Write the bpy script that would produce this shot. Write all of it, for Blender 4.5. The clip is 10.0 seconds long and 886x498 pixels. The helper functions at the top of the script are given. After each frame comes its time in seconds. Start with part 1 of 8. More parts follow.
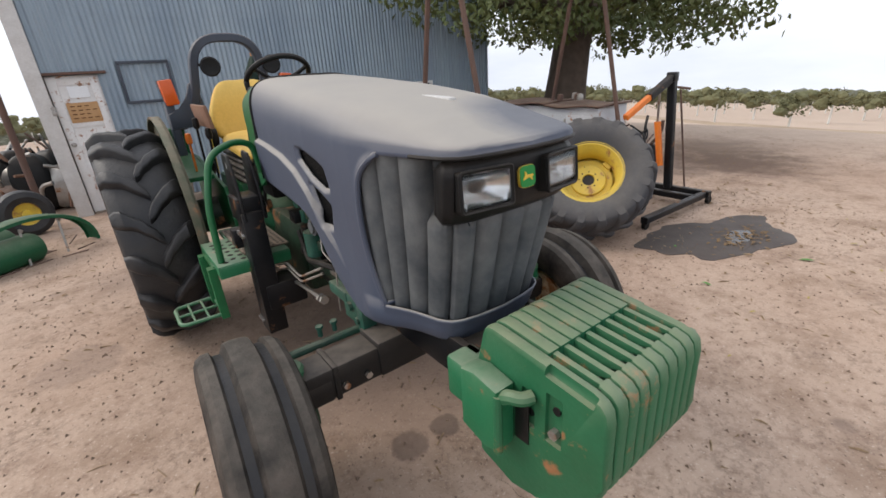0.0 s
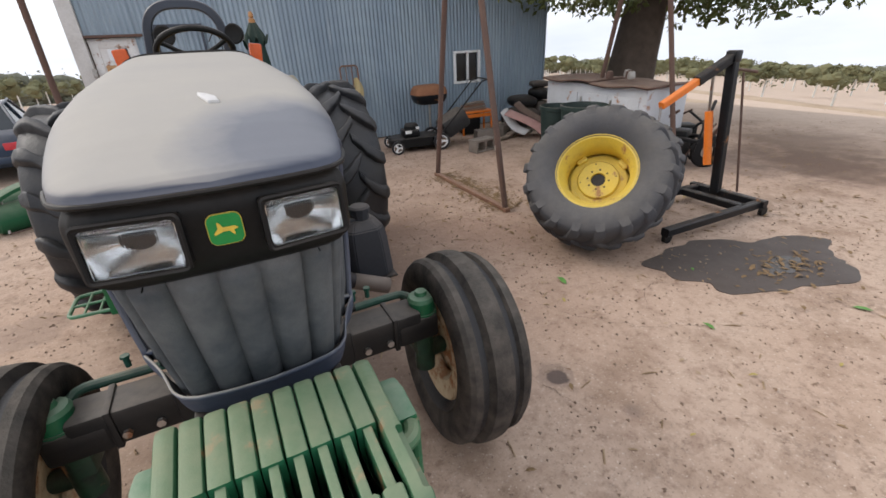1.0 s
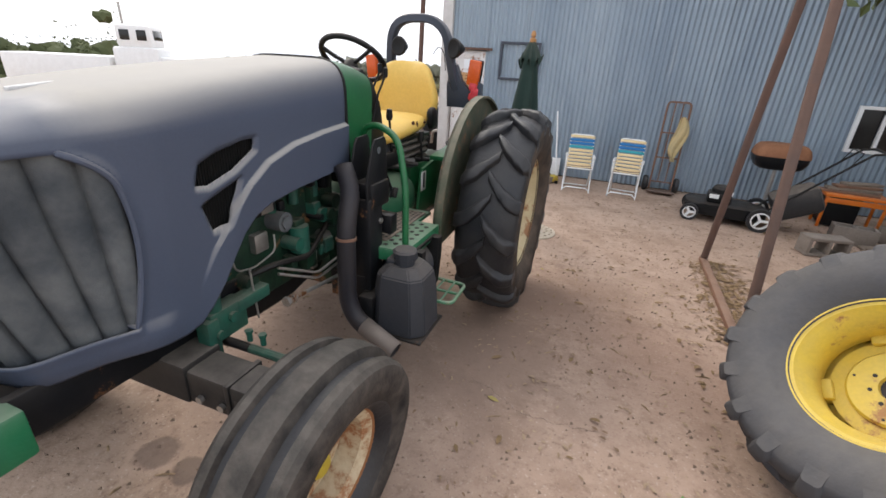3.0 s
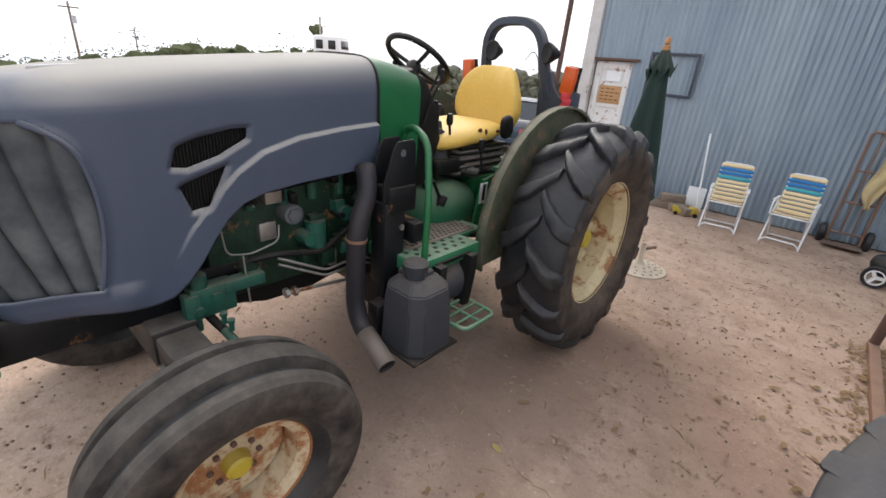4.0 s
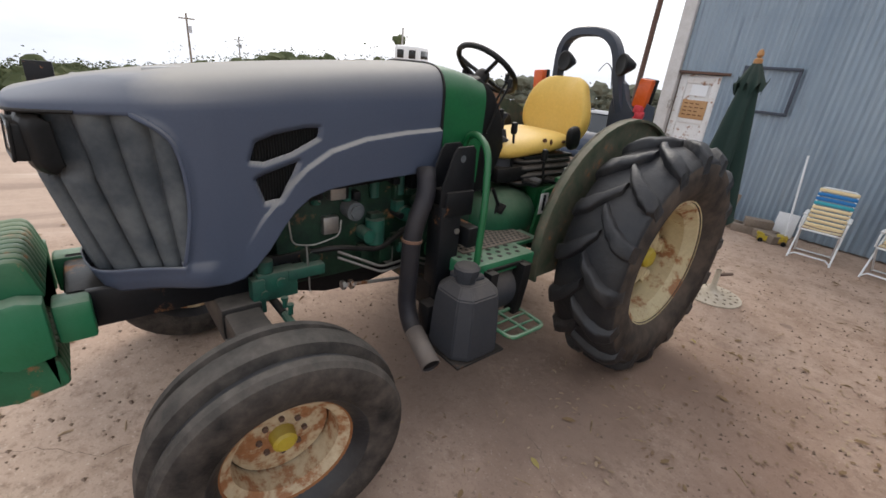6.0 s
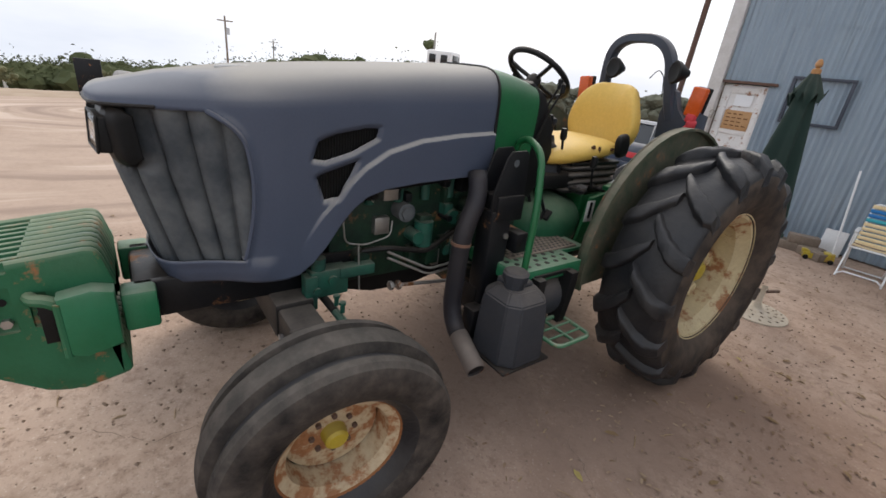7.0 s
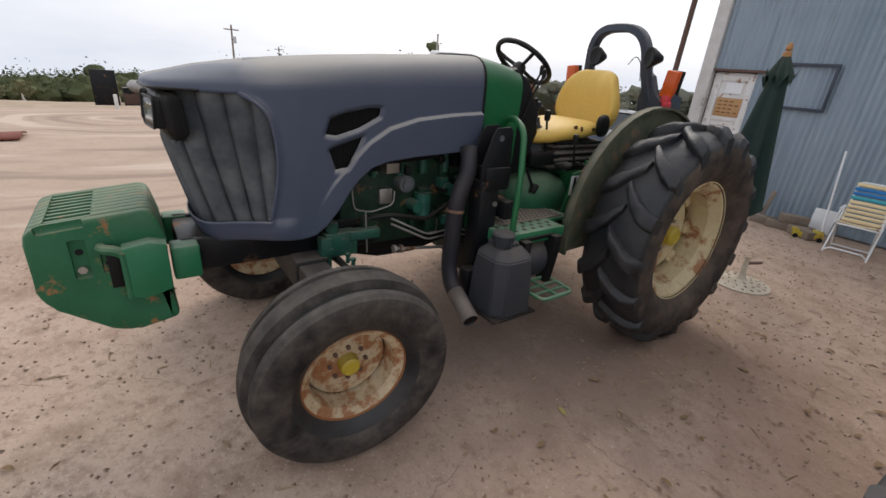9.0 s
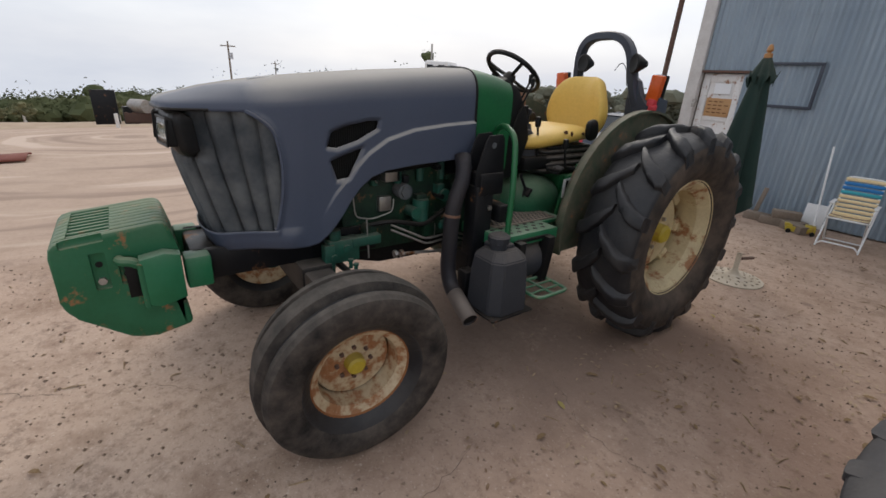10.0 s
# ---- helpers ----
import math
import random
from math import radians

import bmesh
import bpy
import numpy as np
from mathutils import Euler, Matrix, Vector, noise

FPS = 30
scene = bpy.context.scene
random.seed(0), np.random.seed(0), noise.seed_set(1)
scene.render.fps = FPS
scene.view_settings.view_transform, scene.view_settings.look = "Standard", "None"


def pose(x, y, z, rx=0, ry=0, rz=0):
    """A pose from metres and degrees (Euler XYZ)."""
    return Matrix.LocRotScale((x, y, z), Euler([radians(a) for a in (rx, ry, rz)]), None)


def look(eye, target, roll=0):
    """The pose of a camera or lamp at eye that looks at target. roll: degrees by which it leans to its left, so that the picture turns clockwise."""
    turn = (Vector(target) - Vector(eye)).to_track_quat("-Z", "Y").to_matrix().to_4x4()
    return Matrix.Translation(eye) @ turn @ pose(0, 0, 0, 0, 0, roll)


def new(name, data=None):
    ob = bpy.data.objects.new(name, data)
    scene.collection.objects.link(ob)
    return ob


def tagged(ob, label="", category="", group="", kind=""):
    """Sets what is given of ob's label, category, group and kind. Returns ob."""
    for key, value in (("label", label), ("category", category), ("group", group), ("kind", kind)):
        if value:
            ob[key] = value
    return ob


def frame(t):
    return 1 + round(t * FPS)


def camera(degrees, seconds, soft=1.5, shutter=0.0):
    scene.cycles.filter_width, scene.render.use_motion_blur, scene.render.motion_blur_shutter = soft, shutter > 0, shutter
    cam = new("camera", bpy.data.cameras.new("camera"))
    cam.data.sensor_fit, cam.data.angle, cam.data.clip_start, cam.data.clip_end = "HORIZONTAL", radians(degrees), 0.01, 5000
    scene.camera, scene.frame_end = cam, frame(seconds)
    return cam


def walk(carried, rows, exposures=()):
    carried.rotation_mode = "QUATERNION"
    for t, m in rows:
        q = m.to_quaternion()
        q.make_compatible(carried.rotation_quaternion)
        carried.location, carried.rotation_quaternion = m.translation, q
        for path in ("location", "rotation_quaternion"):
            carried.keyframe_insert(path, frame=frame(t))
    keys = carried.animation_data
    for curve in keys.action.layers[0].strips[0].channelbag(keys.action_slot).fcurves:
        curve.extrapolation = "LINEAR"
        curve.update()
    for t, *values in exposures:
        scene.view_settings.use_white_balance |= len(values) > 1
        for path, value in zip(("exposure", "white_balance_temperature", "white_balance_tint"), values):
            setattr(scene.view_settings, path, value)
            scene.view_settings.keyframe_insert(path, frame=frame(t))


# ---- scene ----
cam = camera(91.03, 10.0, soft=1.6)
PATH = [
    (0, -0.881, -1.324, 1.596, 67.47, 3.44, -37.97),
    (0.5, -0.413, -1.390, 1.585, 66.32, 3.28, -35.28),
    (1, 0.030, -1.394, 1.617, 64.12, 2.43, -27.33),
    (1.5, 0.464, -1.365, 1.675, 64.02, 0.09, -14.68),
    (2, 0.792, -1.152, 1.669, 65.17, -2.92, -0.97),
    (2.5, 1.128, -1.005, 1.615, 65.65, -2.82, 9.99),
    (2.7, 1.270, -0.965, 1.618, 66.10, -2.70, 14.40),
    (3.8, 1.723, -0.443, 1.626, 67.00, -4.45, 38.51),
    (4, 1.815, -0.390, 1.609, 66.69, -4.34, 42.05),
    (4.5, 1.918, -0.345, 1.611, 65.88, -4.67, 49.80),
    (5, 1.885, -0.357, 1.605, 66.25, -5.13, 50.96),
    (6.5, 1.859, -0.413, 1.606, 67.44, -5.38, 52.46),
    (7, 1.792, -0.473, 1.587, 67.28, -6.16, 54.93),
    (7.5, 1.744, -0.503, 1.568, 67.56, -6.39, 56.49),
    (8, 1.738, -0.494, 1.571, 67.43, -6.22, 56.51),
    (8.5, 1.848, -0.539, 1.544, 67.48, -5.58, 55.54),
    (9, 2.093, -0.608, 1.533, 67.47, -4.55, 55.45),
    (9.5, 2.164, -0.653, 1.552, 67.87, -3.50, 55.35),
    (10, 2.182, -0.656, 1.552, 68.49, -2.85, 54.88),
]
STOPS = [(0, 0.10), (1, 0.18), (2, 0.34), (2.7, 0.54), (4, 0.47), (5, 0.32), (6.5, 0.09), (7.5, -0.01), (9, -0.11), (10, -0.30)]
walk(cam, [(t, pose(x, y, z, rx, ry, rz)) for t, x, y, z, rx, ry, rz in PATH], STOPS)

# ---- world, sun, exposure ----
world = bpy.data.worlds.new("overcast_sky")
scene.world = world
world.use_nodes = True
wn, wl = world.node_tree.nodes, world.node_tree.links
SUN_AZ, SUN_EL = 142.0, 42.0     # degrees: azimuth counted from +x towards +y
sky = wn.new("ShaderNodeTexSky")
sky.sky_type = "NISHITA"
sky.sun_disc = False
sky.sun_elevation = radians(SUN_EL)
sky.sun_rotation = radians(90 - SUN_AZ)
sky.air_density, sky.dust_density, sky.ozone_density = 1.0, 4.0, 1.0
wcoord = wn.new("ShaderNodeTexCoord")
wmap = wn.new("ShaderNodeMapping")
wmap.inputs["Scale"].default_value = (1.0, 1.0, 4.0)
wnoise = wn.new("ShaderNodeTexNoise")
wnoise.inputs["Scale"].default_value = 1.7
wnoise.inputs["Detail"].default_value = 6.0
wnoise.inputs["Roughness"].default_value = 0.55
wramp = wn.new("ShaderNodeValToRGB")
wramp.color_ramp.elements[0].position, wramp.color_ramp.elements[1].position = 0.30, 0.72
wramp.color_ramp.elements[0].color = (5.9, 6.35, 7.35, 1)
wramp.color_ramp.elements[1].color = (8.4, 8.6, 9.0, 1)
wmix = wn.new("ShaderNodeMix")
wmix.data_type = "RGBA"
wmix.inputs["Factor"].default_value = 0.80
wl.new(wcoord.outputs["Generated"], wmap.inputs["Vector"])
wl.new(wmap.outputs["Vector"], wnoise.inputs["Vector"])
wl.new(wnoise.outputs["Fac"], wramp.inputs["Fac"])
wl.new(sky.outputs["Color"], wmix.inputs["A"])
wl.new(wramp.outputs["Color"], wmix.inputs["B"])
wl.new(wmix.outputs["Result"], wn["Background"].inputs["Color"])
wn["Background"].inputs["Strength"].default_value = 0.155
sun = new("sun", bpy.data.lights.new("sun", "SUN"))
sun.data.energy, sun.data.angle, sun.data.color = 1.15, radians(28), (1.0, 0.94, 0.86)
sun.matrix_world = look((0, 0, 30), (-math.cos(radians(SUN_AZ)) * math.cos(radians(SUN_EL)) * 30, -math.sin(radians(SUN_AZ)) * math.cos(radians(SUN_EL)) * 30, 30 - 30 * math.sin(radians(SUN_EL))))
scene.view_settings.exposure = 0.0

# ---- mesh helpers ----
def finish(ob, mat, angle=35.0):
    me = ob.data
    if mat:
        me.materials.append(mat)
    me.polygons.foreach_set("use_smooth", [True] * len(me.polygons))
    me.set_sharp_from_angle(angle=radians(angle))
    return ob


def to_object(name, bm, mat, angle=35.0):
    me = bpy.data.meshes.new(name)
    bm.to_mesh(me)
    bm.free()
    return finish(new(name, me), mat, angle)


def part(name, bm, mat, parent, label="", angle=35.0):
    """Links a bmesh as one mesh object under a thing or a part."""
    ob = to_object(name, bm, mat, angle)
    ob.parent = parent
    if label:
        ob["label"] = label
    return ob


def thing(name, label, category, m=None, group="", kind=""):
    ob = new(name)
    ob.empty_display_size = 0.1
    if m is not None:
        ob.matrix_basis = m
    return tagged(ob, label, category, group, kind)


def solo(name, bm, mat, label, category, group="", kind="", angle=35.0):
    return tagged(to_object(name, bm, mat, angle), label, category, group, kind)


def NB():
    return bmesh.new()


def box(bm, c, s, rot=(0, 0, 0), bevel=0.0, seg=2):
    """A box with centre c and size s, its edges rounded by bevel."""
    m = pose(*c, *rot) @ Matrix.Diagonal((*s, 1))
    r = bmesh.ops.create_cube(bm, size=1.0, matrix=m)
    if bevel > 0:
        es = list({e for v in r["verts"] for e in v.link_edges})
        bmesh.ops.bevel(bm, geom=es, offset=bevel, segments=seg, affect="EDGES", profile=0.5)
    return bm


def frame_of(d):
    d = Vector(d).normalized()
    a = Vector((0, 0, 1)) if abs(d.z) < 0.9 else Vector((1, 0, 0))
    u = a.cross(d).normalized()
    return u, d.cross(u)


def ring(bm, c, u, v, r, n):
    return [bm.verts.new(Vector(c) + r * (math.cos(2 * math.pi * k / n) * u + math.sin(2 * math.pi * k / n) * v)) for k in range(n)]


def bridge(bm, a, b):
    n = len(a)
    for k in range(n):
        bm.faces.new((a[k], a[(k + 1) % n], b[(k + 1) % n], b[k]))


def rod(bm, p, q, r, n=12, r2=None, caps=True):
    """A cylinder or cone from p to q."""
    u, v = frame_of(Vector(q) - Vector(p))
    a, b = ring(bm, p, u, v, r, n), ring(bm, q, u, v, r if r2 is None else r2, n)
    bridge(bm, a, b)
    if caps:
        bm.faces.new(a[::-1])
        bm.faces.new(b)
    return bm


def rounded(pts, radius, seg=5):
    """A polyline with its corners rounded."""
    pts = [Vector(p) for p in pts]
    out = [pts[0]]
    for a, b, c in zip(pts, pts[1:], pts[2:]):
        r = min(radius, (a - b).length * 0.49, (c - b).length * 0.49)
        p, q = b + (a - b).normalized() * r, b + (c - b).normalized() * r
        for k in range(seg + 1):
            t = k / seg
            out.append((1 - t) ** 2 * p + 2 * t * (1 - t) * b + t * t * q)
    return out + [pts[-1]]


def tube(bm, pts, r, n=10, caps=True, flat=1.0):
    """A tube along a polyline."""
    pts = [Vector(p) for p in pts]
    prev, u = None, None
    for k, p in enumerate(pts):
        d = (pts[min(k + 1, len(pts) - 1)] - pts[max(k - 1, 0)]).normalized()
        if u is None:
            u, v = frame_of(d)
        else:
            u = (u - d * u.dot(d)).normalized()
            v = d.cross(u)
        rr = r(k / (len(pts) - 1)) if callable(r) else r
        cur = [bm.verts.new(p + rr * (math.cos(2 * math.pi * j / n) * u + flat * math.sin(2 * math.pi * j / n) * v)) for j in range(n)]
        if prev:
            bridge(bm, prev, cur)
        elif caps:
            bm.faces.new(cur[::-1])
        prev = cur
    if caps:
        bm.faces.new(prev)
    return bm


def lathe(bm, profile, n=48, m=None, close=False):
    """Turns (radius, along) pairs round the local x axis."""
    m = m or Matrix()
    rings = []
    for r, x in profile:
        if r < 1e-5:
            rings.append([bm.verts.new(m @ Vector((x, 0, 0)))])
        else:
            rings.append([bm.verts.new(m @ Vector((x, r * math.cos(2 * math.pi * k / n), r * math.sin(2 * math.pi * k / n)))) for k in range(n)])
    pairs = list(zip(rings, rings[1:])) + ([(rings[-1], rings[0])] if close else [])
    for a, b in pairs:
        for k in range(n):
            f = [a[k % len(a)], a[(k + 1) % len(a)], b[(k + 1) % len(b)], b[k % len(b)]]
            f = list(dict.fromkeys(f))
            if len(f) > 2:
                bm.faces.new(f)
    return bm


def prism(bm, outline, thick, m=None, bevel=0.0, seg=2):
    """A plate: an outline of (a, b) in the local xy plane, thick along local z about 0."""
    m = m or Matrix()
    a = [bm.verts.new(m @ Vector((x, y, -thick / 2))) for x, y in outline]
    b = [bm.verts.new(m @ Vector((x, y, thick / 2))) for x, y in outline]
    n = len(a)
    fs = [bm.faces.new(a[::-1]), bm.faces.new(b)]
    for k in range(n):
        fs.append(bm.faces.new((a[k], a[(k + 1) % n], b[(k + 1) % n], b[k])))
    if bevel > 0:
        es = list({e for f in fs[:2] for e in f.edges})
        bmesh.ops.bevel(bm, geom=es, offset=bevel, segments=seg, affect="EDGES", profile=0.5)
    return bm


# the local xy plane of a plate that stands along y and z, thick along x
SIDE = Matrix(((0, 0, 1, 0), (1, 0, 0, 0), (0, 1, 0, 0), (0, 0, 0, 1)))


def side_plate(bm, outline_yz, x, thick, bevel=0.0):
    return prism(bm, outline_yz, thick, Matrix.Translation((x, 0, 0)) @ SIDE, bevel)


def grid(bm, nu, nv, f):
    """A sheet of nu x nv cells: f(u, v) in 0..1 gives the place."""
    vs = [[bm.verts.new(f(i / nu, j / nv)) for j in range(nv + 1)] for i in range(nu + 1)]
    for i in range(nu):
        for j in range(nv):
            bm.faces.new((vs[i][j], vs[i + 1][j], vs[i + 1][j + 1], vs[i][j + 1]))
    return vs


def interp(x, pts):
    return float(np.interp(x, [p[0] for p in pts], [p[1] for p in pts]))


def bolt(bm, c, axis, r=0.012, h=0.01):
    rod(bm, c, Vector(c) + Vector(axis).normalized() * h, r, 6)


# ---- materials ----
def mat(name, base, rough=0.5, metal=0.0, alt=None, scale=6.0, amount=0.5, bump=0.15, fine=60.0, dust=0.0, dust_colour=(0.42, 0.33, 0.25), rust=0.0, rust_scale=5.0, coat=0.0, contrast=0.25, spec=0.36, bare=None, floor=0.35, side=0.045):
    """A painted, rubber or metal surface: two scales of colour variation, fine relief, dust on what faces up, rust in patches."""
    m = bpy.data.materials.new(name)
    m.use_nodes = True
    n, l = m.node_tree.nodes, m.node_tree.links
    b = n["Principled BSDF"]
    alt = alt or tuple(c * 0.6 for c in base)
    tc = n.new("ShaderNodeTexCoord")

    def noise_tex(s, detail=5.0, roughness=0.6):
        t = n.new("ShaderNodeTexNoise")
        t.inputs["Scale"].default_value, t.inputs["Detail"].default_value, t.inputs["Roughness"].default_value = s, detail, roughness
        l.new(tc.outputs["Object"], t.inputs["Vector"])
        return t.outputs["Fac"]

    def remap(sock, lo, hi, a=0.0, c=1.0):
        t = n.new("ShaderNodeMapRange")
        t.inputs["From Min"].default_value, t.inputs["From Max"].default_value = lo, hi
        t.inputs["To Min"].default_value, t.inputs["To Max"].default_value = a, c
        l.new(sock, t.inputs["Value"])
        return t.outputs["Result"]

    def blend(fac, a, c):
        t = n.new("ShaderNodeMix")
        t.data_type = "RGBA"
        l.new(fac, t.inputs["Factor"])
        for s, v in (("A", a), ("B", c)):
            if isinstance(v, tuple):
                t.inputs[s].default_value = (*v, 1)
            else:
                l.new(v, t.inputs[s])
        return t.outputs["Result"]

    def math_node(op, a, c):
        t = n.new("ShaderNodeMath")
        t.operation = op
        for k, v in enumerate((a, c)):
            if isinstance(v, (int, float)):
                t.inputs[k].default_value = v
            else:
                l.new(v, t.inputs[k])
        return t.outputs["Value"]

    big, small = noise_tex(scale), noise_tex(fine, 3.0)
    colour = blend(remap(big, 0.5 - contrast, 0.5 + contrast, 0.0, amount), base, alt)
    colour = blend(remap(small, 0.35, 0.75, 0.0, 0.25), colour, tuple(min(1.0, c * 1.35 + 0.01) for c in base))
    rough_s = remap(big, 0.3, 0.7, rough * 0.85, min(1.0, rough * 1.15))
    if rust > 0:
        rmask = remap(noise_tex(rust_scale, 8.0, 0.7), 0.62 - rust * 0.3, 0.70 - rust * 0.3)
        rcol = blend(small, (0.22, 0.085, 0.03), (0.42, 0.2, 0.09))
        colour = blend(rmask, colour, rcol)
        rough_s = math_node("MAXIMUM", rough_s, math_node("MULTIPLY", rmask, 0.85))
    if dust > 0:
        geo = n.new("ShaderNodeNewGeometry")
        sep = n.new("ShaderNodeSeparateXYZ")
        l.new(geo.outputs["Normal"], sep.inputs["Vector"])
        up = remap(sep.outputs["Z"], 0.05, 0.95)
        dm = math_node("MULTIPLY", math_node("MULTIPLY_ADD", up, 0.85), remap(noise_tex(scale * 1.7, 6.0, 0.65), 0.25, 0.7, floor, 1.0))
        dm.node.inputs[0].links[0].from_node.inputs[2].default_value = side
        dm = math_node("MULTIPLY", dm, dust)
        if bare:
            # a patch where the dust was wiped off
            bx, by, br = bare
            at = n.new("ShaderNodeSeparateXYZ")
            l.new(tc.outputs["Object"], at.inputs["Vector"])
            ax, ay = math_node("SUBTRACT", at.outputs["X"], bx), math_node("SUBTRACT", at.outputs["Y"], by)
            far = math_node("SQRT", math_node("ADD", math_node("MULTIPLY", ax, ax), math_node("MULTIPLY", ay, ay)), 0.0)
            far = math_node("ADD", far, math_node("MULTIPLY", math_node("SUBTRACT", noise_tex(5.0), 0.5), 0.16))
            dm = math_node("MULTIPLY", dm, remap(far, br * 0.65, br * 1.1, 0.3, 1.0))
        colour = blend(dm, colour, dust_colour)
        rough_s = math_node("MAXIMUM", rough_s, math_node("MULTIPLY", dm, 0.95))
    l.new(colour, b.inputs["Base Color"])
    l.new(rough_s, b.inputs["Roughness"])
    b.inputs["Metallic"].default_value = metal
    b.inputs["Coat Weight"].default_value = coat
    b.inputs["Specular IOR Level"].default_value = spec
    if bump > 0:
        bp = n.new("ShaderNodeBump")
        bp.inputs["Strength"].default_value, bp.inputs["Distance"].default_value = bump, 0.004
        l.new(math_node("ADD", small, math_node("MULTIPLY", big, 1.5)), bp.inputs["Height"])
        l.new(bp.outputs["Normal"], b.inputs["Normal"])
    return m


PRIMER = mat("primer_grey_blue", (0.055, 0.068, 0.104), 0.5, alt=(0.070, 0.086, 0.126), scale=2.2, amount=0.8, bump=0.05, fine=140, dust=1.0, floor=0.85, side=0.02, dust_colour=(0.43, 0.39, 0.335), bare=(0.22, -0.43, 0.27))
GRILLE = mat("dusty_grille_cloth", (0.050, 0.058, 0.066), 0.9, alt=(0.155, 0.16, 0.16), scale=6, contrast=0.16, amount=0.9, bump=0.4, fine=220, dust=0.3, spec=0.2)
BLACK = mat("black_plastic", (0.007, 0.0074, 0.008), 0.45, scale=8, amount=0.4, bump=0.1, dust=0.15, spec=0.2)
BLACK_METAL = mat("black_painted_steel", (0.005, 0.006, 0.008), 0.38, alt=(0.012, 0.012, 0.013), scale=7, amount=0.6, bump=0.15, dust=0.14, rust=0.05, spec=0.22)
DARK_BLUE = mat("blue_black_steel", (0.035, 0.045, 0.065), 0.4, alt=(0.06, 0.07, 0.09), scale=5, amount=0.6, bump=0.1, dust=0.35)
GREEN = mat("green_paint", (0.008, 0.125, 0.038), 0.38, alt=(0.012, 0.085, 0.035), scale=4, amount=0.6, bump=0.08, dust=0.22)
GREEN_WORN = mat("worn_green_paint", (0.008, 0.135, 0.05), 0.45, alt=(0.02, 0.17, 0.08), scale=7, amount=0.8, bump=0.25, dust=0.75, dust_colour=(0.34, 0.35, 0.26), rust=0.03, rust_scale=6)
GREEN_DUSTY = mat("dusty_green_paint", (0.010, 0.10, 0.042), 0.6, alt=(0.02, 0.075, 0.04), scale=5, amount=0.7, bump=0.15, dust=0.55, dust_colour=(0.30, 0.28, 0.20), spec=0.2)
GREEN_ENGINE = mat("oily_green_engine", (0.006, 0.042, 0.020), 0.5, alt=(0.006, 0.012, 0.010), contrast=0.16, scale=11, amount=0.9, bump=0.3, dust=0.25, rust=0.1)
GREEN_TEAL_BRIGHT = mat("emblem_green", (0.01, 0.22, 0.04), 0.4, scale=9, amount=0.2, bump=0.0)
GREEN_TEAL = mat("teal_green_casting", (0.012, 0.10, 0.065), 0.5, alt=(0.02, 0.05, 0.04), contrast=0.15, scale=10, amount=0.8, bump=0.3, dust=0.4)
FENDER = mat("muddy_fender", (0.050, 0.072, 0.042), 0.75, alt=(0.15, 0.125, 0.085), scale=9, contrast=0.14, amount=0.95, bump=0.4, dust=0.45, rust=0.09, rust_scale=9)
AXLE_BLACK = mat("dusty_black_steel", (0.007, 0.008, 0.009), 0.45, alt=(0.016, 0.015, 0.015), scale=7, amount=0.6, bump=0.15, dust=0.85, dust_colour=(0.21, 0.175, 0.145), spec=0.22)
RUBBER = mat("tyre_rubber", (0.009, 0.0098, 0.0125), 0.50, alt=(0.034, 0.031, 0.029), scale=6, contrast=0.14, amount=0.85, bump=0.8, fine=40, dust=0.19, dust_colour=(0.17, 0.145, 0.125), spec=0.42)
RUBBER_WORN = mat("worn_dusty_rubber", (0.016, 0.0145, 0.014), 0.85, alt=(0.105, 0.086, 0.072), scale=10, amount=0.95, bump=0.8, fine=70, contrast=0.17, spec=0.14, dust=0.32, dust_colour=(0.27, 0.24, 0.20))
RUBBER_GREY = mat("greyed_rubber", (0.046, 0.049, 0.059), 0.85, spec=0.25, alt=(0.085, 0.078, 0.07), scale=4, amount=0.8, bump=0.4, fine=50, dust=0.5, dust_colour=(0.25, 0.22, 0.19))
MAT_TAN = mat("dusty_tan_mat", (0.20, 0.16, 0.125), 0.9, alt=(0.12, 0.095, 0.075), scale=9, amount=0.7, bump=0.3, dust=0.5, spec=0.15)
RIM_CREAM = mat("faded_cream_rim", (0.62, 0.52, 0.30), 0.6, alt=(0.45, 0.34, 0.2), scale=8, amount=0.8, bump=0.2, dust=0.3, rust=0.32, rust_scale=7)
RIM_RUST = mat("rusty_cream_rim", (0.56, 0.46, 0.30), 0.6, alt=(0.34, 0.20, 0.10), scale=12, contrast=0.16, amount=0.9, bump=0.3, dust=0.2, rust=0.42, rust_scale=12)
RUST_ORANGE = mat("orange_rust", (0.20, 0.07, 0.024), 0.9, alt=(0.33, 0.15, 0.055), scale=14, amount=0.8, bump=0.4)
RUBBER_MUD = mat("muddy_sidewall", (0.032, 0.027, 0.024), 0.9, alt=(0.115, 0.086, 0.066), scale=7, contrast=0.14, amount=0.9, bump=0.5, dust=0.3, spec=0.12)
PIPE_BARE = mat("bare_dusty_pipe", (0.15, 0.125, 0.11), 0.7, 0.2, alt=(0.22, 0.18, 0.155), scale=8, amount=0.8, bump=0.2, dust=0.4, rust=0.1)
GREEN_WEIGHT = mat("scraped_green_iron", (0.008, 0.105, 0.042), 0.5, alt=(0.016, 0.135, 0.06), scale=6, contrast=0.16, amount=0.9, bump=0.3, dust=0.85, floor=0.5, dust_colour=(0.29, 0.295, 0.185), rust=0.11, rust_scale=10)
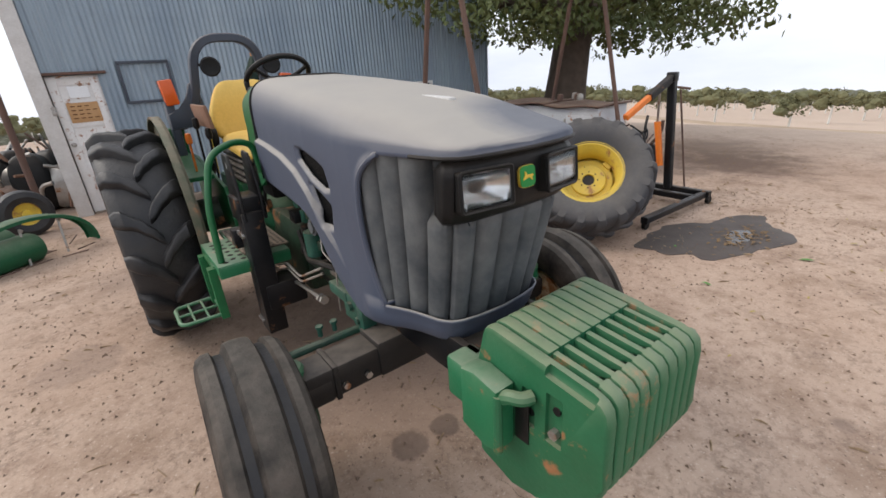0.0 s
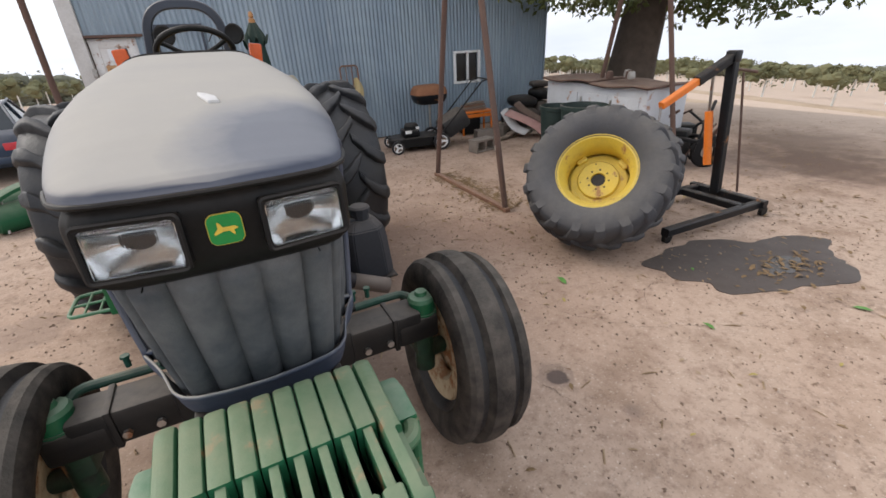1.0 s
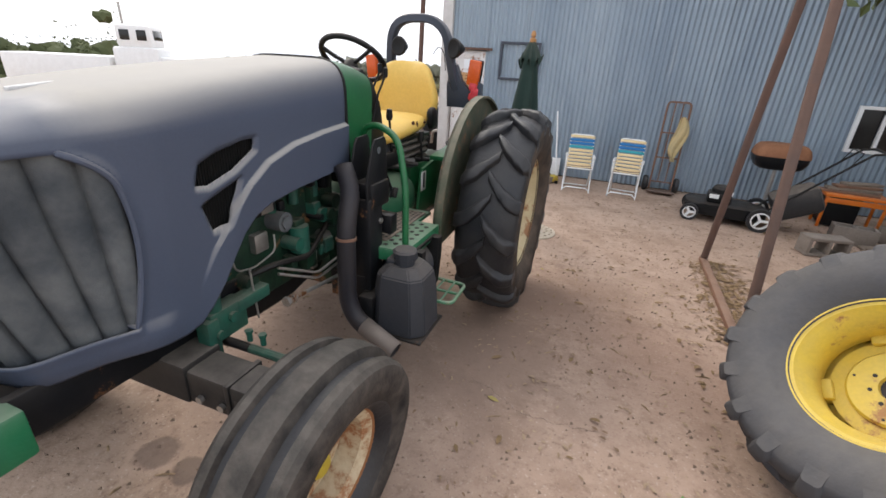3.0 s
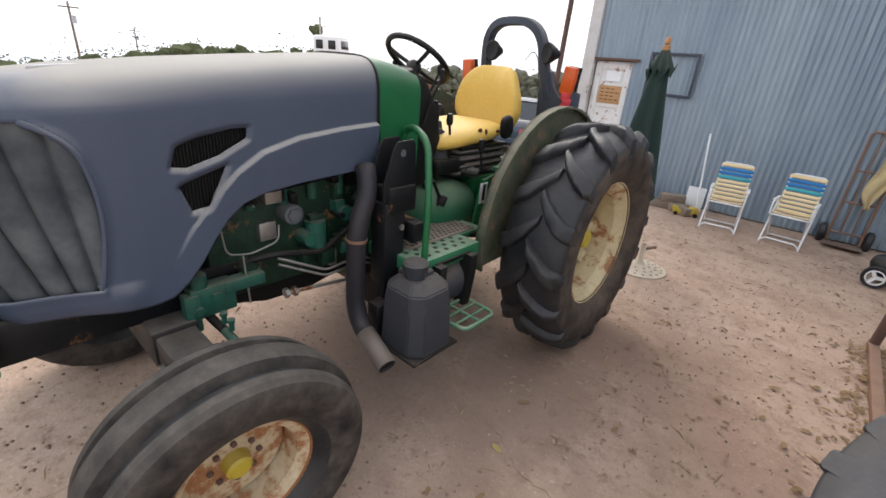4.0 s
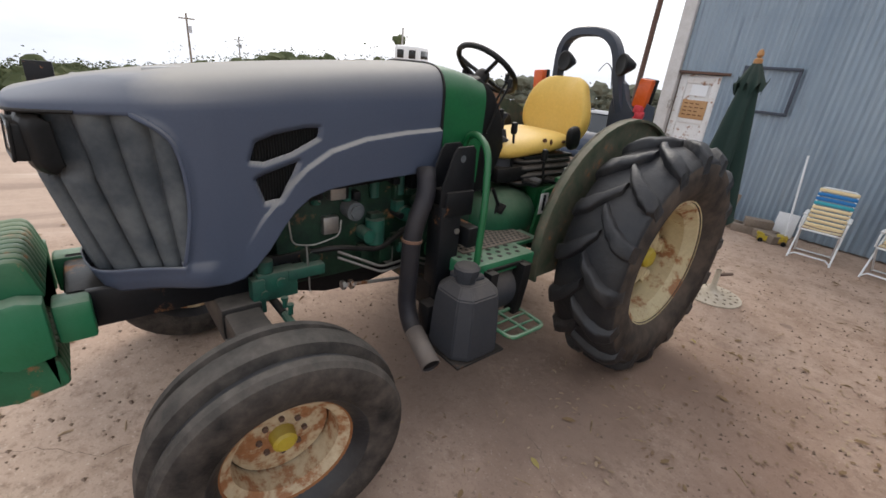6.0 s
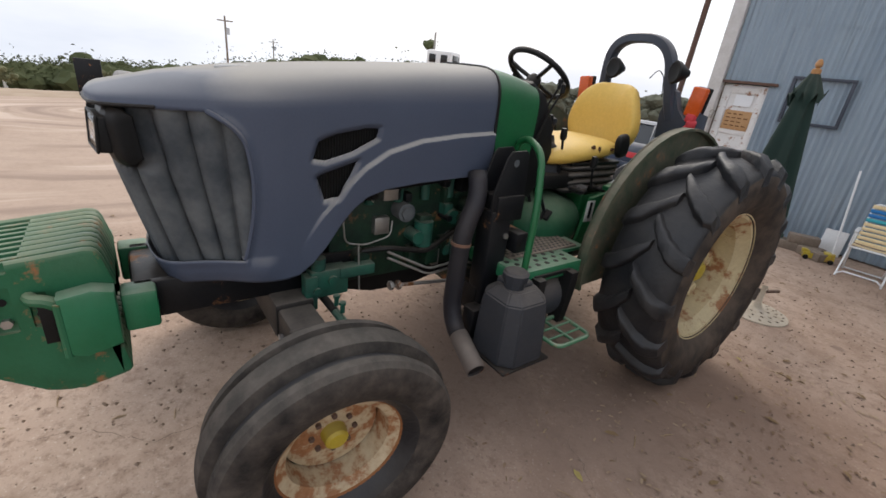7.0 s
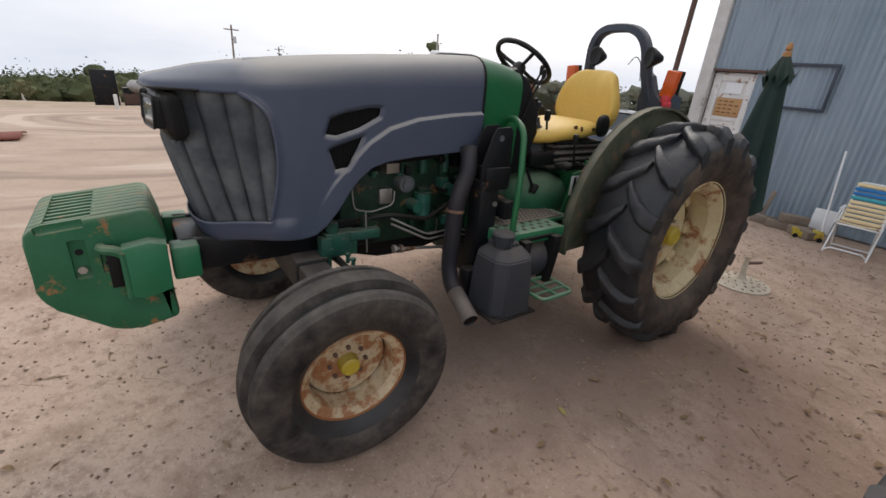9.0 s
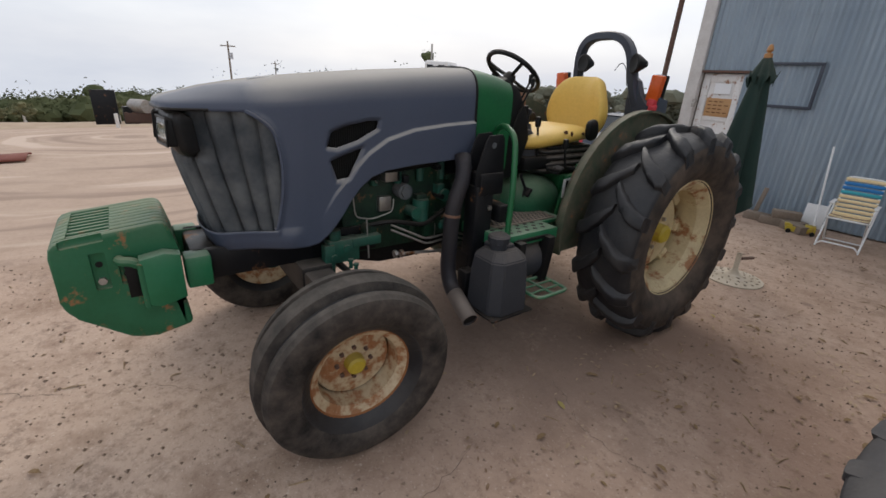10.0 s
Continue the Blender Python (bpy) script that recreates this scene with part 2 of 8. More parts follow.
YELLOW = mat("yellow_paint", (0.66, 0.46, 0.045), 0.5, alt=(0.50, 0.35, 0.07), scale=6, contrast=0.16, amount=0.7, bump=0.12, dust=0.3, dust_colour=(0.5, 0.40, 0.20), rust=0.14, rust_scale=7)
HUB_YELLOW = mat("hub_yellow", (0.5, 0.38, 0.03), 0.5, alt=(0.4, 0.27, 0.03), scale=9, amount=0.7, bump=0.2, dust=0.3, rust=0.2)
SEAT_YELLOW = mat("yellow_vinyl", (0.72, 0.46, 0.10), 0.5, alt=(0.66, 0.40, 0.08), scale=6, amount=0.7, bump=0.2, dust=0.25, dust_colour=(0.5, 0.36, 0.16))
TORN = mat("torn_foam_edge", (0.12, 0.05, 0.02), 0.9, scale=20, amount=0.6)
ORANGE_LENS = mat("orange_lens", (0.62, 0.10, 0.015), 0.25, alt=(0.5, 0.07, 0.01), scale=12, amount=0.5, bump=0.05, dust=0.2)
RED_LENS = mat("red_tape", (0.6, 0.05, 0.06), 0.5, scale=12, amount=0.5)
ORANGE = mat("orange_paint", (0.78, 0.2, 0.02), 0.4, alt=(0.6, 0.13, 0.02), scale=8, amount=0.6, bump=0.1, dust=0.2, rust=0.12)
STEEL = mat("bare_steel", (0.42, 0.40, 0.37), 0.45, 0.8, alt=(0.25, 0.22, 0.2), scale=14, amount=0.7, bump=0.2, dust=0.3, rust=0.15)
RUST = mat("rusty_pipe", (0.17, 0.085, 0.055), 0.8, 0.2, alt=(0.30, 0.17, 0.11), scale=9, amount=0.9, bump=0.4, dust=0.3)
RUST_DARK = mat("dark_rusty_steel", (0.09, 0.055, 0.045), 0.8, 0.1, alt=(0.16, 0.09, 0.065), scale=7, amount=0.9, bump=0.4, dust=0.35)
EXHAUST = mat("heat_stained_pipe", (0.014, 0.017, 0.026), 0.45, 0.2, alt=(0.05, 0.04, 0.035), scale=3.5, amount=0.7, bump=0.2, dust=0.10, spec=0.2)
WHITE_PAINT = mat("white_paint", (0.78, 0.77, 0.75), 0.5, alt=(0.62, 0.6, 0.57), scale=6, amount=0.5, bump=0.1, dust=0.15)
WHITE_TUBE = mat("white_enamel", (0.8, 0.8, 0.79), 0.35, alt=(0.66, 0.65, 0.62), scale=12, amount=0.5, bump=0.05)
PEELING = mat("peeling_white_paint", (0.74, 0.72, 0.70), 0.7, alt=(0.6, 0.57, 0.54), scale=5, amount=0.6, bump=0.5, fine=40, rust=0.16, rust_scale=11)
OLD_WOOD = mat("weathered_wood", (0.25, 0.195, 0.15), 0.85, alt=(0.13, 0.10, 0.075), scale=8, amount=0.9, bump=0.5, fine=45, dust=0.3)
PALE_WOOD = mat("pale_painted_wood", (0.62, 0.60, 0.58), 0.75, alt=(0.46, 0.43, 0.40), scale=6, amount=0.8, bump=0.4)
PLY = mat("plywood_patch", (0.42, 0.23, 0.10), 0.7, alt=(0.5, 0.31, 0.16), scale=14, amount=0.8, bump=0.2)
PAPER = mat("paper_notice", (0.78, 0.79, 0.80), 0.8, scale=10, amount=0.1, bump=0.0)
DARK_RUBBER = mat("black_bellows", (0.022, 0.022, 0.023), 0.6, scale=10, amount=0.5, dust=0.5)
CANVAS = mat("green_canvas", (0.009, 0.027, 0.021), 0.9, alt=(0.022, 0.048, 0.039), scale=5, amount=0.7, bump=0.3, fine=160, dust=0.25)
FINIAL = mat("turned_wood", (0.45, 0.22, 0.08), 0.5, scale=12, amount=0.6)
STRAP_CREAM = mat("cream_webbing", (0.78, 0.62, 0.36), 0.7, alt=(0.68, 0.5, 0.27), scale=9, amount=0.5, bump=0.3, fine=200)
STRAP_BLUE = mat("blue_webbing", (0.02, 0.16, 0.42), 0.7, alt=(0.03, 0.22, 0.45), scale=9, amount=0.5, bump=0.3, fine=200)
STRAP_TEAL = mat("teal_webbing", (0.05, 0.36, 0.42), 0.7, scale=9, amount=0.4, bump=0.3, fine=200)
PLASTIC_GREY = mat("grey_black_plastic", (0.026, 0.029, 0.036), 0.6, alt=(0.042, 0.046, 0.052), scale=5, amount=0.6, bump=0.15, dust=0.3, spec=0.2)
PLASTIC_GREEN = mat("green_black_plastic", (0.010, 0.024, 0.022), 0.55, alt=(0.03, 0.06, 0.055), scale=5, amount=0.6, bump=0.15, dust=0.4)
BIN_GREY = mat("chalky_grey_paint", (0.52, 0.53, 0.55), 0.7, alt=(0.40, 0.40, 0.41), scale=4, amount=0.7, bump=0.3, dust=0.4, rust=0.1)
BARK = mat("walnut_bark", (0.095, 0.07, 0.052), 0.95, alt=(0.05, 0.038, 0.03), scale=7, amount=0.9, bump=1.0, fine=28)
LEAF = mat("green_leaf", (0.045, 0.075, 0.02), 0.6, alt=(0.12, 0.115, 0.03), scale=1.3, amount=0.9, bump=0.0)
LEAF_DRY = mat("dry_leaf", (0.24, 0.15, 0.07), 0.85, alt=(0.17, 0.11, 0.06), scale=3, amount=0.9, bump=0.0)
LEAF_FRESH = mat("fresh_leaf", (0.11, 0.25, 0.05), 0.6, scale=6, amount=0.5, bump=0.0)
# leaf colours of the distance, paled and greyed to paint in haze
ORCHARD = mat("orchard_leaf", (0.125, 0.13, 0.07), 0.9, spec=0.1, alt=(0.20, 0.185, 0.10), scale=0.35, amount=0.9, bump=0.0)
FAR_TREE = mat("hazed_tree_leaf", (0.13, 0.135, 0.10), 0.95, spec=0.1, alt=(0.17, 0.165, 0.12), scale=0.08, amount=0.9, bump=0.0)
DIRTY_CREAM = mat("dirty_cream_iron", (0.58, 0.50, 0.39), 0.7, alt=(0.38, 0.31, 0.22), scale=9, amount=0.8, bump=0.2, dust=0.3)
WHITEWASH = mat("whitewashed_trunk", (0.72, 0.7, 0.66), 0.9, scale=6, amount=0.4)
CAR_BLUE = mat("blue_car_paint", (0.03, 0.05, 0.085), 0.4, alt=(0.035, 0.055, 0.09), scale=2, amount=0.5, bump=0.0, dust=0.3)
PINK = mat("faded_pink_plastic", (0.50, 0.27, 0.24), 0.7, alt=(0.40, 0.2, 0.17), scale=5, amount=0.7, bump=0.2, dust=0.3)
CONCRETE_BLOCK = mat("concrete_block", (0.24, 0.20, 0.165), 0.95, alt=(0.16, 0.13, 0.105), scale=8, amount=0.8, bump=0.6, fine=50)


def glass_mat(name, colour, rough):
    m = bpy.data.materials.new(name)
    m.use_nodes = True
    b = m.node_tree.nodes["Principled BSDF"]
    b.inputs["Base Color"].default_value = (*colour, 1)
    b.inputs["Roughness"].default_value = rough
    b.inputs["Transmission Weight"].default_value = 1.0
    b.inputs["IOR"].default_value = 1.45
    return m


GLASS = glass_mat("clear_glass", (0.95, 0.96, 0.96), 0.03)
# the grey mottling paints uneven reflections into the bowl's colour
REFLECTOR = mat("lamp_reflector", (0.74, 0.74, 0.73), 0.22, 1.0, alt=(0.40, 0.40, 0.40), scale=22, amount=0.8, bump=0.0)
DARK_PANE = mat("dark_window_pane", (0.02, 0.018, 0.016), 0.12, scale=2, amount=0.6, bump=0.0, dust=0.0)

# ---- ground ----
def ground_material():
    m = bpy.data.materials.new("packed_dirt_and_slab")
    m.use_nodes = True
    n, l = m.node_tree.nodes, m.node_tree.links
    b = n["Principled BSDF"]
    tc = n.new("ShaderNodeTexCoord")

    def noise_tex(s, detail=6.0, rough=0.6, stretch=None):
        t = n.new("ShaderNodeTexNoise")
        t.inputs["Scale"].default_value, t.inputs["Detail"].default_value, t.inputs["Roughness"].default_value = s, detail, rough
        if stretch:
            mp = n.new("ShaderNodeMapping")
            mp.inputs["Scale"].default_value = stretch[:3]
            mp.inputs["Rotation"].default_value = (0, 0, radians(stretch[3]))
            l.new(tc.outputs["Object"], mp.inputs["Vector"])
            l.new(mp.outputs["Vector"], t.inputs["Vector"])
        else:
            l.new(tc.outputs["Object"], t.inputs["Vector"])
        return t.outputs["Fac"]

    def remap(s, lo, hi, a=0.0, c=1.0):
        t = n.new("ShaderNodeMapRange")
        t.interpolation_type = "SMOOTHSTEP"
        for k, v in (("From Min", lo), ("From Max", hi), ("To Min", a), ("To Max", c)):
            t.inputs[k].default_value = v
        l.new(s, t.inputs["Value"])
        return t.outputs["Result"]

    def blend(fac, a, c):
        t = n.new("ShaderNodeMix")
        t.data_type = "RGBA"
        l.new(fac, t.inputs["Factor"])
        for s, v in (("A", a), ("B", c)):
            if isinstance(v, tuple):
                t.inputs[s].default_value = (*v, 1)
            else:
                l.new(v, t.inputs[s])
        return t.outputs["Result"]

    def op(kind, a, c=0.0):
        t = n.new("ShaderNodeMath")
        t.operation = kind
        for k, v in enumerate((a, c)):
            if isinstance(v, (int, float)):
                t.inputs[k].default_value = v
            else:
                l.new(v, t.inputs[k])
        return t.outputs["Value"]

    big, mid, small, grit = noise_tex(0.35), noise_tex(1.9, 8.0, 0.65), noise_tex(16.0, 6.0, 0.7), noise_tex(120.0, 3.0)
    col = blend(remap(big, 0.35, 0.65), (0.397, 0.268, 0.189), (0.453, 0.325, 0.239))
    col = blend(remap(mid, 0.47, 0.68, 0.0, 0.85), col, (0.273, 0.178, 0.119))
    col = blend(remap(mid, 0.40, 0.22, 0.0, 0.6), col, (0.484, 0.367, 0.278))
    col = blend(remap(small, 0.50, 0.70, 0.0, 0.75), col, (0.216, 0.138, 0.093))
    col = blend(remap(noise_tex(46.0, 4.0, 0.7), 0.56, 0.70, 0.0, 0.6), col, (0.175, 0.120, 0.091))
    col = blend(remap(noise_tex(31.0, 4.0, 0.7), 0.58, 0.72, 0.0, 0.5), col, (0.536, 0.430, 0.348))
    col = blend(remap(grit, 0.60, 0.78, 0.0, 0.5), col, (0.515, 0.430, 0.363))
    # crumbs of soil and leaf: dark specks in drifts, and pale chips
    drift = remap(noise_tex(1.1, 4.0, 0.6), 0.42, 0.62)
    col = blend(op("MULTIPLY", remap(noise_tex(78.0, 2.0, 0.5), 0.61, 0.68), op("MULTIPLY", drift, 0.32)), col, (0.118, 0.075, 0.050))
    col = blend(op("MULTIPLY", remap(noise_tex(64.0, 2.0, 0.5, (1.0, 1.0, 1.0, 33.0)), 0.64, 0.69), 0.6), col, (0.577, 0.460, 0.363))
    col = blend(remap(noise_tex(5.5, 7.0, 0.7), 0.52, 0.66, 0.0, 0.45), col, (0.242, 0.148, 0.101))
    # rough patches where the slab has spalled
    spall = op("MULTIPLY", remap(noise_tex(2.6, 5.0, 0.6), 0.50, 0.60), remap(noise_tex(24.0, 6.0, 0.75), 0.46, 0.58))
    spall = op("MULTIPLY", spall, remap(noise_tex(0.45, 2.0, 0.5, (1.0, 1.0, 1.0, 20.0)), 0.42, 0.58, 0.35, 1.0))
    col = blend(op("MULTIPLY", spall, 0.42), col, (0.160, 0.108, 0.079))
    # scattered dark spots of old oil and mud
    vor = n.new("ShaderNodeTexVoronoi")
    vor.inputs["Scale"].default_value = 2.2
    l.new(tc.outputs["Object"], vor.inputs["Vector"])
    spots = op("MULTIPLY", remap(vor.outputs["Distance"], 0.16, 0.08), remap(noise_tex(0.9), 0.48, 0.62))
    col = blend(op("MULTIPLY", spots, 0.55), col, (0.144, 0.100, 0.081))
    # oil drips under the axle, damp rings, brown soil, and shade painted under the tractor
    sep = n.new("ShaderNodeSeparateXYZ")
    l.new(tc.outputs["Object"], sep.inputs["Vector"])
    # wide discs at tractor and rear tyre mix stained soil with its painted shade
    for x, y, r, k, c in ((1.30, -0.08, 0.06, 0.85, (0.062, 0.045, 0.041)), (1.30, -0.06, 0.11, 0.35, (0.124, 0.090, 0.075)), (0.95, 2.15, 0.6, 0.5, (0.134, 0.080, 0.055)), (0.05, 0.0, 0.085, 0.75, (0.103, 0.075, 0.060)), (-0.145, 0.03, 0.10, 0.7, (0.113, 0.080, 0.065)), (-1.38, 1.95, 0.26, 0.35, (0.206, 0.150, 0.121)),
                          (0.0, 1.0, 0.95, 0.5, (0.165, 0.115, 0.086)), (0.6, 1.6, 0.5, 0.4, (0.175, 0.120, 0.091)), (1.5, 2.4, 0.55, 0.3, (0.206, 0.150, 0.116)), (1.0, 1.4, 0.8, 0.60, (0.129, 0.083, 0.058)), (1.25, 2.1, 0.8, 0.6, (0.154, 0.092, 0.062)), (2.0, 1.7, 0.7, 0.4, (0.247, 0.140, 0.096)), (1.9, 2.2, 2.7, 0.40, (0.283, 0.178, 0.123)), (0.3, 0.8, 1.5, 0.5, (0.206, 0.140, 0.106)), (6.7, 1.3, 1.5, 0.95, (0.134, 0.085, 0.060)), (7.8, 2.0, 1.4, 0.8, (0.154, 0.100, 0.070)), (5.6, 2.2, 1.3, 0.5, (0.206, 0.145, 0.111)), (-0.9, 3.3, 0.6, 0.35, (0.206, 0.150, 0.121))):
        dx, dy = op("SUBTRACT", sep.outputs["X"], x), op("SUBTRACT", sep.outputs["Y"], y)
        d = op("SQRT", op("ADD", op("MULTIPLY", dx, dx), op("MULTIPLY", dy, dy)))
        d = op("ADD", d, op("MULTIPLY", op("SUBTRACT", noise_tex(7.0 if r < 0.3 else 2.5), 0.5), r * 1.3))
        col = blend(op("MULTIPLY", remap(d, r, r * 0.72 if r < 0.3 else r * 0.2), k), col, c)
    # wheel tracks in the loose dirt away from the slab
    tx, ty = op("SUBTRACT", sep.outputs["X"], -10.5), op("SUBTRACT", sep.outputs["Y"], -0.5)
    turn = op("SQRT", op("ADD", op("MULTIPLY", tx, tx), op("MULTIPLY", ty, ty)))
    along = n.new("ShaderNodeCombineXYZ")
    l.new(op("ADD", turn, op("MULTIPLY", noise_tex(0.35, 2.0), 1.4)), along.inputs["X"])
    l.new(op("MULTIPLY", ty, 0.10), along.inputs["Y"])
    rutn = n.new("ShaderNodeTexNoise")
    rutn.inputs["Scale"].default_value, rutn.inputs["Detail"].default_value, rutn.inputs["Roughness"].default_value = 1.7, 3.0, 0.55
    l.new(along.outputs["Vector"], rutn.inputs["Vector"])
    ruts = rutn.outputs["Fac"]
    away = remap(sep.outputs["X"], -1.4, -3.4)
    col = blend(op("MULTIPLY", away, 0.65), col, (0.443, 0.325, 0.243))
    col = blend(op("MULTIPLY", op("MULTIPLY", away, remap(ruts, 0.52, 0.62)), 0.75), col, (0.278, 0.195, 0.147))
    col = blend(op("MULTIPLY", op("MULTIPLY", away, remap(ruts, 0.46, 0.36)), 0.75), col, (0.567, 0.439, 0.344))
    away2 = op("MULTIPLY", remap(sep.outputs["X"], 6.5, 12.0), 0.75)
    col = blend(away2, col, (0.536, 0.410, 0.313))
    hsv = n.new("ShaderNodeHueSaturation")
    hsv.inputs["Saturation"].default_value, hsv.inputs["Value"].default_value = 0.93, 1.10
    l.new(col, hsv.inputs["Color"])
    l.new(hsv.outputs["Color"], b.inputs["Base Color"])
    b.inputs["Roughness"].default_value = 0.95
    b.inputs["Specular IOR Level"].default_value = 0.2
    bp = n.new("ShaderNodeBump")
    bp.inputs["Strength"].default_value, bp.inputs["Distance"].default_value = 0.6, 0.016
    l.new(op("ADD", op("MULTIPLY", mid, 1.2), op("ADD", op("MULTIPLY", small, 0.6), op("ADD", op("MULTIPLY", grit, 0.12), op("MULTIPLY", op("MULTIPLY", ruts, away), 3.0)))), bp.inputs["Height"])
    l.new(bp.outputs["Normal"], b.inputs["Normal"])
    return m


bm = NB()


def land(x, y):
    """Height of the ground: the yard is level, the fields round it fall away gently."""
    d = max(0.0, math.hypot(x - 1.0, y - 2.0) - 9.0)
    west = max(0.0, 1.0 - x) / max(1.0, math.hypot(x - 1.0, y - 2.0))
    east = max(0.0, x - 1.0) / max(1.0, math.hypot(x - 1.0, y - 2.0))
    step = min(1.0, d / 7.0)
    return -0.066 * (1 + 0.7 * west ** 6 + 0.3 * east ** 4) * d * d / (d + 7.0) - 0.85 * east ** 4 * step * step * (3 - 2 * step)


half = [2, 5, 8, 11, 13, 15, 17, 19, 22, 25, 29, 34, 40, 48, 60, 80, 110, 160, 260, 450, 900]
steps = [-q for q in half[::-1]] + [0] + half
gv = [[bm.verts.new((x, y, land(x, y))) for y in steps] for x in steps]
for i in range(len(steps) - 1):
    for j in range(len(steps) - 1):
        bm.faces.new((gv[i][j], gv[i + 1][j], gv[i + 1][j + 1], gv[i][j + 1]))
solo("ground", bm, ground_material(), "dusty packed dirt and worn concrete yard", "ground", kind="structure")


# ---- shed ----
def tin_material():
    m = bpy.data.materials.new("weathered_corrugated_steel")
    m.use_nodes = True
    n, l = m.node_tree.nodes, m.node_tree.links
    b = n["Principled BSDF"]
    tc = n.new("ShaderNodeTexCoord")
    geo = n.new("ShaderNodeObjectInfo")

    def streak(scale, stretch):
        mp = n.new("ShaderNodeMapping")
        mp.inputs["Scale"].default_value = stretch
        t = n.new("ShaderNodeTexNoise")
        t.inputs["Scale"].default_value, t.inputs["Detail"].default_value, t.inputs["Roughness"].default_value = scale, 6.0, 0.65
        l.new(tc.outputs["Object"], mp.inputs["Vector"])
        l.new(mp.outputs["Vector"], t.inputs["Vector"])
        return t.outputs["Fac"]

    def blend(sock, lo, hi, top, a, c):
        r = n.new("ShaderNodeMapRange")
        r.inputs["From Min"].default_value, r.inputs["From Max"].default_value, r.inputs["To Max"].default_value = lo, hi, top
        l.new(sock, r.inputs["Value"])
        t = n.new("ShaderNodeMix")
        t.data_type = "RGBA"
        l.new(r.outputs["Result"], t.inputs["Factor"])
        for s, v in (("A", a), ("B", c)):
            if isinstance(v, tuple):
                t.inputs[s].default_value = (*v, 1)
            else:
                l.new(v, t.inputs[s])
        return t.outputs["Result"]

    col = blend(streak(1.3, (1, 1, 0.35)), 0.35, 0.65, 1.0, (0.240, 0.302, 0.362), (0.325, 0.39, 0.44))
    col = blend(streak(7.0, (3, 3, 0.12)), 0.52, 0.75, 0.75, col, (0.18, 0.22, 0.255))
    col = blend(streak(5.0, (4, 4, 0.2)), 0.58, 0.75, 0.6, col, (0.46, 0.50, 0.53))
    col = blend(geo.outputs["Random"], 0.0, 1.0, 0.35, col, (0.21, 0.265, 0.315))
    col = blend(streak(3.0, (1, 1, 1)), 0.66, 0.78, 0.6, col, (0.24, 0.20, 0.17))
    l.new(col, b.inputs["Base Color"])
    b.inputs["Metallic"].default_value = 0.35
    b.inputs["Roughness"].default_value = 0.52
    bp = n.new("ShaderNodeBump")
    bp.inputs["Strength"].default_value, bp.inputs["Distance"].default_value = 0.2, 0.01
    l.new(streak(4.0, (1, 1, 0.5)), bp.inputs["Height"])
    l.new(bp.outputs["Normal"], b.inputs["Normal"])
    return m


TIN = tin_material()
WALL_Y, WALL_L, WALL_R, WALL_H, DEEP = 6.38, -1.29, 6.35, 3.6, 8.0
DOOR = (-1.22, -0.67, 1.80)
WIN = (4.27, 4.78, 0.85, 1.355)

wall_front = NB()   # timber backing with the openings left free
for x0, x1, z0, z1 in ((WALL_L, DOOR[0] - 0.01, 0, WALL_H), (DOOR[0] - 0.01, DOOR[1] + 0.02, DOOR[2] + 0.02, WALL_H), (DOOR[1] + 0.02, WIN[0], 0, WALL_H), (WIN[1], WALL_R, 0, WALL_H), (WIN[0], WIN[1], 0, WIN[2]), (WIN[0], WIN[1], WIN[3], WALL_H)):
    box(wall_front, ((x0 + x1) / 2, WALL_Y + 0.09, (z0 + z1) / 2), (x1 - x0, 0.10, z1 - z0))
wall_front = solo("wall_front", wall_front, OLD_WOOD, "corrugated blue-grey steel shed wall", "wall", kind="structure")
bm = NB()
box(bm, (WALL_L + 0.05, WALL_Y + 0.14 + DEEP / 2, WALL_H / 2), (0.1, DEEP, WALL_H))
solo("wall_left", bm, TIN, "shed side wall of corrugated steel", "wall", kind="structure")
bm = NB()
box(bm, (WALL_R - 0.05, WALL_Y + 0.14 + DEEP / 2, WALL_H / 2), (0.1, DEEP, WALL_H))
solo("wall_right", bm, TIN, "shed side wall of corrugated steel", "wall", kind="structure")
bm = NB()
box(bm, ((WALL_L + WALL_R) / 2, WALL_Y + 0.09 + DEEP, WALL_H / 2), (WALL_R - WALL_L, 0.1, WALL_H))
solo("wall_back", bm, TIN, "shed back wall of corrugated steel", "wall", kind="structure")
bm = NB()
box(bm, ((WALL_L + WALL_R) / 2, WALL_Y + DEEP / 2 + 0.05, WALL_H + 0.06), (WALL_R - WALL_L + 1.0, DEEP + 0.6, 0.10))
solo("roof", bm, OLD_WOOD, "dark weathered shed roof with overhanging eave", "roof", kind="structure")


def tin_sheet(x0, x1, z0, z1, y):
    bm = NB()
    per = 0.0685
    n = max(4, int((x1 - x0) / per * 8))
    amp = 0.0095
    cols = []
    for k in range(n + 1):
        x = x0 + (x1 - x0) * k / n
        yy = y - amp * math.sin(2 * math.pi * x / per)
        cols.append([bm.verts.new((x, yy, z)) for z in (z0, z1)] + [bm.verts.new((x, yy + 0.003, z)) for z in (z1, z0)])
    for a, b in zip(cols, cols[1:]):
        for k in range(4):
            bm.faces.new((a[k], b[k], b[(k + 1) % 4], a[(k + 1) % 4]))
    bm.faces.new(cols[0][::-1])
    bm.faces.new(cols[-1])
    bmesh.ops.recalc_face_normals(bm, faces=bm.faces)
    return bm


